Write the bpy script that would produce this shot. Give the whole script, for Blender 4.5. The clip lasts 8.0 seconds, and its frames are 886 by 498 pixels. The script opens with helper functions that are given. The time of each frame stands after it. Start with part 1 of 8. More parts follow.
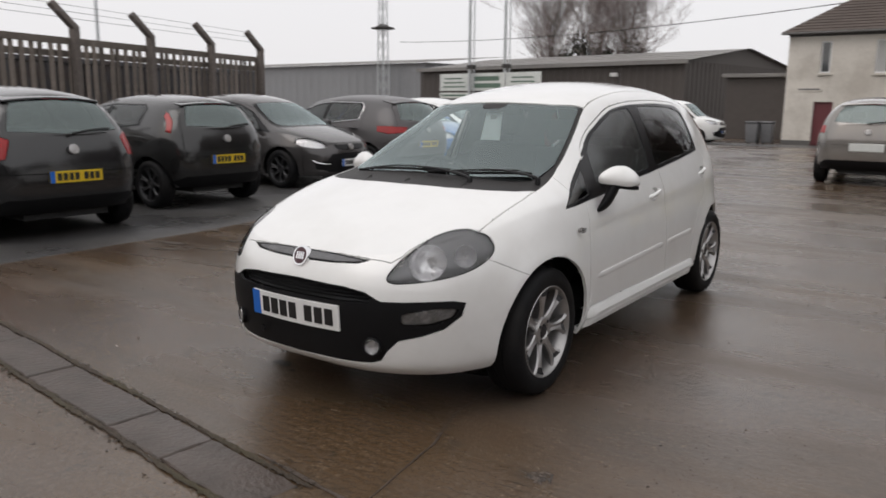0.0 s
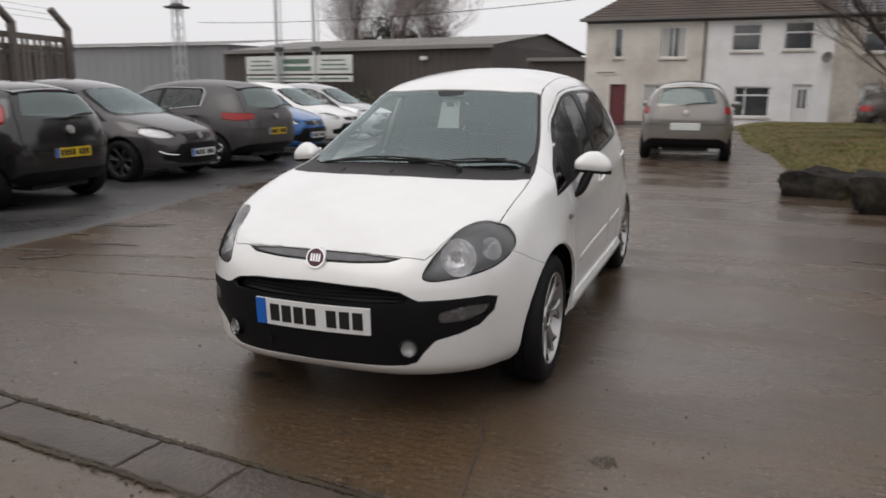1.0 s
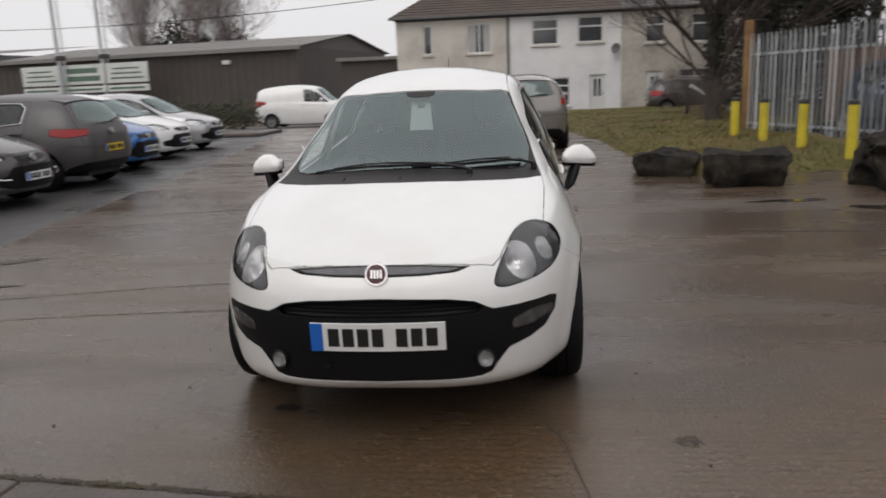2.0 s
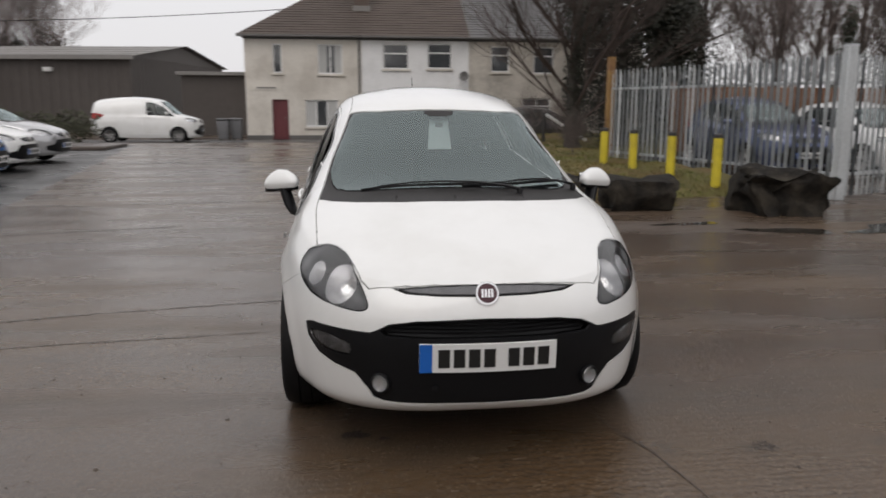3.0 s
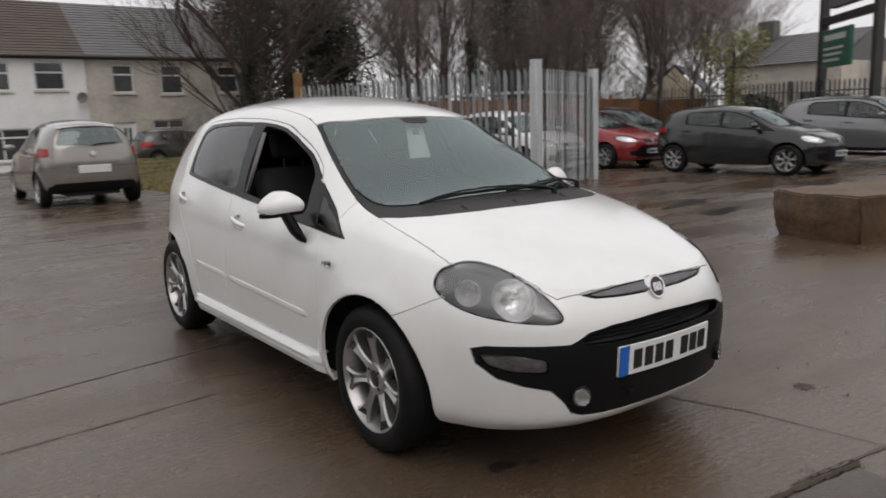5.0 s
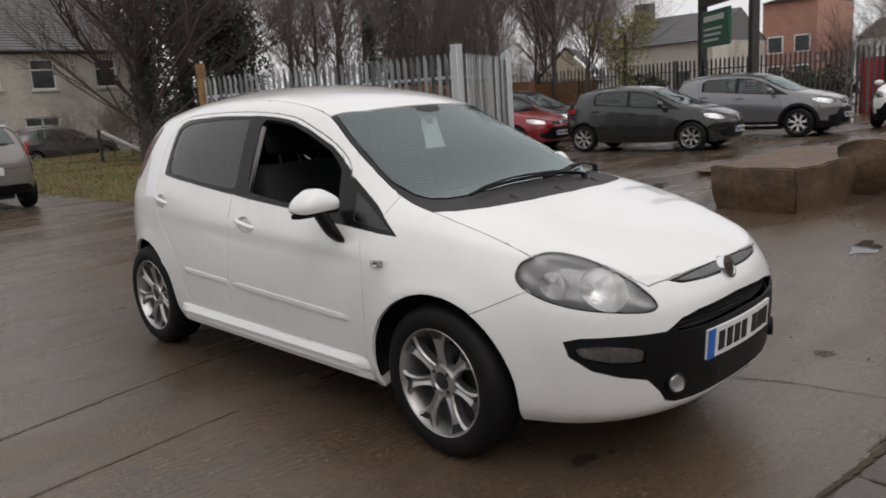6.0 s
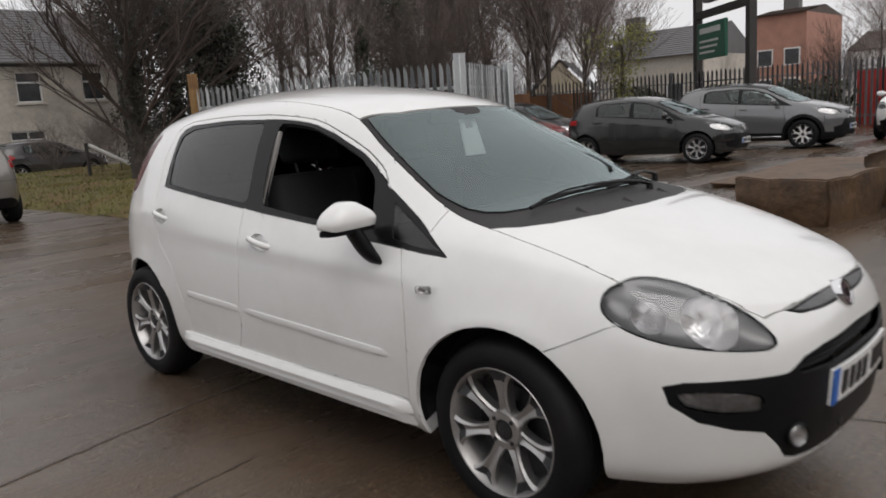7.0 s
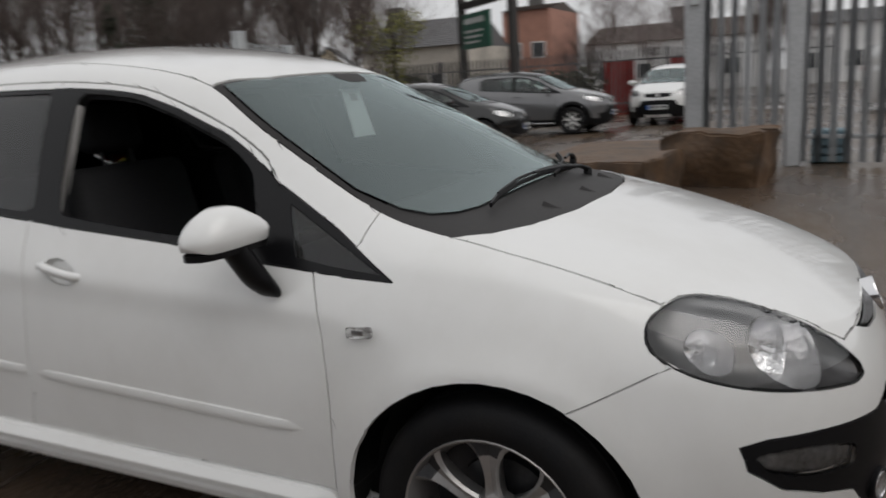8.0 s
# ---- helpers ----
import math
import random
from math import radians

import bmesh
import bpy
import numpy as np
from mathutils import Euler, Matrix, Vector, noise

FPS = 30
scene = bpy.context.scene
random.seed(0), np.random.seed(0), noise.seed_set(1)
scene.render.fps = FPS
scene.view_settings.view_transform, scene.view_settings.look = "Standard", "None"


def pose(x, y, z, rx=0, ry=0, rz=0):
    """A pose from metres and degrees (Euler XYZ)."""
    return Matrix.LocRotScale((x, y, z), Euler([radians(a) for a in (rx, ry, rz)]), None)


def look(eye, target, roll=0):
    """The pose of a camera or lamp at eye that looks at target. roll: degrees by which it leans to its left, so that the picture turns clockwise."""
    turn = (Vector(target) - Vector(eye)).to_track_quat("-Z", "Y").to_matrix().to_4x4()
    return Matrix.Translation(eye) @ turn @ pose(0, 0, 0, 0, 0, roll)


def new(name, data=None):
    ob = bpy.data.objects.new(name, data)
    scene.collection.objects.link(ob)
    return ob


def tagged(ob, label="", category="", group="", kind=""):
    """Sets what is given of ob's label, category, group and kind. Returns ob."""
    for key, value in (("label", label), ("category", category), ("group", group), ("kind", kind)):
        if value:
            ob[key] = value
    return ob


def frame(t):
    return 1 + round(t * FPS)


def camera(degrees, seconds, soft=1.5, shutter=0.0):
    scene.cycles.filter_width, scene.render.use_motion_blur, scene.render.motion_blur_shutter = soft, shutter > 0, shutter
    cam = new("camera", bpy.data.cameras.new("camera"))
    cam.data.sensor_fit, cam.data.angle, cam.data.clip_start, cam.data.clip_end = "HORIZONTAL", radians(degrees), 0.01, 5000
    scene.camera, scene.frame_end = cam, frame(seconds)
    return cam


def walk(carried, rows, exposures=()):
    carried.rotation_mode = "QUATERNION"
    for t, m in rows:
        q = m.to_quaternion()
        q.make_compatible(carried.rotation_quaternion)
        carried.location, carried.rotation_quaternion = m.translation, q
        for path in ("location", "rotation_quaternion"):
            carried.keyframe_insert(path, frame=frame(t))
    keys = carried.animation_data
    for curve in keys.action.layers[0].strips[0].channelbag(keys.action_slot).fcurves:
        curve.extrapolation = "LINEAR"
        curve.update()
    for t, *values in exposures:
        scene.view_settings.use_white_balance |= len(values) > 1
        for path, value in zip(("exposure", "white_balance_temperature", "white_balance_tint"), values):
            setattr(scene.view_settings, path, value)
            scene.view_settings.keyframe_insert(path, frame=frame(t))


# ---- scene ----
cam = camera(60.6, 8.0, soft=1.7, shutter=0.5)
PATH = [
    (0, (2.38, -3.066, 1.347), (1.243, -1.464, 0.972), 0.5),
    (0.5, (1.987, -3.206, 1.364), (1.04, -1.491, 0.966), 0.6),
    (1, (1.535, -3.403, 1.366), (0.846, -1.572, 0.952), 0.2),
    (1.5, (1.086, -3.513, 1.351), (0.628, -1.616, 0.913), 0.4),
    (1.7, (0.877, -3.524, 1.382), (0.519, -1.606, 0.943), -1.2),
    (2.8, (-0.303, -3.542, 1.391), (-0.147, -1.584, 1.018), -0.1),
    (3, (-0.502, -3.5, 1.39), (-0.262, -1.55, 1.015), 0.2),
    (3.5, (-1.001, -3.385, 1.381), (-0.452, -1.501, 0.997), -0.8),
    (4, (-1.496, -3.15, 1.381), (-0.741, -1.329, 1.045), -0.9),
    (4.5, (-1.942, -2.914, 1.368), (-0.998, -1.185, 1.022), -1.4),
    (5, (-2.288, -2.569, 1.346), (-1.129, -0.975, 1.006), -1.9),
    (5.2, (-2.393, -2.436, 1.362), (-1.178, -0.888, 1.005), -2.2),
    (6.3, (-2.748, -1.918, 1.38), (-1.352, -0.54, 0.992), -3.9),
    (6.5, (-2.732, -1.853, 1.366), (-1.333, -0.478, 0.977), -3.9),
    (7, (-2.552, -1.521, 1.336), (-1.152, -0.137, 0.983), -3.7),
    (7.5, (-2.387, -1.126, 1.309), (-0.848, 0.101, 0.95), -3.8),
    (8, (-2.215, -0.64, 1.287), (-0.47, 0.246, 0.872), -3.5),
]
walk(cam, [(t, look(eye, target, roll)) for t, eye, target, roll in PATH],
     [(0, 0.12, 6570, 12), (0.7, 0.10, 6570, 12), (1.5, 0.04, 6570, 12), (3, 0.04, 6570, 12), (4.2, 0.0, 6570, 12), (6.5, 0.02, 6570, 12), (7.3, -0.04, 6550, 11), (8, -0.30, 6500, 10)])

# ---- light: an overcast winter sky ----
world = bpy.data.worlds.new("overcast")
scene.world = world
world.use_nodes = True
wn, wl = world.node_tree.nodes, world.node_tree.links
wn.clear()
w_out = wn.new("ShaderNodeOutputWorld")
w_bg = wn.new("ShaderNodeBackground")
w_sky = wn.new("ShaderNodeTexSky")
w_sky.sky_type = "NISHITA"
w_sky.sun_disc = False
w_sky.sun_elevation, w_sky.sun_rotation = radians(38), radians(200)
w_sky.dust_density, w_sky.air_density = 4.0, 1.0
w_dim = wn.new("ShaderNodeVectorMath")
w_dim.operation = "SCALE"
w_dim.inputs["Scale"].default_value = 0.10
w_geo = wn.new("ShaderNodeTexCoord")
w_sep = wn.new("ShaderNodeSeparateXYZ")
w_ramp = wn.new("ShaderNodeValToRGB")
w_ramp.color_ramp.elements[0].position, w_ramp.color_ramp.elements[0].color = 0.0, (0.82, 0.82, 0.835, 1)
w_ramp.color_ramp.elements[1].position, w_ramp.color_ramp.elements[1].color = 0.9, (1.0, 1.0, 1.0, 1)
w_mix = wn.new("ShaderNodeMix")
w_mix.data_type = "RGBA"
w_mix.inputs["Factor"].default_value = 0.9
wl.new(w_sky.outputs[0], w_dim.inputs[0])
wl.new(w_geo.outputs["Generated"], w_sep.inputs[0])
wl.new(w_sep.outputs["Z"], w_ramp.inputs[0])
wl.new(w_dim.outputs[0], w_mix.inputs["A"])
wl.new(w_ramp.outputs[0], w_mix.inputs["B"])
wl.new(w_mix.outputs["Result"], w_bg.inputs["Color"])
w_bg.inputs["Strength"].default_value = 1.0
wl.new(w_bg.outputs[0], w_out.inputs[0])

sun_data = bpy.data.lights.new("sun", "SUN")
sun_data.energy, sun_data.angle, sun_data.color = 0.6, radians(40), (1.0, 0.98, 0.95)
sun = new("sun", sun_data)
sun.matrix_world = look((0, 0, 60), (14, 36, 0))

# ---- materials ----
def mat(name, color, rough=0.6, metal=0.0, var=0.15, scale=6.0, bump=0.0, bump_scale=60.0, spec=0.5, coat=0.0, stain=None, stain_scale=1.2, stain_amount=0.4, emit=0.0, island=0.0, rvar=0.0, obrand=0.0):
    """A principled material with colour variation at two scales, fine relief and stains of a second colour."""
    m = bpy.data.materials.new(name)
    m.use_nodes = True
    n, l = m.node_tree.nodes, m.node_tree.links
    b = n["Principled BSDF"]
    b.inputs["Roughness"].default_value = rough
    b.inputs["Metallic"].default_value = metal
    b.inputs["Specular IOR Level"].default_value = spec
    b.inputs["Coat Weight"].default_value = coat
    b.inputs["Coat Roughness"].default_value = 0.07
    tc = n.new("ShaderNodeTexCoord")
    out = None
    if var or stain:
        big, fine = n.new("ShaderNodeTexNoise"), n.new("ShaderNodeTexNoise")
        big.inputs["Scale"].default_value, fine.inputs["Scale"].default_value = scale * 0.25, scale * 4
        big.inputs["Detail"].default_value, fine.inputs["Detail"].default_value = 5, 3
        for t in (big, fine):
            l.new(tc.outputs["Object"], t.inputs["Vector"])
        add = n.new("ShaderNodeMath")
        add.operation = "ADD"
        l.new(big.outputs["Fac"], add.inputs[0])
        l.new(fine.outputs["Fac"], add.inputs[1])
        mr = n.new("ShaderNodeMapRange")
        mr.inputs["From Min"].default_value, mr.inputs["From Max"].default_value = 0.6, 1.4
        mr.inputs["To Min"].default_value, mr.inputs["To Max"].default_value = 1 - var, 1 + var
        l.new(add.outputs[0], mr.inputs["Value"])
        val = mr.outputs[0]
        for amount, kind in ((island, "ShaderNodeNewGeometry"), (obrand, "ShaderNodeObjectInfo")):
            if amount:
                g = n.new(kind)
                r2 = n.new("ShaderNodeMapRange")
                r2.inputs["To Min"].default_value, r2.inputs["To Max"].default_value = 1 - amount, 1 + amount
                l.new(g.outputs["Random Per Island" if kind.endswith("Geometry") else "Random"], r2.inputs["Value"])
                mu = n.new("ShaderNodeMath")
                mu.operation = "MULTIPLY"
                l.new(val, mu.inputs[0])
                l.new(r2.outputs[0], mu.inputs[1])
                val = mu.outputs[0]
        sc = n.new("ShaderNodeVectorMath")
        sc.operation = "SCALE"
        sc.inputs[0].default_value = color[:3]
        l.new(val, sc.inputs["Scale"])
        out = sc.outputs[0]
        if stain:
            sn = n.new("ShaderNodeTexNoise")
            sn.inputs["Scale"].default_value, sn.inputs["Detail"].default_value = stain_scale, 7
            sn.inputs["Roughness"].default_value = 0.62
            l.new(tc.outputs["Object"], sn.inputs["Vector"])
            sr = n.new("ShaderNodeMapRange")
            sr.inputs["From Min"].default_value, sr.inputs["From Max"].default_value = 0.46, 0.66
            sr.inputs["To Max"].default_value = stain_amount
            l.new(sn.outputs["Fac"], sr.inputs["Value"])
            mx = n.new("ShaderNodeMix")
            mx.data_type = "RGBA"
            l.new(sr.outputs[0], mx.inputs["Factor"])
            l.new(out, mx.inputs["A"])
            mx.inputs["B"].default_value = (*stain[:3], 1)
            out = mx.outputs["Result"]
        l.new(out, b.inputs["Base Color"])
        if rvar:
            rr = n.new("ShaderNodeMapRange")
            rr.inputs["From Min"].default_value, rr.inputs["From Max"].default_value = 0.35, 0.65
            rr.inputs["To Min"].default_value, rr.inputs["To Max"].default_value = rough - rvar, rough + rvar
            l.new(big.outputs["Fac"], rr.inputs["Value"])
            l.new(rr.outputs[0], b.inputs["Roughness"])
    else:
        b.inputs["Base Color"].default_value = (*color[:3], 1)
    if bump:
        bn = n.new("ShaderNodeTexNoise")
        bn.inputs["Scale"].default_value, bn.inputs["Detail"].default_value = bump_scale, 4
        l.new(tc.outputs["Object"], bn.inputs["Vector"])
        bu = n.new("ShaderNodeBump")
        bu.inputs["Strength"].default_value, bu.inputs["Distance"].default_value = bump, 0.02
        l.new(bn.outputs["Fac"], bu.inputs["Height"])
        l.new(bu.outputs[0], b.inputs["Normal"])
    if emit:
        b.inputs["Emission Color"].default_value = (*color[:3], 1)
        b.inputs["Emission Strength"].default_value = emit
    return m


def glass(name, tint, gloss_rough=0.02, clear=1.0, film=None, ior=1.52, sheen=(1.0, 1.0, 1.0)):
    """Thin tinted glass: see-through, with a Fresnel gloss; film: a diffuse layer of that weight and colour."""
    m = bpy.data.materials.new(name)
    m.use_nodes = True
    n, l = m.node_tree.nodes, m.node_tree.links
    n.clear()
    o = n.new("ShaderNodeOutputMaterial")
    tr, gl, mx, fr = n.new("ShaderNodeBsdfTransparent"), n.new("ShaderNodeBsdfGlossy"), n.new("ShaderNodeMixShader"), n.new("ShaderNodeFresnel")
    tr.inputs["Color"].default_value = (*[c * clear for c in tint], 1)
    gl.inputs["Roughness"].default_value = gloss_rough
    fr.inputs["IOR"].default_value = ior
    gl.inputs["Color"].default_value = (*sheen, 1)
    body = tr.outputs[0]
    if film:
        di, fm = n.new("ShaderNodeBsdfDiffuse"), n.new("ShaderNodeMixShader")
        di.inputs["Color"].default_value = (*film[1], 1)
        fm.inputs[0].default_value = film[0]
        l.new(tr.outputs[0], fm.inputs[1])
        l.new(di.outputs[0], fm.inputs[2])
        body = fm.outputs[0]
    l.new(fr.outputs[0], mx.inputs[0])
    l.new(body, mx.inputs[1])
    l.new(gl.outputs[0], mx.inputs[2])
    l.new(mx.outputs[0], o.inputs[0])
    return m


M_WHITE = mat("white_paint", (0.80, 0.80, 0.79), 0.3, 0, 0.015, 3, coat=1.0, stain=(0.66, 0.65, 0.62), stain_scale=2.2, stain_amount=0.35)
M_GLASS = glass("tinted_glass", (0.62, 0.70, 0.68), film=(0.06, (0.4, 0.45, 0.45)))
M_SCREEN = glass("misted_windscreen", (0.88, 0.95, 0.94), ior=2.25, sheen=(0.84, 0.97, 0.97))
M_DARKGLASS = glass("privacy_glass", (0.60, 0.66, 0.66), ior=1.6)
# the pale teal film paints the sky's reflection into the rear glass
M_REARGLASS = glass("sky_tinted_rear_glass", (0.45, 0.52, 0.51), film=(0.28, (0.22, 0.275, 0.27)), ior=1.8, sheen=(0.88, 0.98, 0.97))
M_CLEAR = glass("clear_lens", (0.93, 0.93, 0.93))
M_BLACK = mat("black_plastic", (0.006, 0.006, 0.007), 0.45, 0, 0.25, 30, spec=0.22, bump=0.05, bump_scale=400)
M_SCUTTLE = mat("grained_scuttle_plastic", (0.021, 0.019, 0.019), 0.6, 0, 0.25, 25, bump=0.05, bump_scale=300, spec=0.4)
M_SATIN = mat("satin_black_trim", (0.008, 0.008, 0.009), 0.2, 0, 0.1, 10, spec=0.22)
M_RUBBER = mat("tyre_rubber", (0.007, 0.007, 0.008), 0.65, 0, 0.3, 30, spec=0.2, bump=0.1, bump_scale=120, stain=(0.022, 0.019, 0.016), stain_scale=5, stain_amount=0.3)
M_RIM = mat("machined_alloy", (0.46, 0.45, 0.445), 0.36, 0.85, 0.08, 20)
M_RIMDARK = mat("dark_alloy", (0.05, 0.05, 0.053), 0.4, 0.6, 0.2, 20)
M_REFLECTOR = mat("lamp_reflector_silver", (0.95, 0.95, 0.96), 0.15, 0.75, 0.03, 30, bump=0.5, bump_scale=34)
M_FOG = mat("faceted_lamp_glass", (0.85, 0.85, 0.86), 0.14, 0.9, 0.2, 60, bump=0.5, bump_scale=55, stain=(0.3, 0.3, 0.3), stain_scale=30, stain_amount=0.5)
M_GRIT = mat("loose_grit", (0.065, 0.05, 0.04), 0.6, 0, 0.3, 20, island=0.6)
M_DRL = mat("grey_lamp_inner", (0.30, 0.30, 0.305), 0.2, 0.7, 0.3, 40, bump=0.3, bump_scale=90, stain=(0.62, 0.62, 0.63), stain_scale=22, stain_amount=0.6)
M_MESH = mat("grey_grille_mesh", (0.16, 0.16, 0.165), 0.4, 0.5, 0.25, 90, bump=0.4, bump_scale=260)
M_CHROME = mat("chrome", (0.8, 0.8, 0.81), 0.08, 1.0, 0.02, 5)
M_LAMPGREY = mat("smoked_lamp_bezel", (0.17, 0.17, 0.175), 0.22, 0.55, 0.2, 12)
M_INTERIOR = mat("dark_interior_cloth", (0.018, 0.018, 0.02), 0.85, 0, 0.2, 20)
M_TRIMGREY = mat("grey_interior_trim", (0.30, 0.29, 0.28), 0.7, 0, 0.1, 10)
M_PLATEW = mat("white_reflective_plate", (0.78, 0.78, 0.77), 0.4, 0, 0.03, 20)
M_PLATEY = mat("yellow_reflective_plate", (0.72, 0.50, 0.02), 0.4, 0, 0.05, 20)
M_PLATEB = mat("blue_plate_band", (0.012, 0.13, 0.52), 0.4, 0, 0.05, 20)
M_INK = mat("black_lettering", (0.012, 0.012, 0.012), 0.5, 0, 0.1, 20)
M_PAPER = mat("white_card", (0.86, 0.90, 0.90), 0.7, 0, 0.05, 40)
M_RED = mat("red_lamp", (0.30, 0.012, 0.013), 0.2, 0, 0.2, 20)
M_REDDARK = mat("dark_red_lamp", (0.10, 0.008, 0.010), 0.25, 0, 0.2, 20)
M_BADGERED = mat("dark_red_enamel", (0.075, 0.035, 0.042), 0.3, 0.4, 0.2, 60)
M_UNDER = mat("underbody", (0.02, 0.02, 0.02), 0.9, 0, 0.2, 8)
M_CONCRETE_BLOCK = mat("weathered_concrete", (0.115, 0.066, 0.034), 0.6, 0, 0.45, 3, bump=0.9, bump_scale=14, stain=(0.035, 0.026, 0.02), stain_scale=2.2, stain_amount=0.85)
M_ROCK = mat("dark_wet_rubble", (0.016, 0.014, 0.012), 0.85, 0, 0.5, 4, spec=0.2, bump=1.0, bump_scale=14, stain=(0.07, 0.058, 0.042), stain_scale=4, stain_amount=0.45)
M_TARMAC = mat("wet_tarmac", (0.062, 0.060, 0.060), 0.38, 0, 0.3, 3, bump=0.35, bump_scale=90, rvar=0.2, stain=(0.075, 0.07, 0.065), stain_scale=0.8, stain_amount=0.6)
M_SLABS = mat("channel_slab", (0.075, 0.057, 0.048), 0.42, 0, 0.25, 5, bump=0.35, bump_scale=45, rvar=0.15, obrand=0.08, stain=(0.045, 0.038, 0.032), stain_scale=4, stain_amount=0.7)
M_MOSS = mat("wet_moss_and_silt", (0.038, 0.027, 0.017), 0.75, 0, 0.5, 12, bump=0.8, bump_scale=80, stain=(0.05, 0.045, 0.016), stain_scale=1.4, stain_amount=0.8, island=0.4)
M_CRACK = mat("dark_joint", (0.07, 0.053, 0.042), 0.3, 0, 0.3, 20, bump=0.4, bump_scale=80)
M_PUDDLE = mat("standing_water", (0.03, 0.026, 0.022), 0.04, 0, 0.1, 3)
M_OIL = mat("oily_drip_stain", (0.02, 0.016, 0.013), 0.4, 0, 0.3, 20, bump=0.3, bump_scale=60)
M_MUD = mat("wet_mud", (0.06, 0.042, 0.028), 0.4, 0, 0.45, 8, bump=0.8, bump_scale=60)
M_GRASS = mat("rough_grass_soil", (0.10, 0.085, 0.024), 0.9, 0, 0.4, 4, bump=0.8, bump_scale=40, stain=(0.13, 0.07, 0.03), stain_scale=0.8, stain_amount=0.9)
M_BLADE = mat("grass_blade", (0.115, 0.125, 0.026), 0.7, 0, 0.2, 4, island=0.6, stain=(0.19, 0.11, 0.045), stain_scale=0.7, stain_amount=0.8)
M_BEIGE = mat("cream_render", (0.66, 0.62, 0.56), 0.85, 0, 0.08, 2, bump=0.2, bump_scale=60, stain=(0.40, 0.36, 0.31), stain_scale=0.6, stain_amount=0.6)
M_WHITEWALL = mat("white_render", (0.82, 0.82, 0.82), 0.8, 0, 0.05, 2, bump=0.2, bump_scale=60, stain=(0.55, 0.55, 0.54), stain_scale=0.6, stain_amount=0.4)
M_PEBBLE = mat("grey_pebbledash", (0.56, 0.52, 0.46), 0.9, 0, 0.2, 30, bump=0.6, bump_scale=120, stain=(0.24, 0.22, 0.19), stain_scale=0.6, stain_amount=0.6)
M_ROOFTILE = mat("brown_concrete_tile", (0.085, 0.065, 0.055), 0.75, 0, 0.25, 4, bump=0.4, bump_scale=20, island=0.12)
M_ROOFGREY = mat("grey_slate", (0.125, 0.122, 0.124), 0.6, 0, 0.25, 4, bump=0.3, bump_scale=20, island=0.15)
M_UPVC = mat("white_upvc", (0.72, 0.72, 0.71), 0.4, 0, 0.03, 5)
M_PANE = mat("window_pane", (0.06, 0.065, 0.07), 0.06, 0, 0.3, 1, spec=1.0)
M_CURTAIN = mat("net_curtain", (0.45, 0.45, 0.44), 0.8, 0, 0.1, 8)
M_DOORRED = mat("dark_red_door", (0.13, 0.03, 0.035), 0.5, 0, 0.1, 5)
M_PIPE = mat("grey_pipe", (0.12, 0.115, 0.11), 0.6, 0, 0.1, 10)
M_SHED = mat("brown_profiled_steel", (0.075, 0.064, 0.058), 0.6, 0.1, 0.12, 1, stain=(0.06, 0.05, 0.045), stain_scale=0.3, stain_amount=0.5)
M_SHEDROOF = mat("pale_roof_sheet", (0.20, 0.19, 0.18), 0.6, 0, 0.15, 1)
M_SHEDGREY = mat("grey_profiled_steel", (0.25, 0.255, 0.265), 0.6, 0.1, 0.08, 1)
M_GALV = mat("galvanised_steel", (0.50, 0.52, 0.53), 0.55, 0.25, 0.15, 6, obrand=0.12)
M_GALVGATE = mat("weathered_gate_steel", (0.42, 0.43, 0.44), 0.55, 0.25, 0.2, 6, obrand=0.15)
M_GALVDARK = mat("dull_old_steel", (0.16, 0.16, 0.165), 0.6, 0.3, 0.2, 6, obrand=0.2)
M_CONCPOST = mat("old_concrete_post", (0.13, 0.11, 0.098), 0.85, 0, 0.3, 5, bump=0.4, bump_scale=40)
M_FENCEWOOD = mat("weathered_fence_board", (0.16, 0.135, 0.115), 0.8, 0, 0.25, 6, bump=0.3, bump_scale=40, obrand=0.35)
M_RUSTPOST = mat("rusty_ochre_post", (0.26, 0.15, 0.05), 0.7, 0, 0.35, 8, stain=(0.12, 0.05, 0.025), stain_scale=4, stain_amount=0.7)
M_YELLOW = mat("yellow_bollard_paint", (0.62, 0.50, 0.035), 0.5, 0, 0.15, 8, stain=(0.35, 0.27, 0.05), stain_scale=5, stain_amount=0.5)
M_BARK = mat("wet_bark", (0.06, 0.05, 0.043), 0.85, 0, 0.35, 8, bump=0.5, bump_scale=40)
M_TWIG = mat("bare_twigs", (0.125, 0.098, 0.088), 0.9, 0, 0.3, 8)
M_TWIGDARK = mat("dark_wet_twigs", (0.065, 0.047, 0.040), 0.9, 0, 0.3, 8)
M_TWIGPALE = mat("pale_bare_twigs", (0.27, 0.225, 0.215), 0.9, 0, 0.3, 8)
M_IVY = mat("ivy_leaf", (0.024, 0.025, 0.015), 0.6, 0, 0.3, 4, island=0.5)
M_CONIFER = mat("conifer_foliage", (0.025, 0.038, 0.02), 0.8, 0, 0.3, 4, island=0.5)
M_OLIVE = mat("olive_foliage", (0.19, 0.19, 0.05), 0.8, 0, 0.3, 4, island=0.45)
M_HEDGE = mat("dull_hedge_leaf", (0.05, 0.052, 0.03), 0.8, 0, 0.3, 4, island=0.5)
M_BRICK = mat("red_brick", (0.42, 0.22, 0.165), 0.85, 0, 0.2, 6, bump=0.2, bump_scale=50)
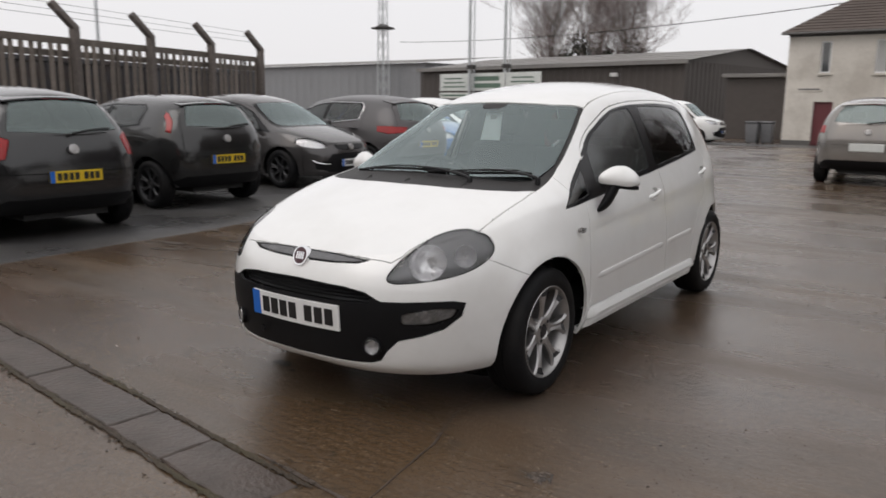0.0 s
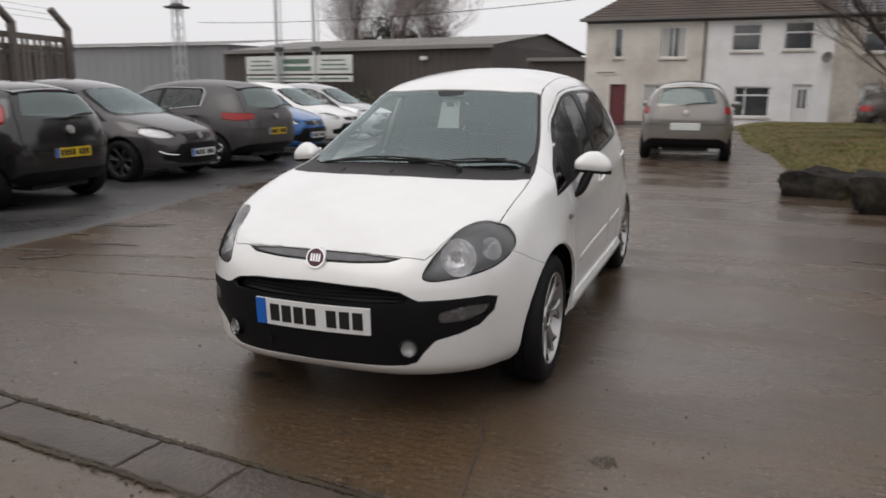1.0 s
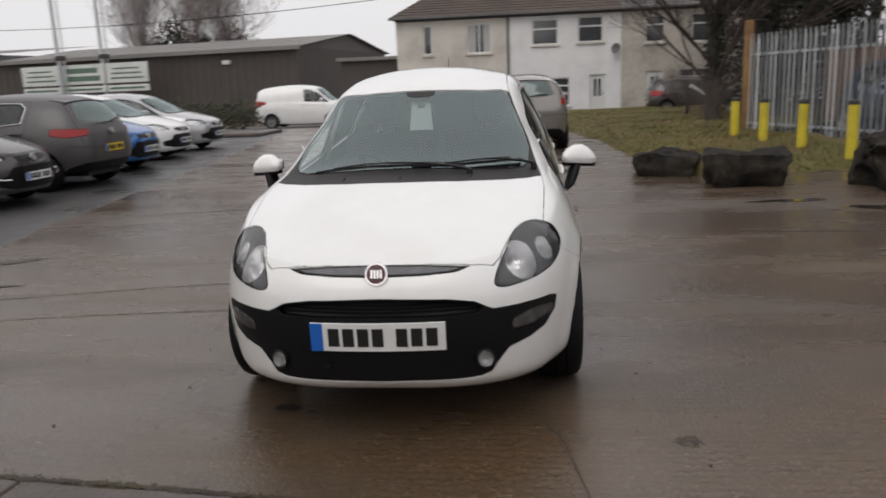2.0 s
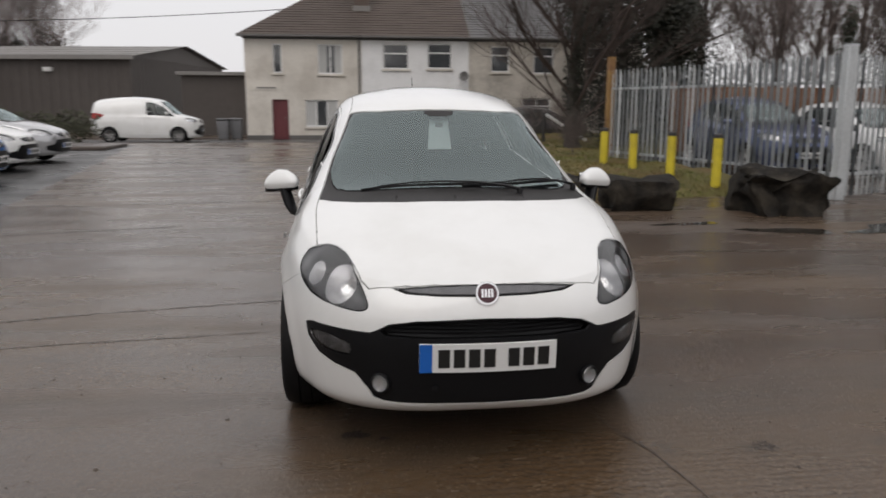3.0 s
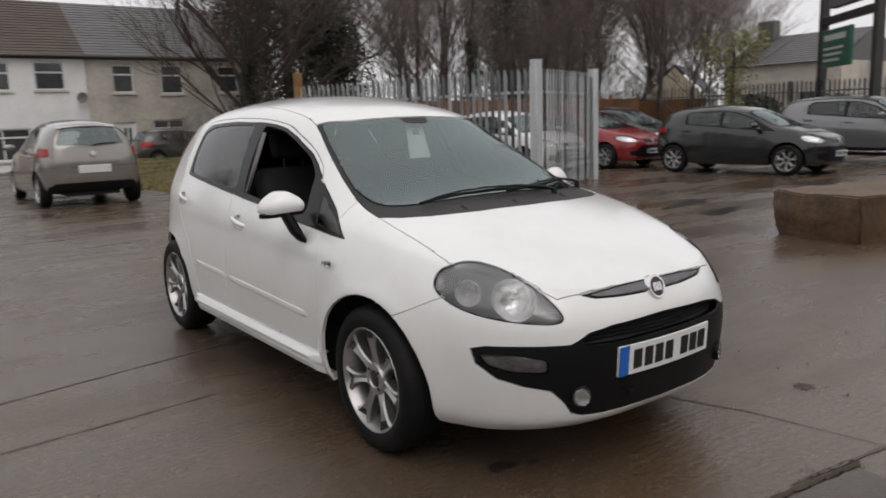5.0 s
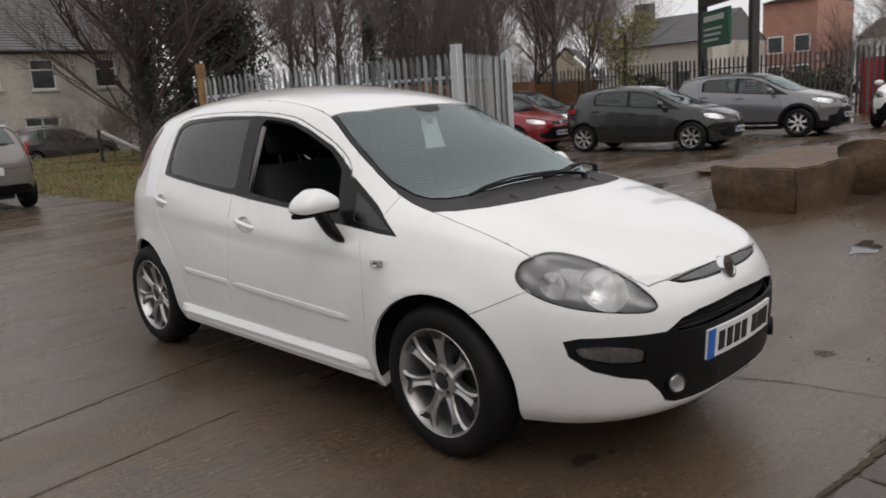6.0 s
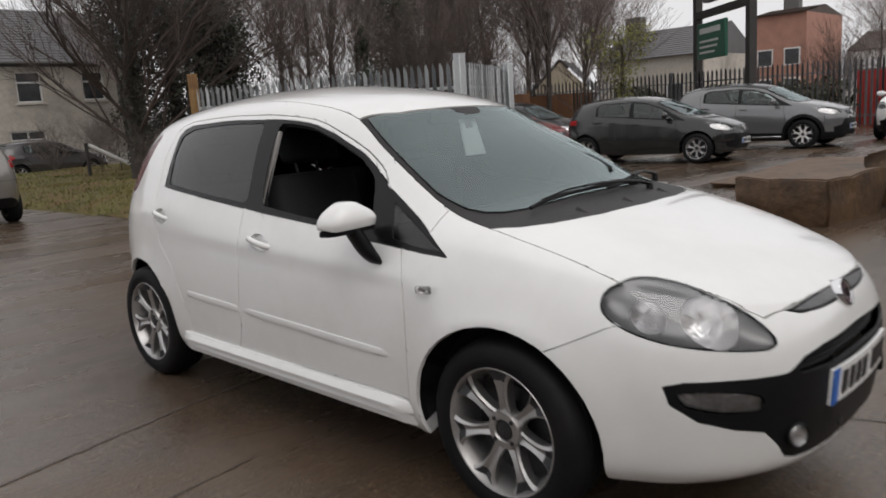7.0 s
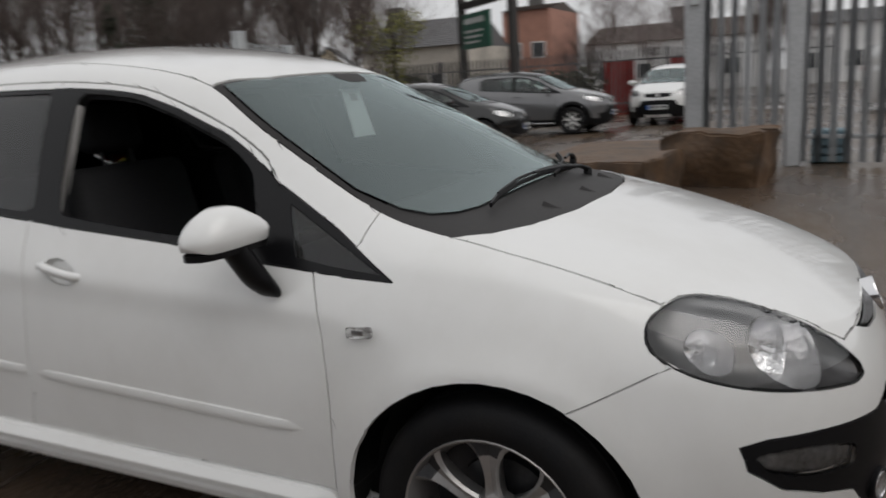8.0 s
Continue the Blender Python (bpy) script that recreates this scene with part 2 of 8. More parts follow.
M_BRICKDARK = mat("sooty_brown_brick", (0.105, 0.078, 0.066), 0.85, 0, 0.25, 8, bump=0.3, bump_scale=40)
M_BROWNFENCE = mat("brown_board_fence", (0.16, 0.075, 0.035), 0.8, 0, 0.2, 6, obrand=0.2)
M_GABLE = mat("ochre_gable_boards", (0.55, 0.48, 0.36), 0.8, 0, 0.1, 4)
M_SIGNGREEN = mat("green_sign", (0.02, 0.11, 0.07), 0.5, 0, 0.1, 4)
M_SIGNWHITE = mat("white_sign_board", (0.62, 0.64, 0.62), 0.6, 0, 0.06, 3, stain=(0.45, 0.48, 0.45), stain_scale=1, stain_amount=0.5)
M_SIGNTEXT = mat("faded_green_print", (0.10, 0.16, 0.12), 0.6, 0, 0.1, 4)
M_STEELPOST = mat("dark_steel_column", (0.045, 0.042, 0.04), 0.6, 0.2, 0.2, 5)
M_REDGATE = mat("red_sheet", (0.30, 0.025, 0.02), 0.5, 0, 0.1, 3)
M_CRATE = mat("blue_grey_crate", (0.16, 0.24, 0.28), 0.6, 0, 0.1, 10)
M_CONTAINER = mat("weathered_container_steel", (0.075, 0.075, 0.082), 0.6, 0.1, 0.2, 2, stain=(0.09, 0.05, 0.03), stain_scale=1.5, stain_amount=0.5)


# ---- building helpers ----
def mesh_of(name, bm, material, smooth=True, sharp=40):
    me = bpy.data.meshes.new(name)
    bm.to_mesh(me)
    bm.free()
    for m in (material if isinstance(material, (list, tuple)) else [material]):
        me.materials.append(m)
    if smooth:
        me.polygons.foreach_set("use_smooth", [True] * len(me.polygons))
        me.set_sharp_from_angle(angle=radians(sharp))
    return me


def part(name, bm, material, parent=None, label="", m=None, smooth=True, sharp=40):
    """One bmesh as one mesh object, under a thing or a part."""
    ob = new(name, mesh_of(name, bm, material, smooth, sharp))
    if m is not None:
        ob.matrix_basis = m
    if parent is not None:
        ob.parent = parent
    if label:
        ob["label"] = label
    return ob


def thing(name, label, category, m=None, group="", kind=""):
    ob = new(name)
    ob.empty_display_size = 0.2
    if m is not None:
        ob.matrix_basis = m
    return tagged(ob, label, category, group, kind)


def box(bm, lo, hi, m=None, bevel=0.0, seg=2):
    lo, hi = Vector(lo), Vector(hi)
    r = bmesh.ops.create_cube(bm, size=1, matrix=(m or Matrix()) @ Matrix.Translation((lo + hi) / 2) @ Matrix.Diagonal((*(hi - lo), 1)))
    if bevel:
        es = list({e for v in r["verts"] for e in v.link_edges})
        bmesh.ops.bevel(bm, geom=es, offset=bevel, segments=seg, affect="EDGES", profile=0.5)
    return r["verts"]


def boxes(*items, bevel=0.0, seg=1):
    bm = bmesh.new()
    for lo, hi in items:
        box(bm, lo, hi, bevel=bevel, seg=seg)
    return bm


def cyl(bm, a, b, r1, r2=None, seg=12, caps=True):
    a, b = Vector(a), Vector(b)
    d = b - a
    m = Matrix.Translation((a + b) / 2) @ d.to_track_quat("Z", "Y").to_matrix().to_4x4()
    return bmesh.ops.create_cone(bm, cap_ends=caps, segments=seg, radius1=r1, radius2=r1 if r2 is None else r2, depth=d.length, matrix=m)["verts"]


def tube(bm, pts, r, seg=6):
    for a, b in zip(pts[:-1], pts[1:]):
        cyl(bm, a, b, r, seg=seg)


def pipe(bm, pts, r, seg=8, flat=1.0):
    """One continuous tube along the points; r: a radius or one for each point."""
    pts = [Vector(p) for p in pts]
    rs = list(r) if isinstance(r, (list, tuple)) else [r] * len(pts)
    prev = None
    for i, p in enumerate(pts):
        d = (pts[min(i + 1, len(pts) - 1)] - pts[max(i - 1, 0)]).normalized()
        u = d.cross(Vector((0, 0, 1))).normalized()
        w = u.cross(d)
        ring = [bm.verts.new(p + (u * math.cos(6.2832 * k / seg) + w * flat * math.sin(6.2832 * k / seg)) * rs[i]) for k in range(seg)]
        if prev:
            for k in range(seg):
                bm.faces.new((prev[k], prev[(k + 1) % seg], ring[(k + 1) % seg], ring[k]))
        else:
            bm.faces.new(ring[::-1])
        prev = ring
    bm.faces.new(prev)
    bmesh.ops.recalc_face_normals(bm, faces=bm.faces[:])


def lathe(bm, prof, seg=32, m=None):
    """Turns (x, r) about the x axis."""
    m = m or Matrix()
    rings = []
    for x, r in prof:
        rings.append([bm.verts.new(m @ Vector((x, r * math.cos(2 * math.pi * k / seg), r * math.sin(2 * math.pi * k / seg)))) for k in range(seg)])
    for p, q in zip(rings[:-1], rings[1:]):
        for k in range(seg):
            bm.faces.new((p[k], p[(k + 1) % seg], q[(k + 1) % seg], q[k]))
    return rings


def keys(*kv):
    """A smooth monotone curve through (x, value) pairs."""
    x = np.array([k[0] for k in kv], float)
    y = np.array([k[1] for k in kv], float)
    h, d = np.diff(x), np.diff(y) / np.diff(x)
    s = np.zeros(len(x))
    for i in range(1, len(x) - 1):
        if d[i - 1] * d[i] > 0:
            w1, w2 = 2 * h[i] + h[i - 1], h[i] + 2 * h[i - 1]
            s[i] = (w1 + w2) / (w1 / d[i - 1] + w2 / d[i])
    s[0], s[-1] = d[0], d[-1]

    def f(t):
        t = min(max(t, x[0]), x[-1])
        i = min(max(int(np.searchsorted(x, t)) - 1, 0), len(h) - 1)
        u = (t - x[i]) / h[i]
        return float((1 + 2 * u) * (1 - u) ** 2 * y[i] + u * (1 - u) ** 2 * h[i] * s[i] + u * u * (3 - 2 * u) * y[i + 1] + u * u * (u - 1) * h[i] * s[i + 1])
    return f


def inside(p, poly):
    c, k = False, len(poly) - 1
    for i in range(len(poly)):
        (x1, y1), (x2, y2) = poly[i], poly[k]
        if (y1 > p[1]) != (y2 > p[1]) and p[0] < (x2 - x1) * (p[1] - y1) / (y2 - y1) + x1:
            c = not c
        k = i
    return c


SIDE = (Vector((0, 1, 0)), Vector((0, 0, 1)))
FRONT = (Vector((1, 0, 0)), Vector((0, 0, 1)))
TOP = (Vector((1, 0, 0)), Vector((0, 1, 0)))


def rounded(poly, n=3, r=0.3):
    """Cuts the corners of a polygon with small arcs (r: share of the edge)."""
    out = []
    for i in range(len(poly)):
        a, b, c = (Vector(poly[(i + k - 1) % len(poly)]).to_2d() for k in range(3))
        p, q = b + (a - b) * r, b + (c - b) * r
        for k in range(n + 1):
            t = k / n
            out.append(tuple((1 - t) ** 2 * p + 2 * t * (1 - t) * b + t * t * q))
    return out


def cut(bm, layer, value, poly, axes, where, only=None):
    """Cuts the outline poly, seen along the third axis, into the shell's faces and marks those within."""
    A, B = axes
    x0, x1 = min(p[0] for p in poly), max(p[0] for p in poly)
    y0, y1 = min(p[1] for p in poly), max(p[1] for p in poly)

    def spans(f):
        pa = [v.co.dot(A) for v in f.verts]
        pb = [v.co.dot(B) for v in f.verts]
        return min(pa), max(pa), min(pb), max(pb)
    cand = {}
    for f in bm.faces:
        if where(f):
            s = spans(f)
            if s[1] > x0 and s[0] < x1 and s[3] > y0 and s[2] < y1:
                cand[f] = s
    for (a1, b1), (a2, b2) in zip(poly, poly[1:] + poly[:1]):
        lo_a, hi_a, lo_b, hi_b = min(a1, a2) - 0.004, max(a1, a2) + 0.004, min(b1, b2) - 0.004, max(b1, b2) + 0.004
        nrm = Vector((-(b2 - b1), a2 - a1))
        if nrm.length < 1e-6:
            continue
        nrm.normalize()
        fs = [f for f, s in cand.items() if s[1] > lo_a and s[0] < hi_a and s[3] > lo_b and s[2] < hi_b]
        geom = list({e for f in fs for e in (f, *f.edges, *f.verts)})
        if geom:
            r = bmesh.ops.bisect_plane(bm, geom=geom, dist=1e-5, plane_co=A * a1 + B * b1, plane_no=A * nrm.x + B * nrm.y)
            for f in r["geom"]:
                if isinstance(f, bmesh.types.BMFace):
                    cand[f] = spans(f)
    for f in cand:
        if f.is_valid and (only is None or f[layer] in only):
            c = f.calc_center_median()
            if inside((c.dot(A), c.dot(B)), poly):
                f[layer] = value


def take(shell, layer, value, gap=0.0, sink=0.0, thick=0.0, lift=0.0):
    """The shell's faces of one mark as a bmesh of their own, their border turned in by gap and sink."""
    bm = shell.copy()
    lay = bm.faces.layers.int["panel"]
    bmesh.ops.delete(bm, geom=[f for f in bm.faces if f[lay] != value], context="FACES")
    bm.normal_update()
    if lift:
        nn = [(v, v.normal.copy()) for v in bm.verts]
        for v, q in nn:
            v.co += q * lift
    if gap and bm.faces:
        bmesh.ops.inset_region(bm, faces=bm.faces[:], thickness=gap, depth=0, use_boundary=True, use_even_offset=False)
        edge = {v for e in bm.edges if e.is_boundary for v in e.verts}
        bm.normal_update()
        moves = [(v, v.normal.copy()) for v in edge]
        for v, q in moves:
            v.co -= q * sink
    return bm


# ---- the shell of a small hatchback, from its lines ----
def shell_lines():
    return dict(
        zc=keys((-0.76, 0.715), (-0.6, 0.795), (-0.3, 0.895), (-0.02, 0.968), (0.10, 0.985), (0.2, 1.015), (0.5, 1.185), (0.75, 1.315), (0.88, 1.385), (1.15, 1.452), (1.6, 1.502), (2.0, 1.51), (2.5, 1.47), (2.85, 1.405), (2.95, 1.33), (3.05, 1.12), (3.14, 1.0)),
        zb=keys((-0.76, 0.715), (-0.57, 0.755), (-0.34, 0.80), (0.0, 0.862), (0.2, 0.875), (0.43, 0.888), (0.94, 0.932), (1.39, 0.957), (2.31, 1.04), (2.8, 1.06), (3.14, 1.0)),
        bot=keys((-0.85, 0.224), (-0.7, 0.221), (-0.45, 0.207), (-0.3, 0.215), (0.2, 0.21), (2.0, 0.21), (2.6, 0.26), (3.2, 0.28)),
        g=keys((-0.76, 0.5), (-0.4, 0.6), (0.0, 0.70), (0.12, 0.76), (0.5, 0.90), (0.93, 0.89), (1.6, 0.855), (2.2, 0.82), (2.7, 0.81), (3.14, 0.8)),
        xe=keys((-0.76, 0.8), (-0.4, 0.83), (0.0, 0.87), (0.12, 0.865), (0.5, 0.78), (0.93, 0.68), (1.2, 0.685), (1.6, 0.71), (2.2, 0.71), (2.7, 0.70), (3.14, 0.72)),
        bow=keys((-0.76, 0), (-0.4, 0.04), (0.1, 0.15), (0.6, 0.14), (1.0, 0.10), (1.6, 0.0), (2.4, -0.03), (2.9, -0.05), (3.14, 0)),
        w=keys((0, 0.93), (0.08, 0.965), (0.3, 0.99), (0.5, 1.0), (0.72, 0.985), (0.88, 0.95), (1, 0.90)),
        yf=keys((0, -0.75), (0.08, -0.805), (0.25, -0.82), (0.55, -0.832), (0.75, -0.82), (0.9, -0.79), (1, -0.745)),
        yr=keys((0, 3.02), (0.1, 3.12), (0.4, 3.19), (0.7, 3.18), (1, 3.12)),
        half=0.838)


def shell(nf=34, ns=44, nr=22, n1=26, n2=14, n3=16, flare=0.016, wheelbase=2.51, L=None, rear=(4.6, 2.4), crease=0.008):
    L = L or shell_lines()
    YA, YB, n, m = 0.3, 1.9, 3.5, 2.2
    rows = []
    us = [("f", k / nf) for k in range(nf + 1)] + [("s", k / ns) for k in range(1, ns)] + [("r", k / nr) for k in range(nr + 1)]

    def plan(kind, t, f):
        w = L["half"] * L["w"](f)
        if kind == "f":
            th = t * math.pi / 2
            yf = L["yf"](f)
            return w * math.sin(th) ** (2 / n), YA - (YA - yf) * max(math.cos(th), 0) ** (2 / m)
        if kind == "s":
            return w, YA + (YB - YA) * t
        th = t * math.pi / 2
        yr = L["yr"](f)
        return w * (max(math.cos(th), 0) ** (2 / rear[0])), YB + (yr - YB) * math.sin(th) ** (2 / rear[1])

    for kind, t in us:
        col = []
        xb, yb = plan(kind, t, 1.0)
        zb, zbot = L["zb"](yb), L["bot"](yb)
        x0, y0 = plan(kind, t, 0.0)
        cy = max(min(y0, 2.5), 0.0)
        col.append((x0 * 0.86, cy + (y0 - cy) * 0.93, zbot + 0.03))
        for j in range(n1):
            f = (j / (n1 - 1)) ** 0.9
            x, y = plan(kind, t, f)
            col.append((x, y, zbot + (zb - zbot) * f))
        bow = L["bow"](yb)
        yc = yb - bow
        zc = max(L["zc"](yc), zb + 0.001 * xb)
        xe, ze = xb * L["xe"](yb), zb + (zc - zb) * L["g"](yb)
        for j in range(1, n2 + 1):
            s = j / n2
            x, z = xb + (xe - xb) * s, zb + (ze - zb) * s
            x += 0.05 * (xb - xe) * 4 * s * (1 - s) + 0.012 * 4 * s * (1 - s)
            col.append((x, yb - bow * (1 - (x / xb) ** 2 if xb > 1e-4 else 0), z))
        for j in range(1, n3 + 1):
            s = j / n3
            x = xe * (1 - s)
            z = ze + (zc - ze) * (1 - (1 - s) ** 2.3)
            col.append((x, yb - bow * (1 - (x / xb) ** 2 if xb > 1e-4 else 0), z))
        rows.append(col)
    P = np.array(rows)
    for _ in range(5):
        Q = P.copy()
        Q[:, 2:-1] = 0.5 * P[:, 2:-1] + 0.25 * (P[:, 1:-2] + P[:, 3:])
        P[:, 8:-1] = Q[:, 8:-1]
    for _ in range(3):
        Q = P.copy()
        Q[1:-1] = 0.5 * P[1:-1] + 0.25 * (P[:-2] + P[2:])
        P[3:-3, 1:] = Q[3:-3, 1:]
    # flared wheel arches
    for yc in (0.0, wheelbase):
        r = np.hypot(P[:, :, 1] - yc, P[:, :, 2] - 0.31)
        side = np.clip((P[:, :, 0] - 0.55) / 0.15, 0, 1)
        P[:, :, 0] += flare * side * np.exp(-((r - 0.355) / 0.055) ** 2)
    # the crease under the door handles
    line = 0.765 + 0.036 * (P[:, :, 1] - 0.3)
    below = np.clip((line - P[:, :, 2]) / 0.030, 0, 1) * np.clip((P[:, :, 2] - line + 0.30) / 0.24, 0, 1)
    along = np.clip((P[:, :, 1] - 0.25) / 0.3, 0, 1) * np.clip((2.55 - P[:, :, 1]) / 0.4, 0, 1)
    P[:, :, 0] -= crease * below * along * np.clip((P[:, :, 0] - 0.55) / 0.15, 0, 1)
    P[0, :, 0] = P[-1, :, 0] = 0
    P[:, -1, 0] = 0
    return P


def shell_mesh(P, warp=None):
    bm = bmesh.new()
    lay = bm.faces.layers.int.new("panel")
    nu, nv, _ = P.shape
    for sgn in (1, -1):
        vs = [[bm.verts.new(warp(sgn * p[0], p[1], p[2]) if warp else (sgn * p[0], p[1], p[2])) for p in col] for col in P]
        for i in range(nu - 1):
            for j in range(nv - 1):
                q = [vs[i][j], vs[i + 1][j], vs[i + 1][j + 1], vs[i][j + 1]]
                try:
                    bm.faces.new(q if sgn > 0 else q[::-1])
                except ValueError:
                    pass
    bmesh.ops.remove_doubles(bm, verts=bm.verts[:], dist=0.0004)
    bmesh.ops.dissolve_degenerate(bm, edges=bm.edges[:], dist=0.0003)
    bmesh.ops.recalc_face_normals(bm, faces=bm.faces[:])
    return bm, bm.faces.layers.int["panel"]


# ---- the ground ----
def ground_z(x, y):
    """The yard is level and falls a little towards the road before the houses."""
    return -0.034 * min(max(y - 24.0, 0.0), 10.0)


def yard_material():
    m = bpy.data.materials.new("wet_worn_concrete")
    m.use_nodes = True
    n, l = m.node_tree.nodes, m.node_tree.links
    b = n["Principled BSDF"]
    tc = n.new("ShaderNodeTexCoord")

    def nz(scale, detail, rough=0.55, stretch=None):
        t = n.new("ShaderNodeTexNoise")
        t.inputs["Scale"].default_value, t.inputs["Detail"].default_value, t.inputs["Roughness"].default_value = scale, detail, rough
        if stretch:
            mp = n.new("ShaderNodeMapping")
            mp.inputs["Rotation"].default_value = (0, 0, radians(stretch[0]))
            mp.inputs["Scale"].default_value = (stretch[1], stretch[2], 1)
            l.new(tc.outputs["Object"], mp.inputs["Vector"])
            l.new(mp.outputs[0], t.inputs["Vector"])
        else:
            l.new(tc.outputs["Object"], t.inputs["Vector"])
        return t.outputs["Fac"]

    def rng(v, a, z, lo, hi):
        r = n.new("ShaderNodeMapRange")
        r.inputs["From Min"].default_value, r.inputs["From Max"].default_value = a, z
        r.inputs["To Min"].default_value, r.inputs["To Max"].default_value = lo, hi
        l.new(v, r.inputs["Value"])
        return r.outputs[0]

    def mix(f, a, c):
        x = n.new("ShaderNodeMix")
        x.data_type = "RGBA"
        l.new(f, x.inputs["Factor"])
        for key, v in (("A", a), ("B", c)):
            if isinstance(v, tuple):
                x.inputs[key].default_value = (*v, 1)
            else:
                l.new(v, x.inputs[key])
        return x.outputs["Result"]
    col = mix(rng(nz(0.35, 5), 0.38, 0.62, 0, 1), (0.075, 0.053, 0.042), (0.092, 0.056, 0.028))
    col = mix(rng(nz(1.0, 6, 0.6, (-24, 0.35, 2.2)), 0.45, 0.68, 0, 0.75), col, (0.050, 0.040, 0.033))
    col = mix(rng(nz(34, 4, 0.75), 0.46, 0.70, 0, 0.7), col, (0.125, 0.096, 0.072))
    col = mix(rng(nz(70, 3, 0.75), 0.52, 0.68, 0, 0.6), col, (0.04, 0.032, 0.026))
    col = mix(rng(nz(5, 7, 0.7), 0.56, 0.70, 0, 0.7), col, (0.045, 0.035, 0.026))
    # the colour is slightly paler past the long joint
    sep = n.new("ShaderNodeSeparateXYZ")
    l.new(tc.outputs["Object"], sep.inputs[0])
    lean = n.new("ShaderNodeMath")
    lean.operation = "MULTIPLY_ADD"
    l.new(sep.outputs["Y"], lean.inputs[0])
    lean.inputs[1].default_value = 0.151
    l.new(sep.outputs["X"], lean.inputs[2])
    col = mix(rng(lean.outputs[0], 0.57, 0.61, 0, 0.07), col, (0.165, 0.128, 0.098))
    # worn patches where the ridges and stones of the slab show
    worn = rng(nz(0.55, 5, 0.62), 0.47, 0.58, 0, 1)
    stones = n.new("ShaderNodeTexVoronoi")
    stones.inputs["Scale"].default_value = 42
    l.new(tc.outputs["Object"], stones.inputs["Vector"])
    pick = n.new("ShaderNodeMath")
    pick.operation = "MULTIPLY"
    l.new(rng(stones.outputs["Distance"], 0.18, 0.34, 1, 0), pick.inputs[0])
    l.new(worn, pick.inputs[1])
    pale = n.new("ShaderNodeMath")
    pale.operation = "MULTIPLY"
    l.new(pick.outputs[0], pale.inputs[0])
    l.new(rng(nz(9, 3, 0.6), 0.42, 0.60, 0, 0.95), pale.inputs[1])
    col = mix(pale.outputs[0], col, (0.17, 0.125, 0.085))
    ridge = n.new("ShaderNodeTexWave")
    ridge.bands_direction = "Y"
    ridge.inputs["Scale"].default_value, ridge.inputs["Distortion"].default_value = 7.0, 5.0
    ridge.inputs["Detail"].default_value, ridge.inputs["Detail Scale"].default_value = 3, 2.0
    l.new(tc.outputs["Object"], ridge.inputs["Vector"])
    rib = n.new("ShaderNodeMath")
    rib.operation = "MULTIPLY"
    l.new(ridge.outputs["Fac"], rib.inputs[0])
    l.new(worn, rib.inputs[1])
    col = mix(rng(rib.outputs[0], 0.3, 0.95, 0, 0.24), col, (0.035, 0.027, 0.02))
    l.new(col, b.inputs["Base Color"])
    wet = rng(nz(0.7, 5, 0.6, (-24, 0.5, 1.6)), 0.36, 0.62, 0.08, 0.42)
    l.new(wet, b.inputs["Roughness"])
    b.inputs["Specular IOR Level"].default_value = 0.62
    bu = n.new("ShaderNodeBump")
    bu.inputs["Strength"].default_value, bu.inputs["Distance"].default_value = 0.24, 0.012
    add = n.new("ShaderNodeMath")
    add.operation = "ADD"
    l.new(nz(40, 5, 0.7), add.inputs[0])
    l.new(nz(3, 4), add.inputs[1])
    rel = n.new("ShaderNodeMath")
    rel.operation = "MULTIPLY_ADD"
    l.new(rib.outputs[0], rel.inputs[0])
    rel.inputs[1].default_value = -0.2
    l.new(add.outputs[0], rel.inputs[2])
    peb = n.new("ShaderNodeMath")
    peb.operation = "MULTIPLY_ADD"
    l.new(pick.outputs[0], peb.inputs[0])
    peb.inputs[1].default_value = 0.35
    l.new(rel.outputs[0], peb.inputs[2])
    l.new(peb.outputs[0], bu.inputs["Height"])
    l.new(bu.outputs[0], b.inputs["Normal"])
    return m


M_YARD = yard_material()


def sheet(name, material, xs, ys, dz, label, z=ground_z, keep=None):
    bm = bmesh.new()
    vs = [[bm.verts.new((x, y, z(x, y) + dz)) for y in ys] for x in xs]
    for i in range(len(xs) - 1):
        for j in range(len(ys) - 1):
            if keep is None or keep((xs[i] + xs[i + 1]) / 2, (ys[j] + ys[j + 1]) / 2):
                bm.faces.new((vs[i][j], vs[i + 1][j], vs[i + 1][j + 1], vs[i][j + 1]))
    ob = part(name, bm, material)
    return tagged(ob, label, name.replace("_", " "), kind="structure")


sheet("ground", M_YARD, (-900, -200, -60, -20, 0, 20, 60, 200, 900), (-900, -200, -40, 0, 12, 24, 27, 30, 34, 60, 200, 900), 0.0, "wet worn brown concrete yard with streaks and stains")


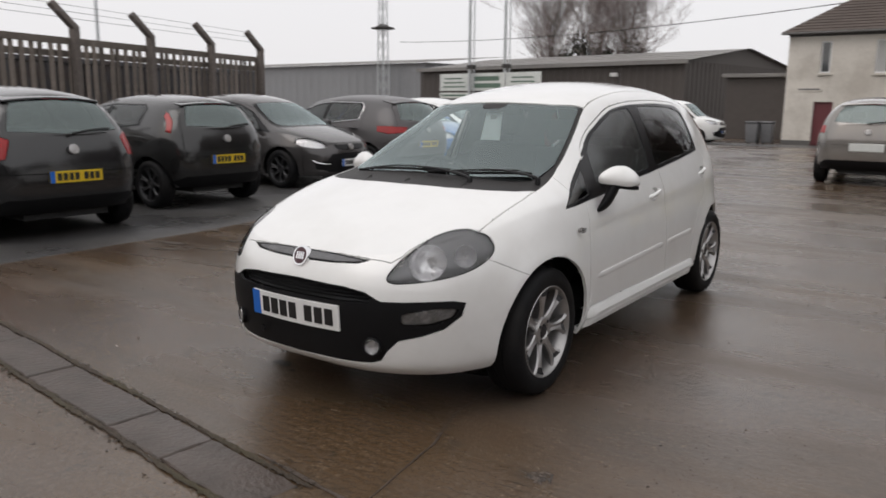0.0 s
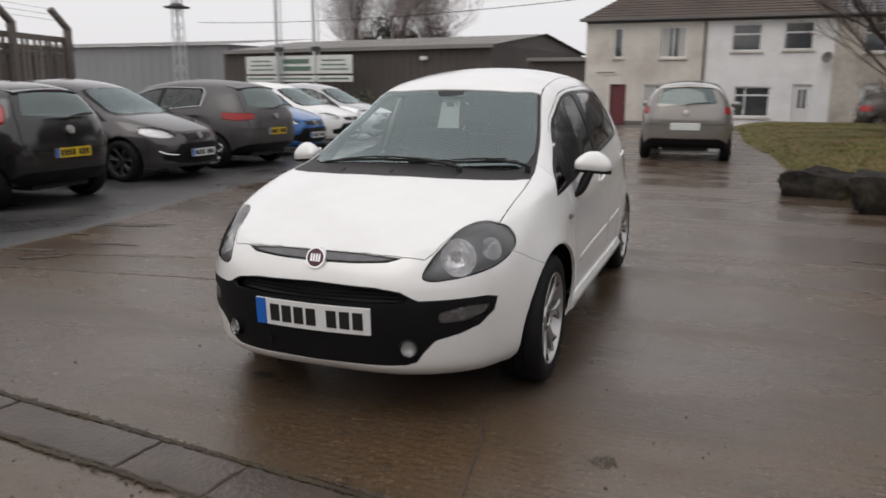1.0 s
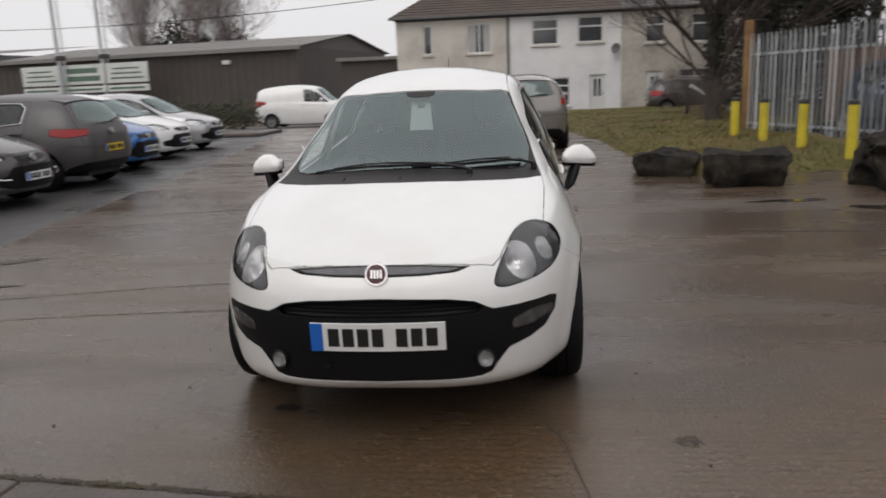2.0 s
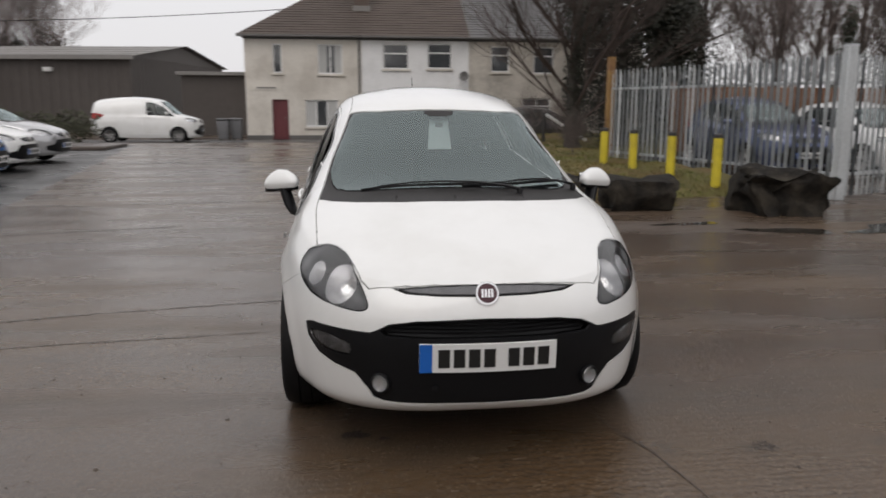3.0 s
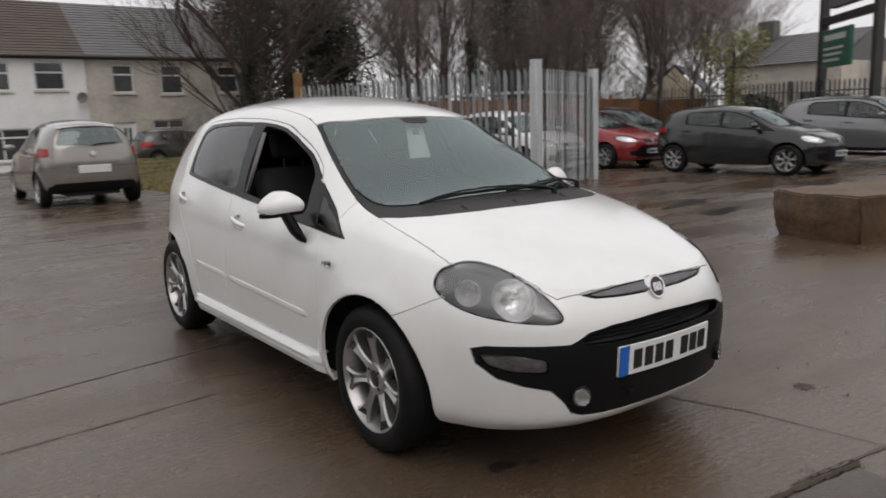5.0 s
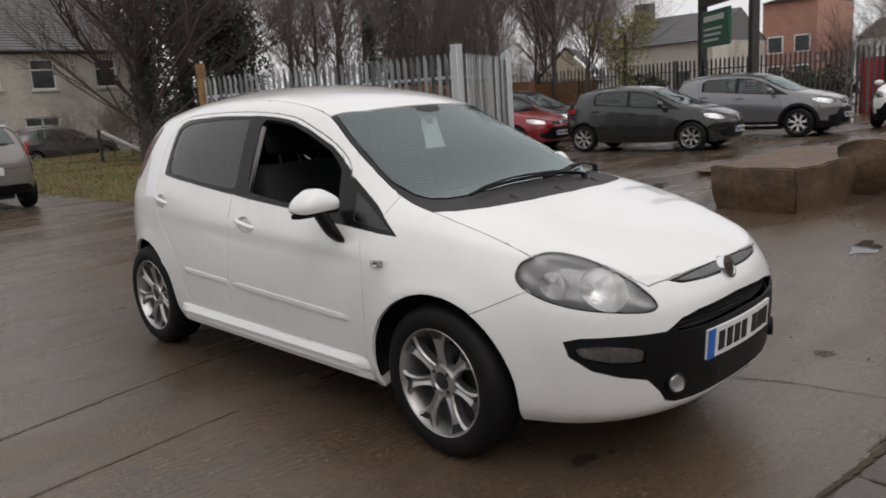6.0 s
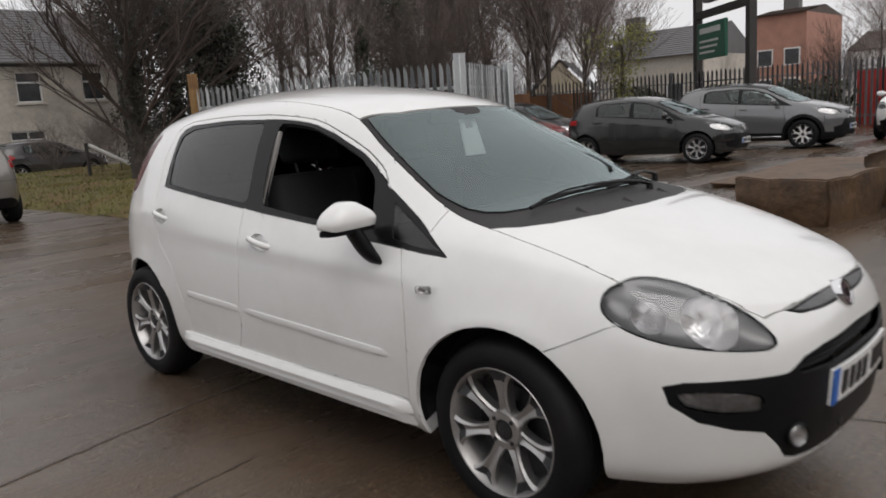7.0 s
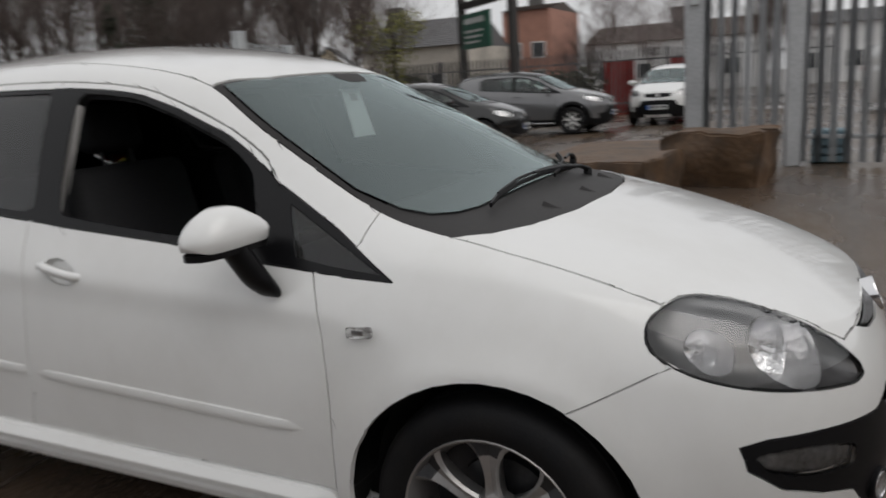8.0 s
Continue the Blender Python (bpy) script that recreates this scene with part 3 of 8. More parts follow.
def ribbon(name, path, width, material, label, dz=0.004, rough=0.35, step=0.06, seed=1, category="crack"):
    """A strip with ragged edges along a path on the ground."""
    rnd = random.Random(seed)
    pts = []
    for a, b in zip(path[:-1], path[1:]):
        a, b = Vector(a), Vector(b)
        k = max(2, int((b - a).length / step))
        pts += [a + (b - a) * i / k for i in range(k)]
    pts.append(Vector(path[-1]))
    bm = bmesh.new()
    prev = None
    off = 0
    for i, p in enumerate(pts):
        d = (pts[min(i + 1, len(pts) - 1)] - pts[max(i - 1, 0)]).normalized()
        q = Vector((-d.y, d.x))
        off = 0.8 * off + rnd.uniform(-0.3, 0.3) * width * rough
        w = width * 0.5 * (1 + rnd.uniform(-rough, rough)) * min(1, 0.25 + 0.25 * min(i, len(pts) - 1 - i))
        z = ground_z(p.x, p.y) + dz
        pair = [bm.verts.new((*(p + q * (off + w)), z)), bm.verts.new((*(p + q * (off - w)), z))]
        if prev:
            bm.faces.new((prev[0], prev[1], pair[1], pair[0]))
        prev = pair
    bmesh.ops.recalc_face_normals(bm, faces=bm.faces[:])
    if bm.faces[0].normal.z < 0:
        bmesh.ops.reverse_faces(bm, faces=bm.faces[:])
    return tagged(part(name, bm, material), label, category, kind="structure")


def blob(name, x, y, rx, ry, rot, material, label, seed=1, dz=0.005, category="puddle"):
    bm = bmesh.new()
    rnd = random.Random(seed)
    ph = [rnd.uniform(0, 6.28) for _ in range(6)]
    ring = []
    for k in range(48):
        a = 2 * math.pi * k / 48
        r = 1 + 0.22 * math.sin(2 * a + ph[0]) + 0.16 * math.sin(3 * a + ph[1]) + 0.11 * math.sin(5 * a + ph[2]) + 0.07 * math.sin(9 * a + ph[3]) + 0.05 * math.sin(14 * a + ph[4])
        p = Matrix.Rotation(radians(rot), 2) @ Vector((rx * r * math.cos(a), ry * r * math.sin(a)))
        ring.append(bm.verts.new((x + p.x, y + p.y, ground_z(x, y) + dz)))
    bm.faces.new(ring)
    return tagged(part(name, bm, material, smooth=False), label, category, kind="structure")


def tarmac_edge(y):
    return np.interp(y, (-30, 1.6, 3.5, 7.6, 13.5, 21.7, 24), (-3.6, -4.3, -4.66, -5.26, -6.11, -7.5, -7.6))


def tarmac():
    bm = bmesh.new()
    ys = list(np.linspace(-30, 23, 54))
    rnd = random.Random(4)
    prev = None
    for y in ys:
        xe = tarmac_edge(y) + rnd.uniform(-0.05, 0.05)
        row = [bm.verts.new((x, y, ground_z(x, y) + 0.008)) for x in (-60, -30, -14, xe - 0.4, xe)]
        row.append(bm.verts.new((xe + 0.03, y, ground_z(xe, y) - 0.002)))
        if prev:
            for k in range(5):
                bm.faces.new((prev[k], prev[k + 1], row[k + 1], row[k]))
        prev = row
    tagged(part("tarmac", bm, M_TARMAC), "dark wet tarmac of the parking rows", "tarmac", kind="structure")


tarmac()
sheet("road", M_TARMAC, (-70, -30, 0, 30, 80), (27.5, 30, 34, 34.6), 0.01, "dark wet road before the terraced houses")

def crumb(vs, fs, rnd, x, y, z, r, flat=0.6):
    """A small irregular stone of eight faces."""
    i = len(vs)
    t = rnd.uniform(0, 6.28)
    q = [rnd.uniform(0.6, 1.3) * r for _ in range(6)]
    vs += [(x + q[k] * math.cos(t + k * 1.5708), y + q[k] * math.sin(t + k * 1.5708), z + r * 0.1 * (k % 2)) for k in range(4)]
    vs += [(x, y, z + q[4] * flat), (x, y, z - q[5] * flat)]
    for k in range(4):
        fs.append((i + k, i + (k + 1) % 4, i + 4))
        fs.append((i + (k + 1) % 4, i + k, i + 5))


def stuff_mesh(name, vs, fs, material, label, category):
    me = bpy.data.meshes.new(name)
    me.from_pydata(vs, [], fs)
    me.materials.append(material)
    return tagged(new(name, me), label, category, kind="stuff")


def grit():
    """Loose grit and crumbs lying on the yard, in drifts."""
    rnd = random.Random(17)
    vs, fs = [], []
    while len(fs) < 8 * 9000:
        x, y = rnd.uniform(-5, 7), rnd.uniform(-2.6, 6)
        if rnd.random() > max(0.03, 0.2 + 1.6 * noise.noise((x * 0.9 + 4, y * 1.6, 2.0))):
            continue
        crumb(vs, fs, rnd, x, y, 0.001, rnd.uniform(0.0015, 0.0045) * (2.2 if rnd.random() < 0.06 else 1), 0.6)
    for _ in range(60):
        q, t = 0.055 * rnd.random() ** 0.6, rnd.uniform(0, 6.28)
        crumb(vs, fs, rnd, 1.18 + q * math.cos(t), -0.75 + q * 0.9 * math.sin(t), 0.001, rnd.uniform(0.006, 0.013), 0.3)
    stuff_mesh("loose_grit", vs, fs, M_GRIT, "loose grit and small stones on the wet concrete", "grit")


grit()


# the channel of slabs across the front of the yard
def channel():
    th = thing("drain_channel", "sunken row of wet concrete channel slabs edged with moss", "drain", kind="structure")
    a, d = Vector((-4.6, -0.73)), Vector((1, -0.112)).normalized()
    n = Vector((-d.y, d.x))
    rnd = random.Random(3)
    ends = (0.0, 0.86, 1.74, 2.6, 3.3, 4.166, 4.6, 5.15)
    for s0, s1 in zip(ends[:-1], ends[1:]):
        c = a + d * ((s0 + s1) / 2) - n * 0.137
        bm = bmesh.new()
        hl, hw = (s1 - s0) / 2 - 0.006, 0.12
        rim = [(-hl + 2 * hl * t, -hw) for t in np.linspace(0, 1, 14)[:-1]] + [(hl, -hw + 2 * hw * t) for t in np.linspace(0, 1, 7)[:-1]]
        rim += [(-x, -y) for x, y in rim]
        rim = [(x + rnd.uniform(-0.006, 0.004) * (1 if x > 0 else -1), y + rnd.uniform(-0.010, 0.004) * (1 if y > 0 else -1)) for x, y in rim]
        top = 0.008 + rnd.uniform(-0.003, 0.003)
        rings = [[bm.verts.new((x * f, y * g, z)) for x, y in rim] for f, g, z in ((1, 1, -0.05), (1, 1, top - 0.006), (1 - 0.006 / hl, 0.95, top))]
        for p, q in zip(rings[:-1], rings[1:]):
            for i in range(len(rim)):
                j = (i + 1) % len(rim)
                bm.faces.new((p[i], p[j], q[j], q[i]))
        bm.faces.new(rings[-1])
        part("slab", bm, M_SLABS, th, m=pose(c.x, c.y, 0, rnd.uniform(-0.7, 0.7), rnd.uniform(-0.5, 0.5), math.degrees(math.atan2(d.y, d.x)) + rnd.uniform(-1, 1)))
    e = a + d * 5.2
    for k, off in enumerate((0.0, -0.272)):
        ribbon("silt_line", [tuple(a + n * off), tuple(e + n * off)], 0.022, M_MOSS, "silt in the gap along the channel slabs", 0.008, 0.5, 0.03, seed=5 + k, category="silt")
    # crumbs of moss and broken edge along both sides
    vs, fs = [], []
    for _ in range(4200):
        s = rnd.uniform(0, 5.2)
        off = rnd.choice((0.0, -0.272))
        thick = noise.noise((s * 2.3, off * 9, 0))
        if rnd.random() > 0.35 + 1.2 * thick:
            continue
        wide = 0.008 + 0.045 * max(0, thick + 0.1)
        c = a + d * s + n * (off + rnd.gauss(0, wide))
        crumb(vs, fs, rnd, c.x, c.y, 0.005, rnd.uniform(0.003, 0.010), 0.3)
    stuff_mesh("moss_crumbs", vs, fs, M_MOSS, "crumbs of moss and broken concrete along the channel", "moss")


channel()
for k, (path, w) in enumerate((
        (((-5.2, 7.26), (-1.5, 7.72), (1.8, 8.1)), 0.04), (((-4.1, 1.15), (-2.2, 1.66), (-1.0, 1.89), (0.2, 2.05)), 0.016), (((-4.1, 0.7), (-2.17, 1.0), (-1.0, 1.12)), 0.012),
        (((0.79, -1.32), (0.70, -0.75), (0.60, -0.45), (0.5, 0.6)), 0.009),
        (((0.2, -1.23), (0.79, -1.30), (2.6, -1.45)), 0.018), (((-5.6, 4.6), (-2.4, 5.4)), 0.04), (((2.5, 3.4), (6.7, 3.0), (9.5, 3.4)), 0.05), (((-6.4, 15.0), (1.6, 16.0)), 0.07))):
    ribbon("concrete_joint", path, w, M_CRACK, "dark worn joint in the wet concrete", 0.003, 0.6, seed=10 + k, category="joint")
for k, (x, y, rx, ry, rot) in enumerate(((5.8, 4.5, 0.75, 0.22, 20), (7.0, 4.2, 0.5, 0.16, 10), (6.6, 3.35, 0.5, 0.15, 5), (3.85, -0.15, 0.28, 0.1, 0), (4.4, 4.4, 0.6, 0.14, -10), (3.5, 5.0, 0.35, 0.1, 10), (8.6, 2.4, 0.7, 0.2, 15))):
    blob("puddle", x, y, rx, ry, rot, M_PUDDLE, "shallow puddle of rain water on the concrete", 20 + k)
for k, (x, y, rx, ry, rot) in enumerate(((-4.0, 1.3, 0.22, 0.05, 20), (-3.7, 1.1, 0.15, 0.04, 35), (-4.0, 2.6, 0.35, 0.06, 25), (-4.4, 2.0, 0.25, 0.07, 0), (-3.5, 1.75, 0.18, 0.03, 15))):
    blob("mud_patch", x, y, rx, ry, rot, M_MUD, "dark wet mud on the concrete", 40 + k, category="mud")


for k, (x, y, r) in enumerate(((-0.5, -0.45, 0.05), (-0.38, -0.5, 0.02), (0.35, 0.1, 0.05))):
    blob("oil_stain", x, y, r, r * 0.8, 20 * k, M_OIL, "small dark oily drip stain under the car", 60 + k, category="stain")


# ---- grass bank beside the houses' end of the yard ----
def bank_z(x, y):
    e = min(x - np.interp(y, (6.0, 10.6, 13.5, 17.8, 21.7, 30), (2.6, 2.5, 2.4, 1.9, 1.8, 1.6)), (y - 7.3 - 0.12 * (x - 3)) * 0.8)
    return 0.22 * (1 - math.exp(-max(e, 0) / 0.7)) + 0.07 * (noise.noise((x * 0.7, y * 0.7, 0)) + 0.5) * min(1, max(e, 0)) + (-0.05 if e < 0 else 0) + ground_z(x, y) * 0.6


def in_bank(x, y):
    return x > np.interp(y, (6.0, 10.6, 13.5, 17.8, 21.7, 30), (2.5, 2.4, 2.3, 1.8, 1.7, 1.5)) and y > 7.2 + 0.12 * (x - 3) and x < np.interp(y, (7, 10.6, 13), (6.3, 5.9, 5.3)) + max(0, y - 13) * 2


sheet("grass_bank", M_GRASS, np.linspace(1.4, 26, 90), np.linspace(7.0, 31, 90), 0.0, "rough bank of grass and dead leaves", bank_z, in_bank)


def grass():
    rnd = random.Random(9)
    vs, fs = [], []
    for _ in range(24000):
        y = 7.4 + 20 * rnd.random() ** 1.5
        x = 1.6 + rnd.random() * (4 + max(0, y - 11) * 0.5)
        if not in_bank(x, y):
            continue
        z = bank_z(x, y)
        h, a = rnd.uniform(0.015, 0.07), rnd.uniform(0, 6.28)
        w = 0.005 + 0.0006 * y
        dx, dy = math.cos(a) * w, math.sin(a) * w
        lx, ly = rnd.uniform(-0.06, 0.06), rnd.uniform(-0.06, 0.06)
        i = len(vs)
        vs += [(x - dx, y - dy, z - 0.02), (x + dx, y + dy, z - 0.02), (x + lx, y + ly, z + h)]
        fs.append((i, i + 1, i + 2))
    me = bpy.data.meshes.new("grass_blades")
    me.from_pydata(vs, [], fs)
    me.materials.append(M_BLADE)
    tagged(new("grass_blades", me), "short rough winter grass on the bank", "grass", kind="stuff")


grass()


# ---- buildings ----
def wall_with_openings(x0, x1, z0, z1, y, thick, openings):
    """A front wall along x with through openings (x0, z0, x1, z1)."""
    xs = sorted({x0, x1, *[v for o in openings for v in (o[0], o[2])]})
    zs = sorted({z0, z1, *[v for o in openings for v in (o[1], o[3])]})
    bm = bmesh.new()
    solid = lambda i, j: 0 <= i < len(xs) - 1 and 0 <= j < len(zs) - 1 and not any(o[0] - 1e-6 <= xs[i] and xs[i + 1] <= o[2] + 1e-6 and o[1] - 1e-6 <= zs[j] and zs[j + 1] <= o[3] + 1e-6 for o in openings)
    quad = lambda *c: bm.faces.new([bm.verts.new(p) for p in c])
    for i in range(len(xs) - 1):
        for j in range(len(zs) - 1):
            if not solid(i, j):
                continue
            a, b, c, d = xs[i], xs[i + 1], zs[j], zs[j + 1]
            quad((a, y, c), (b, y, c), (b, y, d), (a, y, d))
            quad((a, y + thick, c), (a, y + thick, d), (b, y + thick, d), (b, y + thick, c))
            if not solid(i - 1, j):
                quad((a, y, c), (a, y, d), (a, y + thick, d), (a, y + thick, c))
            if not solid(i + 1, j):
                quad((b, y, c), (b, y + thick, c), (b, y + thick, d), (b, y, d))
            if not solid(i, j - 1):
                quad((a, y, c), (a, y + thick, c), (b, y + thick, c), (b, y, c))
            if not solid(i, j + 1):
                quad((a, y, d), (b, y, d), (b, y + thick, d), (a, y + thick, d))
    bmesh.ops.remove_doubles(bm, verts=bm.verts[:], dist=1e-4)
    return bm


def window(house, o, y, bars=(), split=0.0, curtain=False, sill=True):
    x0, z0, x1, z1 = o
    bm = bmesh.new()
    f = 0.07
    for lo, hi in (((x0, y + 0.06, z0), (x0 + f, y + 0.14, z1)), ((x1 - f, y + 0.06, z0), (x1, y + 0.14, z1)), ((x0 + f, y + 0.06, z1 - f), (x1 - f, y + 0.14, z1)), ((x0 + f, y + 0.06, z0), (x1 - f, y + 0.14, z0 + f))):
        box(bm, lo, hi, bevel=0.01, seg=1)
    w = part("window", bm, M_UPVC, house, "white plastic window frame")
    for bx in bars:
        part("mullion", boxes(((x0 + (x1 - x0) * bx - 0.035, y + 0.07, z0 + f), (x0 + (x1 - x0) * bx + 0.035, y + 0.13, z1 - f)), bevel=0.008), M_UPVC, w)
    if split:
        zz = z0 + (z1 - z0) * split
        part("transom", boxes(((x0 + f, y + 0.065, zz - 0.04), (x1 - f, y + 0.135, zz + 0.04)), bevel=0.008), M_UPVC, w)
    part("pane", boxes(((x0 + f * 0.5, y + 0.095, z0 + f * 0.5), (x1 - f * 0.5, y + 0.105, z1 - f * 0.5))), M_PANE, w, smooth=False)
    if curtain:
        part("curtain", boxes(((x0 + f, y + 0.088, z0 + f), (x0 + (x1 - x0) * 0.36, y + 0.093, z1 - f))), M_CURTAIN, w, smooth=False)
        part("curtain", boxes(((x0 + (x1 - x0) * 0.68, y + 0.088, z0 + f), (x1 - f, y + 0.093, z1 - f))), M_CURTAIN, w, smooth=False)
    if sill:
        part("sill", boxes(((x0 - 0.08, y - 0.09, z0 - 0.09), (x1 + 0.08, y + 0.06, z0)), bevel=0.01), M_BEIGE, w)
    return w


def roof_slope(bm, a, b, c, d, courses=20, step=0.03):
    """Tile courses from the eave a-b up to the ridge d-c."""
    a, b, c, d = (Vector(p) for p in (a, b, c, d))
    n = (b - a).cross(d - a).normalized()
    if n.z < 0:
        n = -n
    for k in range(courses):
        t0, t1 = k / courses, (k + 1) / courses
        p, q, r, s = a.lerp(d, t0), b.lerp(c, t0), b.lerp(c, t1), a.lerp(d, t1)
        lo, hi = n * step, n * 0.0
        v = [bm.verts.new(x) for x in (p + lo, q + lo, r + hi, s + hi, p, q)]
        bm.faces.new((v[0], v[1], v[2], v[3]))
        bm.faces.new((v[4], v[5], v[1], v[0]))


def terrace():
    """The row of three rendered houses across the road."""
    y, z0, ze, zr, yr, yb = 35.0, -0.36, 4.66, 7.5, 39.3, 43.6
    specs = [
        ("cream rendered end house with a dark red door", M_BEIGE, -5.45, 0.17, M_ROOFTILE,
         [((-4.11, 2.85, -3.67, 4.25), (), 0, False), ((-1.95, 2.82, -0.75, 4.25), (0.5,), 0, True), ((-2.6, 0.27, -1.0, 1.58), (0.33, 0.66), 0, True)], (-4.21, -0.34, -3.43, 1.6), M_DOORRED),
        ("white rendered middle terraced house with white windows", M_WHITEWALL, 0.17, 5.5, M_ROOFTILE,
         [((1.23, 3.09, 2.5, 4.3), (), 0.62, False), ((3.43, 3.12, 4.65, 4.35), (), 0.62, False), ((1.5, 0.12, 3.05, 1.5), (0.3,), 0.72, False)], (3.97, -0.34, 4.77, 1.6), M_UPVC),
        ("grey pebbledashed terraced house behind the bare tree", M_PEBBLE, 5.5, 14.5, M_ROOFGREY,
         [((6.63, 2.98, 7.57, 4.25), (), 0.65, False), ((8.8, 2.92, 9.85, 4.25), (), 0.65, False), ((8.27, 0.39, 9.75, 1.71), (0.5,), 0.7, False), ((11.6, 2.95, 12.6, 4.25), (), 0.65, False)], (6.7, -0.34, 7.5, 1.65), M_UPVC)]
    for i, (label, wm, x0, x1, rm, wins, door, dm) in enumerate(specs):
        h = thing("terraced_house", label, "house")
        ops = [w[0] for w in wins] + [door]
        part("front_wall", wall_with_openings(x0, x1, z0, ze, y, 0.3, ops), wm, h, smooth=False)
        part("back_wall", boxes(((x0, yb - 0.3, z0), (x1, yb, ze))), wm, h, smooth=False)
        part("room_wall", boxes(((x0 + 0.3, y + 1.5, z0), (x1 - 0.3, y + 1.55, ze - 0.05))), M_INTERIOR, h, smooth=False)
        if i != 1:
            bm = bmesh.new()
            xa = x0 if i == 0 else x1 - 0.3
            box(bm, (xa, y + 0.3, z0), (xa + 0.3, yb - 0.3, ze))
            if i == 2:
                v = [bm.verts.new(p) for p in ((xa, y, ze), (xa + 0.3, y, ze), (xa + 0.3, yb, ze), (xa, yb, ze), (xa, yr, zr - 0.1), (xa + 0.3, yr, zr - 0.1))]
                bm.faces.new((v[0], v[3], v[4])); bm.faces.new((v[1], v[5], v[2]))
            part("side_wall", bm, wm, h, smooth=False)
        bm = bmesh.new()
        ov = 0.3
        if i == 0:
            hip = x0 + 3.9
            roof_slope(bm, (x0 - ov, y - ov, ze - 0.02), (x1, y - ov, ze - 0.02), (x1, yr, zr), (hip, yr, zr), 20)
            roof_slope(bm, (x0 - ov, yb + ov, ze - 0.02), (x0 - ov, y - ov, ze - 0.02), (hip, yr, zr), (hip - 0.001, yr, zr), 20)
            roof_slope(bm, (x1, yb + ov, ze - 0.02), (x0 - ov, yb + ov, ze - 0.02), (hip, yr, zr), (x1, yr, zr), 6)
        else:
            roof_slope(bm, (x0, y - ov, ze - 0.02), (x1, y - ov, ze - 0.02), (x1, yr, zr), (x0, yr, zr), 20)
            roof_slope(bm, (x1, yb + ov, ze - 0.02), (x0, yb + ov, ze - 0.02), (x0, yr, zr), (x1, yr, zr), 6)
        bmesh.ops.remove_doubles(bm, verts=bm.verts[:], dist=0.002)
        part("roof", bm, rm, h, smooth=False)
        part("gutter", boxes(((x0 - (ov if i == 0 else 0), y - ov - 0.1, ze - 0.12), (x1, y - ov + 0.02, ze - 0.02)), bevel=0.03), M_PIPE, h)
        part("fascia", boxes(((x0, y - 0.04, ze - 0.2), (x1, y - 0.001, ze - 0.005))), M_PIPE, h, smooth=False)
        for o, bars, split, cur in wins:
            window(h, o, y, bars, split, cur)
        a, b, c, d = door
        dr = part("door", boxes(((a + 0.06, y + 0.10, b), (c - 0.06, y + 0.16, d - 0.06)), bevel=0.01), dm, h)
        part("door_frame", boxes(((a, y + 0.05, b), (a + 0.06, y + 0.18, d)), ((c - 0.06, y + 0.05, b), (c, y + 0.18, d)), ((a + 0.06, y + 0.05, d - 0.06), (c - 0.06, y + 0.18, d)), bevel=0.005), M_UPVC if i else M_DOORRED, dr)
        if i:
            for q in (0.30, 0.56):
                part("door_glass", boxes(((a + (c - a) * q, y + 0.09, 0.55), (a + (c - a) * (q + 0.16), y + 0.099, 1.38))), M_PANE, dr, smooth=False)
        part("handle", boxes(((c - 0.16, y + 0.06, 0.62), (c - 0.12, y + 0.1, 0.76)), bevel=0.008), M_CHROME, dr)
        part("plinth", boxes(((x0, y - 0.025, z0), (a, y - 0.001, z0 + 0.22)), ((c, y - 0.025, z0), (x1, y - 0.001, z0 + 0.22))), M_PIPE if i == 0 else wm, h, smooth=False)
        if i == 0:
            for cx in (0.05,):
                bm = bmesh.new()
                cyl(bm, (cx, y - 0.08, z0), (cx, y - 0.08, ze - 0.1), 0.05, seg=10)
                part("downpipe", bm, M_PIPE, h)
            sg = part("name_sign", boxes(((-5.0, y - 0.03, 2.05), (-3.9, y - 0.004, 2.25)), bevel=0.005), M_BEIGE, h)
            part("sign_bar", boxes(((-4.9, y - 0.036, 2.12), (-4.0, y - 0.031, 2.18))), M_PIPE, sg, smooth=False)
            ch = part("chimney", boxes(((-0.12, 36.95, 5.9), (0.62, 37.65, 8.1)), ((-0.17, 36.9, 7.9), (0.67, 37.7, 8.02)), bevel=0.015), M_BRICKDARK, h, "dark brick chimney on the party wall")
            part("flashing", boxes(((-0.2, 36.86, 6.02), (0.7, 36.945, 6.3)), bevel=0.01), M_SHEDROOF, ch)
            for px in (0.07, 0.43):
                bm = bmesh.new()
                cyl(bm, (px, 37.3, 8.09), (px, 37.3, 8.45), 0.11, 0.09, seg=12)
                part("chimney_pot", bm, M_BRICKDARK, ch)
        if i == 1:
            bm = bmesh.new()
            lathe(bm, [(0, 0.001), (0.03, 0.12), (0.09, 0.24), (0.10, 0.24), (0.035, 0.11), (0.01, 0.001)], 24, Matrix.Translation((5.25, y - 0.3, 2.75)) @ Vector((-0.5, -0.85, 0.2)).to_track_quat("X", "Z").to_matrix().to_4x4())
            dish = part("satellite_dish", bm, M_PIPE, h)
            bm = bmesh.new()
            tube(bm, [(5.25, y, 2.6), (5.25, y - 0.28, 2.62), (5.25, y - 0.3, 2.75)], 0.02)
            part("bracket", bm, M_PIPE, dish)


terrace()


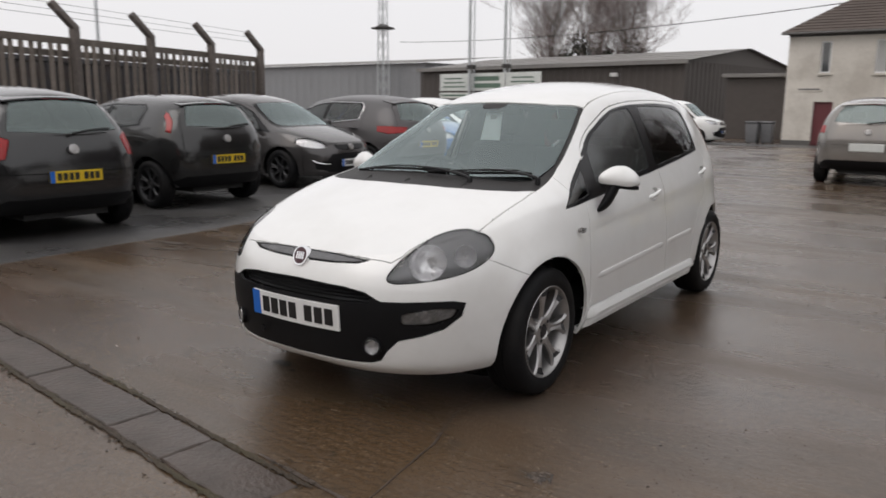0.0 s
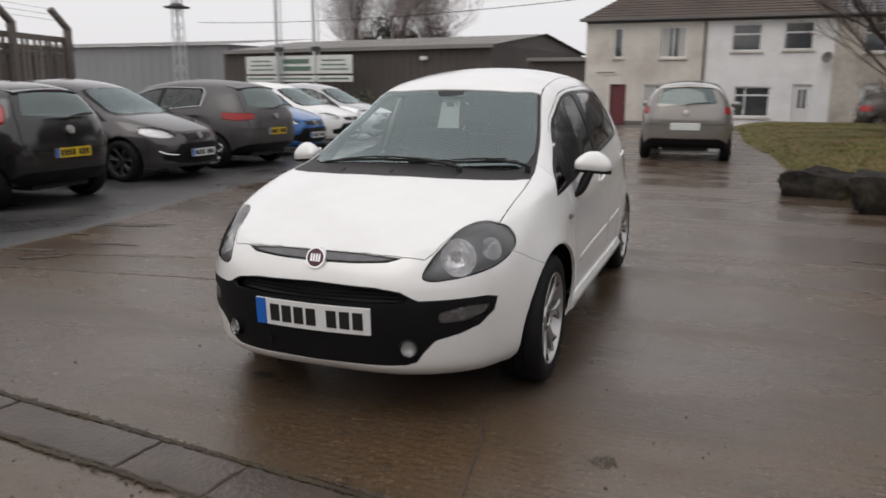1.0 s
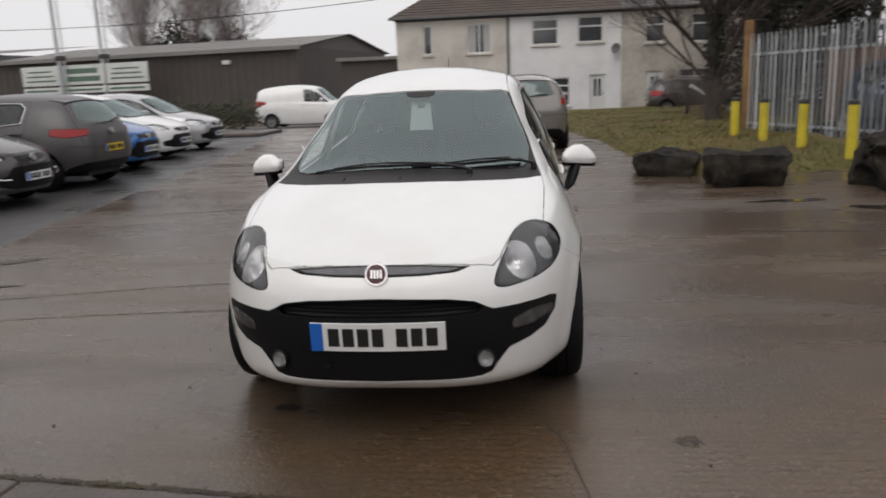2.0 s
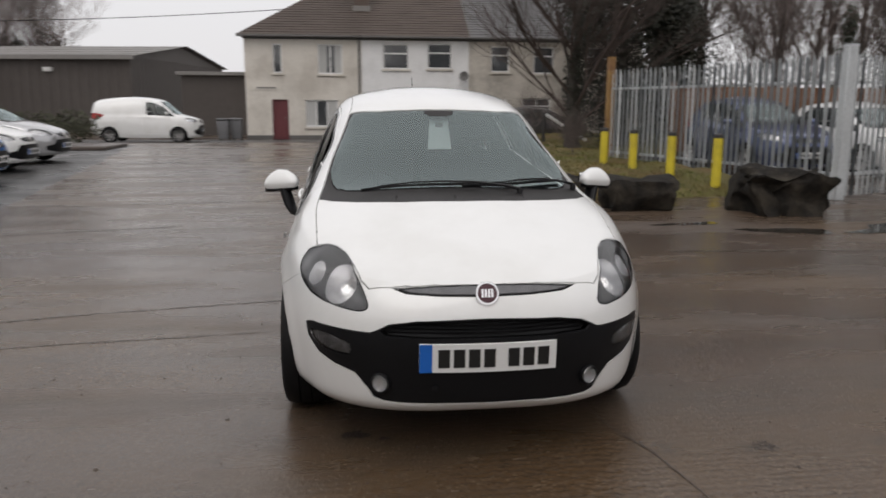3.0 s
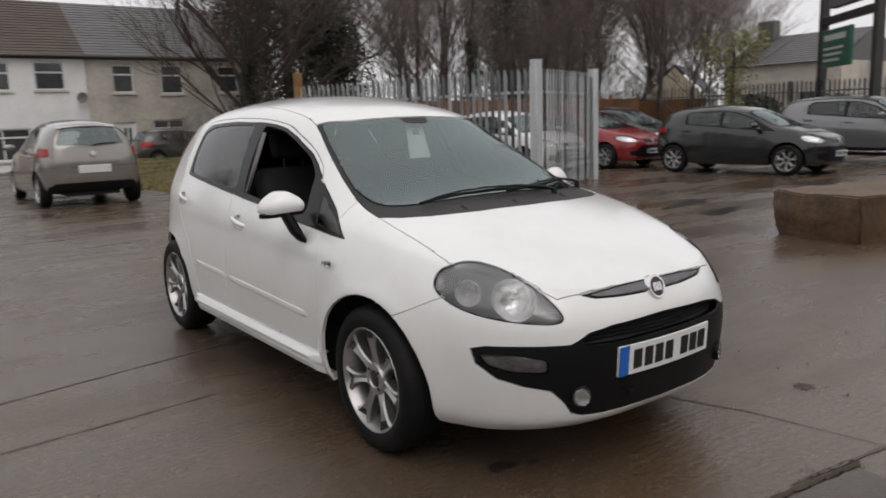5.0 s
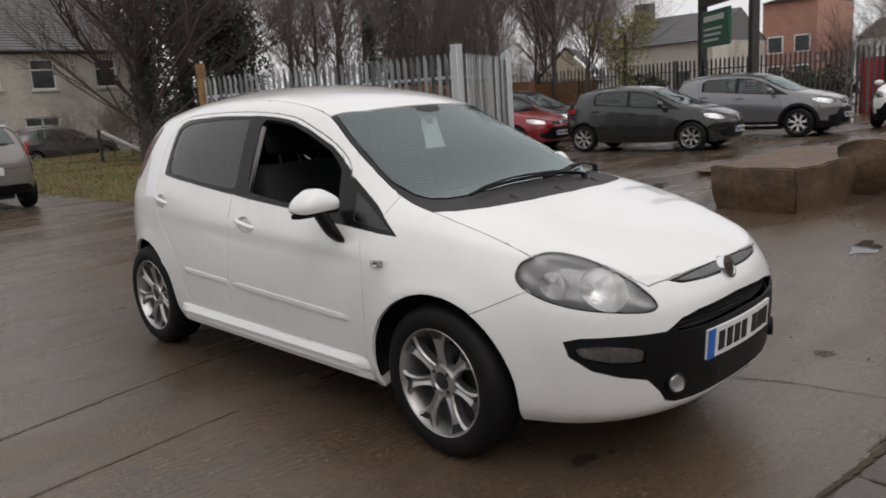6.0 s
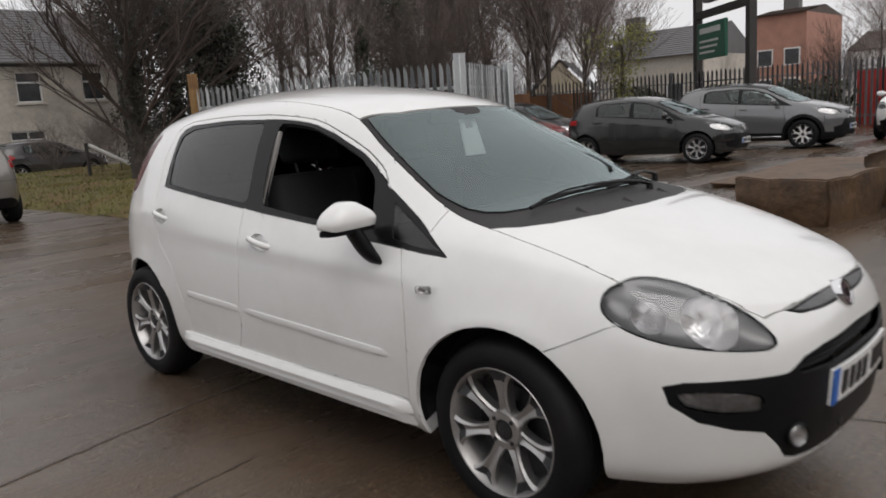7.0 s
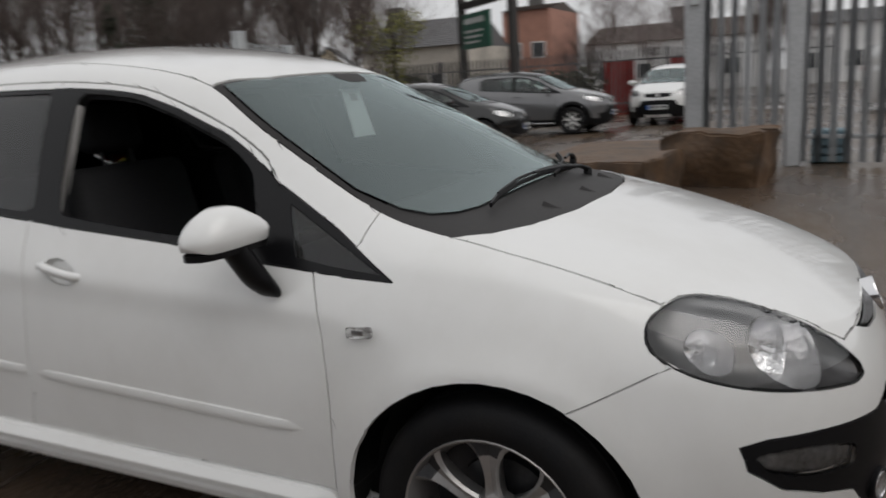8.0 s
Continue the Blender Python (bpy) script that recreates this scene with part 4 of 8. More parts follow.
def profiled_wall(bm, p, q, z0, z1, pitch=0.6, depth=0.05):
    """A ribbed sheet wall from p to q (plan)."""
    p, q = Vector(p), Vector(q)
    d = (q - p).normalized()
    n = Vector((d.y, -d.x))
    k = int((q - p).length / pitch)
    prof = []
    for i in range(k):
        for t, o in ((0, 0), (0.55, 0), (0.65, depth), (0.9, depth)):
            prof.append(p + d * pitch * (i + t) + n * o)
    prof.append(q)
    prev = None
    for c in prof:
        pr = (bm.verts.new((c.x, c.y, z0)), bm.verts.new((c.x, c.y, z1)))
        if prev:
            bm.faces.new((prev[0], pr[0], pr[1], prev[1]))
        prev = pr


def warehouse():
    """The long brown shed behind the parking, with its sign boards."""
    h = thing("warehouse", "long brown profiled-steel warehouse with a shallow pale roof", "warehouse")
    a = Vector((-13.4, 45.0))
    u, v = Vector((-0.989, 0.148)), Vector((0.148, 0.989))
    L, D, ze, zr, z0 = 23.5, 17.7, 4.15, 5.3, -0.4
    b, c, d = a + u * L, a + v * D, a + u * L + v * D
    bm = bmesh.new()
    profiled_wall(bm, b, a, z0, ze)
    part("front_wall", bm, M_SHED, h, smooth=False)
    bm = bmesh.new()
    profiled_wall(bm, a, c, z0, ze)
    m = (a + c) / 2
    t = [bm.verts.new((*a, ze)), bm.verts.new((*c, ze)), bm.verts.new((*m, zr))]
    bm.faces.new(t)
    part("gable_wall", bm, M_SHED, h, smooth=False)
    part("back_wall", boxes(((-40, 66, z0), (-12, 66.3, ze))), M_SHED, h, smooth=False)
    bm = bmesh.new()
    e = 0.35
    m2 = (b + d) / 2
    roof_slope(bm, (*(b - v * e), ze), (*(a - v * e - u * e), ze), (*(m - u * e), zr + 0.05), (*m2, zr + 0.05), 5, 0.02)
    roof_slope(bm, (*(c + v * e - u * e), ze), (*(d + v * e), ze), (*m2, zr + 0.05), (*(m - u * e), zr + 0.05), 5, 0.02)
    bmesh.ops.remove_doubles(bm, verts=bm.verts[:], dist=0.002)
    part("roof", bm, M_SHEDROOF, h, smooth=False)
    bm = bmesh.new()
    for p, q in ((b - v * e, a - v * e - u * e),):
        box(bm, (0, -0.12, -0.2), ((q - p).length, 0.05, 0.06), Matrix.Translation((*p, ze)) @ Matrix.Rotation(math.atan2((q - p).y, (q - p).x), 4, "Z"))
    part("eaves_gutter", bm, M_SHEDROOF, h, smooth=False)
    bm = bmesh.new()
    lp = a + u * 5.0
    box(bm, (lp.x - 0.25, lp.y - 0.25, 3.25), (lp.x + 0.25, lp.y + 0.05, 3.5), bevel=0.03)
    part("flood_lamp", bm, M_UPVC, h)
    # low dark annexe at its end
    s = thing("brick_annexe", "low dark brick annexe with a flat roof beside the house", "annexe")
    part("wall", boxes(((-9.6, 40.5, -0.4), (-5.8, 46, 2.9))), M_SHED, s, smooth=False)
    part("roof", boxes(((-9.8, 40.2, 2.9), (-5.7, 46.2, 3.1)), bevel=0.02), M_SHEDROOF, s)
    # sign boards on tall twin poles
    o = thing("sign_hoarding", "faded white hoarding with green print on a frame", "sign")
    w = Vector((-0.989, 0.148))
    c0 = Vector((-22.9, 44.0))
    ang = math.degrees(math.atan2(-w.y, -w.x))
    for k, (x0, x1) in enumerate(((0, 3.0), (3.1, 6.4), (6.5, 9.6))):
        p = c0 + w * 9.6
        base = pose(p.x, p.y, 0, 0, 0, ang)
        bd = part("board", boxes(((x0, -0.08, 2.35), (x1, 0, 3.6)), bevel=0.02), M_SIGNWHITE, o, m=base)
        part("strip_board", boxes(((x0, -0.08, 1.8), (x1, 0, 2.22)), bevel=0.02), M_SIGNWHITE, o, m=base)
        for q in range(3 if k != 1 else 2):
            zz = 2.6 + 0.3 * q if k != 1 else 2.55 + 0.5 * q
            part("print_bar", boxes(((x0 + 0.35 + 0.1 * q, -0.09, zz), (x1 - 0.35 - 0.15 * q, -0.082, zz + (0.1 if k != 1 else 0.32)))), M_SIGNTEXT, bd, smooth=False)
        part("print_bar", boxes(((x0 + 0.2, -0.09, 1.95), (x1 - 0.3, -0.082, 2.08))), M_SIGNTEXT, bd, smooth=False)
        for q in (0.3, x1 - x0 - 0.3):
            part("support", boxes(((x0 + q - 0.06, 0.001, -0.4), (x0 + q + 0.06, 0.12, 3.6))), M_STEELPOST, o, m=base, smooth=False)
    for x in (-29.2, -26.2):
        f = thing("flag_pole", "tall grey steel pole behind the hoarding", "pole")
        bm = bmesh.new()
        cyl(bm, (x, 44.6, -0.4), (x, 44.6, 14), 0.13, 0.09, seg=12)
        part("mast", bm, M_GALV, f)
        bm = bmesh.new()
        cyl(bm, (x + 0.38, 44.6, -0.4), (x + 0.38, 44.6, 13), 0.05, seg=8)
        part("stay_tube", bm, M_GALV, f)
        part("clamp", boxes(((x - 0.16, 44.45, 3.9), (x + 0.45, 44.75, 4.2)), bevel=0.02), M_STEELPOST, f)


warehouse()


def grey_shed():
    h = thing("grey_warehouse", "pale grey steel warehouse with a shallow curved gable", "warehouse")
    p, q = Vector((-88.0, 62.0)), Vector((-46.0, 62.0))
    bm = bmesh.new()
    profiled_wall(bm, p, q, -0.5, 5.6, 1.2, 0.08)
    part("front_wall", bm, M_SHEDGREY, h, smooth=False)
    bm = bmesh.new()
    profiled_wall(bm, q, Vector((-40.0, 90.0)), -0.5, 5.6, 1.2, 0.08)
    part("side_wall", bm, M_SHEDGREY, h, smooth=False)
    bm = bmesh.new()
    roof_slope(bm, (-88, 61.5, 5.6), (-45.5, 61.5, 5.6), (-43, 76, 6.9), (-88, 76, 6.9), 4, 0.02)
    bmesh.ops.remove_doubles(bm, verts=bm.verts[:], dist=0.002)
    part("roof", bm, M_SHEDROOF, h, smooth=False)


grey_shed()


def lattice_mast(x, y, top):
    t = thing("lattice_mast", "slender grey lattice mast with a lamp platform", "mast")
    legs = ((-0.5, -0.5), (0.5, -0.5), (0.5, 0.5), (-0.5, 0.5))
    for a, b in legs:
        bm = bmesh.new()
        cyl(bm, (x + a, y + b, -0.5), (x + a * 0.45, y + b * 0.45, top), 0.06, seg=6)
        part("leg", bm, M_GALV, t)
    n = 12
    for k in range(n):
        z0, z1 = top * k / n, top * (k + 1) / n
        f0, f1 = 1 - 0.55 * k / n, 1 - 0.55 * (k + 1) / n
        for (a, b), (c, d) in zip(legs, legs[1:] + legs[:1]):
            bm = bmesh.new()
            cyl(bm, (x + a * f0, y + b * f0, z0), (x + c * f1, y + d * f1, z1), 0.03, seg=5)
            part("lattice_brace", bm, M_GALV, t)
    z = 9.0
    bm = bmesh.new()
    cyl(bm, (x, y, z), (x, y, z + 0.12), 1.25, 1.25, seg=10)
    cyl(bm, (x, y, z + 0.12), (x, y, z + 0.5), 0.9, 0.3, seg=10)
    part("platform", bm, M_STEELPOST, t)


lattice_mast(-50.3, 60.0, 16)
lp = thing("lamp_post", "thin grey lamp post beyond the fence", "lamp post")
bm = bmesh.new()
cyl(bm, (-33, 18, -0.2), (-33, 18, 9), 0.1, 0.06, seg=8)
part("column", bm, M_GALV, lp)


# ---- the far side beyond the compound ----
def far_side():
    h = thing("gabled_outbuilding", "small outbuilding with an ochre boarded gable", "outbuilding")
    m = pose(24.9, 17.9, -0.1, 0, 0, 27) @ Matrix.Scale(0.80, 4)
    part("wall", boxes(((0, -1.6, 0), (5, 1.6, 2.4))), M_WHITEWALL, h, m=m, smooth=False)
    part("boarding", boxes(((-0.06, -1.6, 1.0), (-0.004, 1.6, 2.4)), bevel=0.01), M_BROWNFENCE, h, m=m)
    for k in range(8):
        y0, y1 = -1.6 + 0.4 * k, -1.202 + 0.4 * k
        za, zb = (4.05 - abs(y) * 1.0 for y in (y0, y1))
        bm = bmesh.new()
        v = [bm.verts.new((x, y, z)) for x in (-0.05, -0.01) for y, z in ((y0, 2.41), (y1, 2.41), (y1, max(zb, 2.42)), (y0, max(za, 2.42)))]
        for q in ((0, 3, 2, 1), (4, 5, 6, 7), (0, 1, 5, 4), (1, 2, 6, 5), (2, 3, 7, 6), (3, 0, 4, 7)):
            bm.faces.new([v[a] for a in q])
        part("gable_board", bm, M_GABLE, h, m=m, smooth=False)
    bm = bmesh.new()
    roof_slope(bm, (-0.14, -1.9, 2.3), (5.3, -1.9, 2.3), (5.3, 0, 4.2), (-0.14, 0, 4.2), 10)
    roof_slope(bm, (5.3, 1.9, 2.3), (-0.14, 1.9, 2.3), (-0.14, 0, 4.2), (5.3, 0, 4.2), 10)
    bmesh.ops.remove_doubles(bm, verts=bm.verts[:], dist=0.002)
    part("roof", bm, M_ROOFGREY, h, m=m, smooth=False)
    f = thing("board_fence", "brown timber board fence panels", "fence")
    for k in range(14):
        a = Vector((20.9, 25.0)).lerp(Vector((23.5, 16.4)), k / 14)
        ang = math.degrees(math.atan2(-8.6, 2.6))
        part("board", boxes(((0.02, -0.02, 0), (0.69, 0.02, 1.75)), bevel=0.008), M_BROWNFENCE, f, m=pose(a.x, a.y, 0, 0, 0, ang))
    f = thing("board_fence", "long brown timber board fence at the back of the compound", "fence")
    p, q = Vector((7.6, 15.0)), Vector((21.4, 16.9))
    ang = math.degrees(math.atan2(q.y - p.y, q.x - p.x))
    for k in range(24):
        a = p.lerp(q, k / 24)
        part("board", boxes(((0.01, -0.02, 0), (0.57, 0.02, 1.85)), bevel=0.008), M_BROWNFENCE, f, m=pose(a.x, a.y, 0, 0, 0, ang))
    for k in range(9):
        a = p.lerp(q, k / 8)
        part("post", boxes(((-0.05, 0.024, 0), (0.05, 0.12, 1.95)), bevel=0.008), M_BROWNFENCE, f, m=pose(a.x, a.y, 0, 0, 0, ang))
    for label, wm, rm, x0, y0, x1, y1, ze, zr, chim in (
            ("grey-roofed cottage with pale walls beyond the road", M_PEBBLE, M_ROOFGREY, 44, 20.5, 52, 28.3, 4.0, 6.1, (47.6, 27.3)),
            ("red brick house with a tiled roof in the distance", M_BRICK, M_ROOFTILE, 58, 19.2, 66, 23.2, 7.0, 7.7, (63, 22)),
            ("pale rendered houses with tiled roofs in the distance", M_WHITEWALL, M_ROOFTILE, 60, 4, 70, 17, 3.9, 5.5, (63, 10)),
            ("long white distant building with a low roof", M_WHITEWALL, M_ROOFGREY, 62, -16, 72, 2, 4.2, 5.4, (64, -8))):
        h = thing("distant_house", label, "house")
        part("wall", boxes(((x0, y0, 0), (x1, y1, ze))), wm, h, smooth=False)
        bm = bmesh.new()
        xm = (x0 + x1) / 2
        roof_slope(bm, (x0 - 0.3, y1, ze), (x0 - 0.3, y0, ze), (xm, y0, zr), (xm, y1, zr), 14)
        roof_slope(bm, (x1 + 0.3, y0, ze), (x1 + 0.3, y1, ze), (xm, y1, zr), (xm, y0, zr), 14)
        v = [bm.verts.new(p) for p in ((x0, y0, ze), (x1, y0, ze), (xm, y0, zr), (x0, y1, ze), (x1, y1, ze), (xm, y1, zr))]
        bm.faces.new((v[0], v[1], v[2])); bm.faces.new((v[4], v[3], v[5]))
        bmesh.ops.remove_doubles(bm, verts=bm.verts[:], dist=0.002)
        part("roof", bm, rm, h, smooth=False)
        part("chimney", boxes(((chim[0] - 0.4, chim[1] - 0.6, ze + 0.5), (chim[0] + 0.4, chim[1] + 0.6, zr + 1.0)), bevel=0.02), M_PIPE, h)
        n = max(2, int((y1 - y0) / 3))
        for k in range(n):
            yy = y0 + (y1 - y0) * (k + 0.5) / n
            for zz in ((1.0,) if ze < 5 else (1.0, 3.4, 5.6) if ze > 7 else (1.0, 3.2)):
                w = part("window", boxes(((x0 - 0.06, yy - 0.6, zz), (x0 + 0.05, yy + 0.6, zz + 1.3)), bevel=0.01), M_UPVC, h)
                part("pane", boxes(((x0 - 0.075, yy - 0.5, zz + 0.1), (x0 - 0.061, yy + 0.5, zz + 1.2))), M_PANE, w, smooth=False)


far_side()


def pole_sign():
    s = thing("pole_sign", "tall steel pole sign with green and grey boards", "sign")
    a, b = Vector((26.45, 12.45)), Vector((23.6, 9.2))
    for p in (a, b):
        part("column", boxes(((-0.14, -0.14, 0), (0.14, 0.14, 9)), bevel=0.02), M_STEELPOST, s, m=pose(p.x, p.y, 0, 0, 0, 51))
    ang = math.degrees(math.atan2(b.y - a.y, b.x - a.x))
    ln = (b - a).length
    m = pose(a.x, a.y, 0, 0, 0, ang)
    bd = part("green_board", boxes(((0.75, -0.35, 2.68), (3.1, -0.22, 3.98)), bevel=0.02), M_SIGNGREEN, s, m=m)
    for k, (z, x1) in enumerate(((3.6, 2.75), (3.28, 2.6), (3.08, 2.5), (2.88, 2.3))):
        part("print_bar", boxes(((1.0, -0.365, z), (x1, -0.352, z + (0.2 if k == 0 else 0.08)))), M_SIGNWHITE, bd, smooth=False)
    part("cross_beam", boxes(((-0.1, -0.12, 4.25), (ln + 0.1, 0.12, 4.5))), M_STEELPOST, s, m=m, smooth=False)
    part("upper_board", boxes(((0.9, -0.2, 4.75), (ln - 1.2, 0.1, 6.0)), bevel=0.02), M_GALVDARK, s, m=m)


pole_sign()


def boundary(name, p, q, h, label):
    """A plain steel-clad wall, added out of view behind the walk to block low sky."""
    bm = bmesh.new()
    profiled_wall(bm, p, q, -0.1, h, 0.6, 0.05)
    p, q = Vector(p), Vector(q)
    d = (q - p).normalized()
    box(bm, (0, 0.004, -0.1), ((q - p).length, 0.2, h), Matrix.Translation((*p, 0)) @ Matrix.Rotation(math.atan2(d.y, d.x), 4, "Z"))
    tagged(part(name, bm, M_SHED, smooth=False), label, "wall", kind="structure")


# both walls stay unseen; added to darken what the car bodies reflect
boundary("unseen_wall_south", (38, -19), (-34, -19), 6.0, "unseen brown steel-clad wall added to darken reflections")
boundary("unseen_wall_east", (38, -8), (38, -19), 6.0, "unseen brown steel-clad side wall added to block low sky")


# ---- the hero car: a white five-door hatchback, nose towards -y, front axle at y = 0 ----
def arc(cy, cz, r, n=40):
    return [(cy + r * math.cos(2 * math.pi * k / n), cz + r * math.sin(2 * math.pi * k / n)) for k in range(n)]


def smooth_loop(pts, n=3):
    """A closed Catmull-Rom loop through the points."""
    out, c = [], len(pts)
    for i in range(c):
        a, b, d, e = (Vector(pts[(i + k - 1) % c]) for k in range(4))
        for k in range(n):
            t = k / n
            out.append(tuple(0.5 * (2 * b + (d - a) * t + (2 * a - 5 * b + 4 * d - e) * t * t + (3 * b - a - 3 * d + e) * t ** 3)))
    return out


def mirror_poly(half):
    """A closed outline from its half (x >= 0), given from the middle outwards and back."""
    return half + [(-x, b) for x, b in reversed(half) if x > 1e-4]


def alloy_wheel(seg=40):
    """The parts of a wheel that turns about x, its outer face towards +x: bmeshes by name."""
    tyre = bmesh.new()
    lathe(tyre, [(-0.095, 0.212), (-0.1, 0.228), (-0.103, 0.255), (-0.096, 0.283), (-0.083, 0.297), (-0.06, 0.304), (-0.03, 0.3065), (-0.026, 0.300), (-0.02, 0.3065), (0.02, 0.3065), (0.026, 0.300), (0.03, 0.3065), (0.06, 0.304), (0.083, 0.297), (0.096, 0.283), (0.103, 0.255), (0.101, 0.235), (0.1, 0.233), (0.098, 0.222), (0.092, 0.213)], seg)
    rim = bmesh.new()
    lathe(rim, [(-0.09, 0.214), (-0.09, 0.196), (0.02, 0.188), (0.06, 0.197), (0.084, 0.207), (0.096, 0.212), (0.098, 0.216), (0.094, 0.219), (0.088, 0.213)], seg)
    dark = bmesh.new()
    lathe(dark, [(-0.03, 0.191), (-0.03, 0.05), (-0.03, 0.001)], seg)
    cyl(dark, (-0.03, 0, 0), (0.0, 0, 0), 0.13, seg=24)
    spokes = bmesh.new()
    for k in range(7):
        turn = Matrix.Rotation(2 * math.pi * k / 7, 4, "X")
        prev = None
        for wd, rad in ((0.034, 0.048), (0.025, 0.066), (0.0195, 0.088), (0.018, 0.110), (0.0195, 0.132), (0.024, 0.153), (0.031, 0.172), (0.040, 0.188), (0.050, 0.199), (0.060, 0.208)):
            x = 0.062 + 0.15 * (rad - 0.05)
            sag = rad - math.sqrt(max(rad * rad - wd * wd, 0))
            ring = [spokes.verts.new(turn @ Vector(p)) for p in ((x - 0.005, -wd, rad - sag * 0.8), (x + 0.003, -wd * 0.72, rad - sag * 0.3), (x - 0.004 - 0.25 * max(0, wd - 0.019), 0, rad), (x + 0.003, wd * 0.72, rad - sag * 0.3), (x - 0.005, wd, rad - sag * 0.8), (x - 0.045, wd * 0.7, rad - sag * 0.6), (x - 0.045, -wd * 0.7, rad - sag * 0.6))]
            if prev:
                for a in range(7):
                    face = spokes.faces.new((prev[a], prev[(a + 1) % 7], ring[(a + 1) % 7], ring[a]))
                    # the dark pocket in the spoke's outer end
                    face.material_index = 1 if a in (1, 2) and rad > 0.18 else 0
            prev = ring
    lathe(spokes, [(0.03, 0.07), (0.06, 0.07), (0.074, 0.062), (0.076, 0.04), (0.066, 0.034)], 28)
    bmesh.ops.recalc_face_normals(spokes, faces=spokes.faces[:])
    hub = bmesh.new()
    lathe(hub, [(0.066, 0.034), (0.072, 0.03), (0.075, 0.015), (0.0755, 0.001)], 20)
    for k in range(4):
        a = 2 * math.pi * (k + 0.5) / 4
        cyl(hub, (0.055, 0.05 * math.cos(a), 0.05 * math.sin(a)), (0.078, 0.05 * math.cos(a), 0.05 * math.sin(a)), 0.008, seg=8)
    return tyre, rim, spokes, dark, hub


def add_wheel(car, m, meshes, mats):
    w = new("wheel", meshes[0])
    w.parent, w.matrix_basis = car, m
    for nm, me in zip(("rim", "spokes", "brake_disc", "hub_cap"), meshes[1:]):
        ob = new(nm, me)
        ob.parent = w
    return w


def plate(parent, m, yellow=False, name="number_plate", bend=0.0):
    """A registration plate, its writing as plain bars."""
    base = bmesh.new()
    box(base, (-0.26, -0.006, -0.0555), (0.26, 0.004, 0.0555))
    if bend:
        bmesh.ops.subdivide_edges(base, edges=[e for e in base.edges if abs(e.verts[0].co.x - e.verts[1].co.x) > 0.1], cuts=9, use_grid_fill=True)
        for v in base.verts:
            v.co.y += bend * v.co.x ** 2
    p = part(name, base, M_PLATEY if yellow else M_PLATEW, parent, "yellow rear number plate" if yellow else "white front number plate", m)
    part("plate_band", boxes(((-0.26, -0.0085 + bend * 0.056, -0.0555), (-0.212, -0.004 + bend * 0.056, 0.0555))), M_PLATEB, p, smooth=False)
    for k in range(7):
        x = -0.19 + 0.057 * k + (0.035 if k > 3 else 0)
        part("plate_bar", boxes(((x, -0.0085 + bend * (x + 0.021) ** 2, -0.036), (x + 0.043, -0.004 + bend * (x + 0.021) ** 2, 0.036))), M_INK, p, smooth=False)
    return p


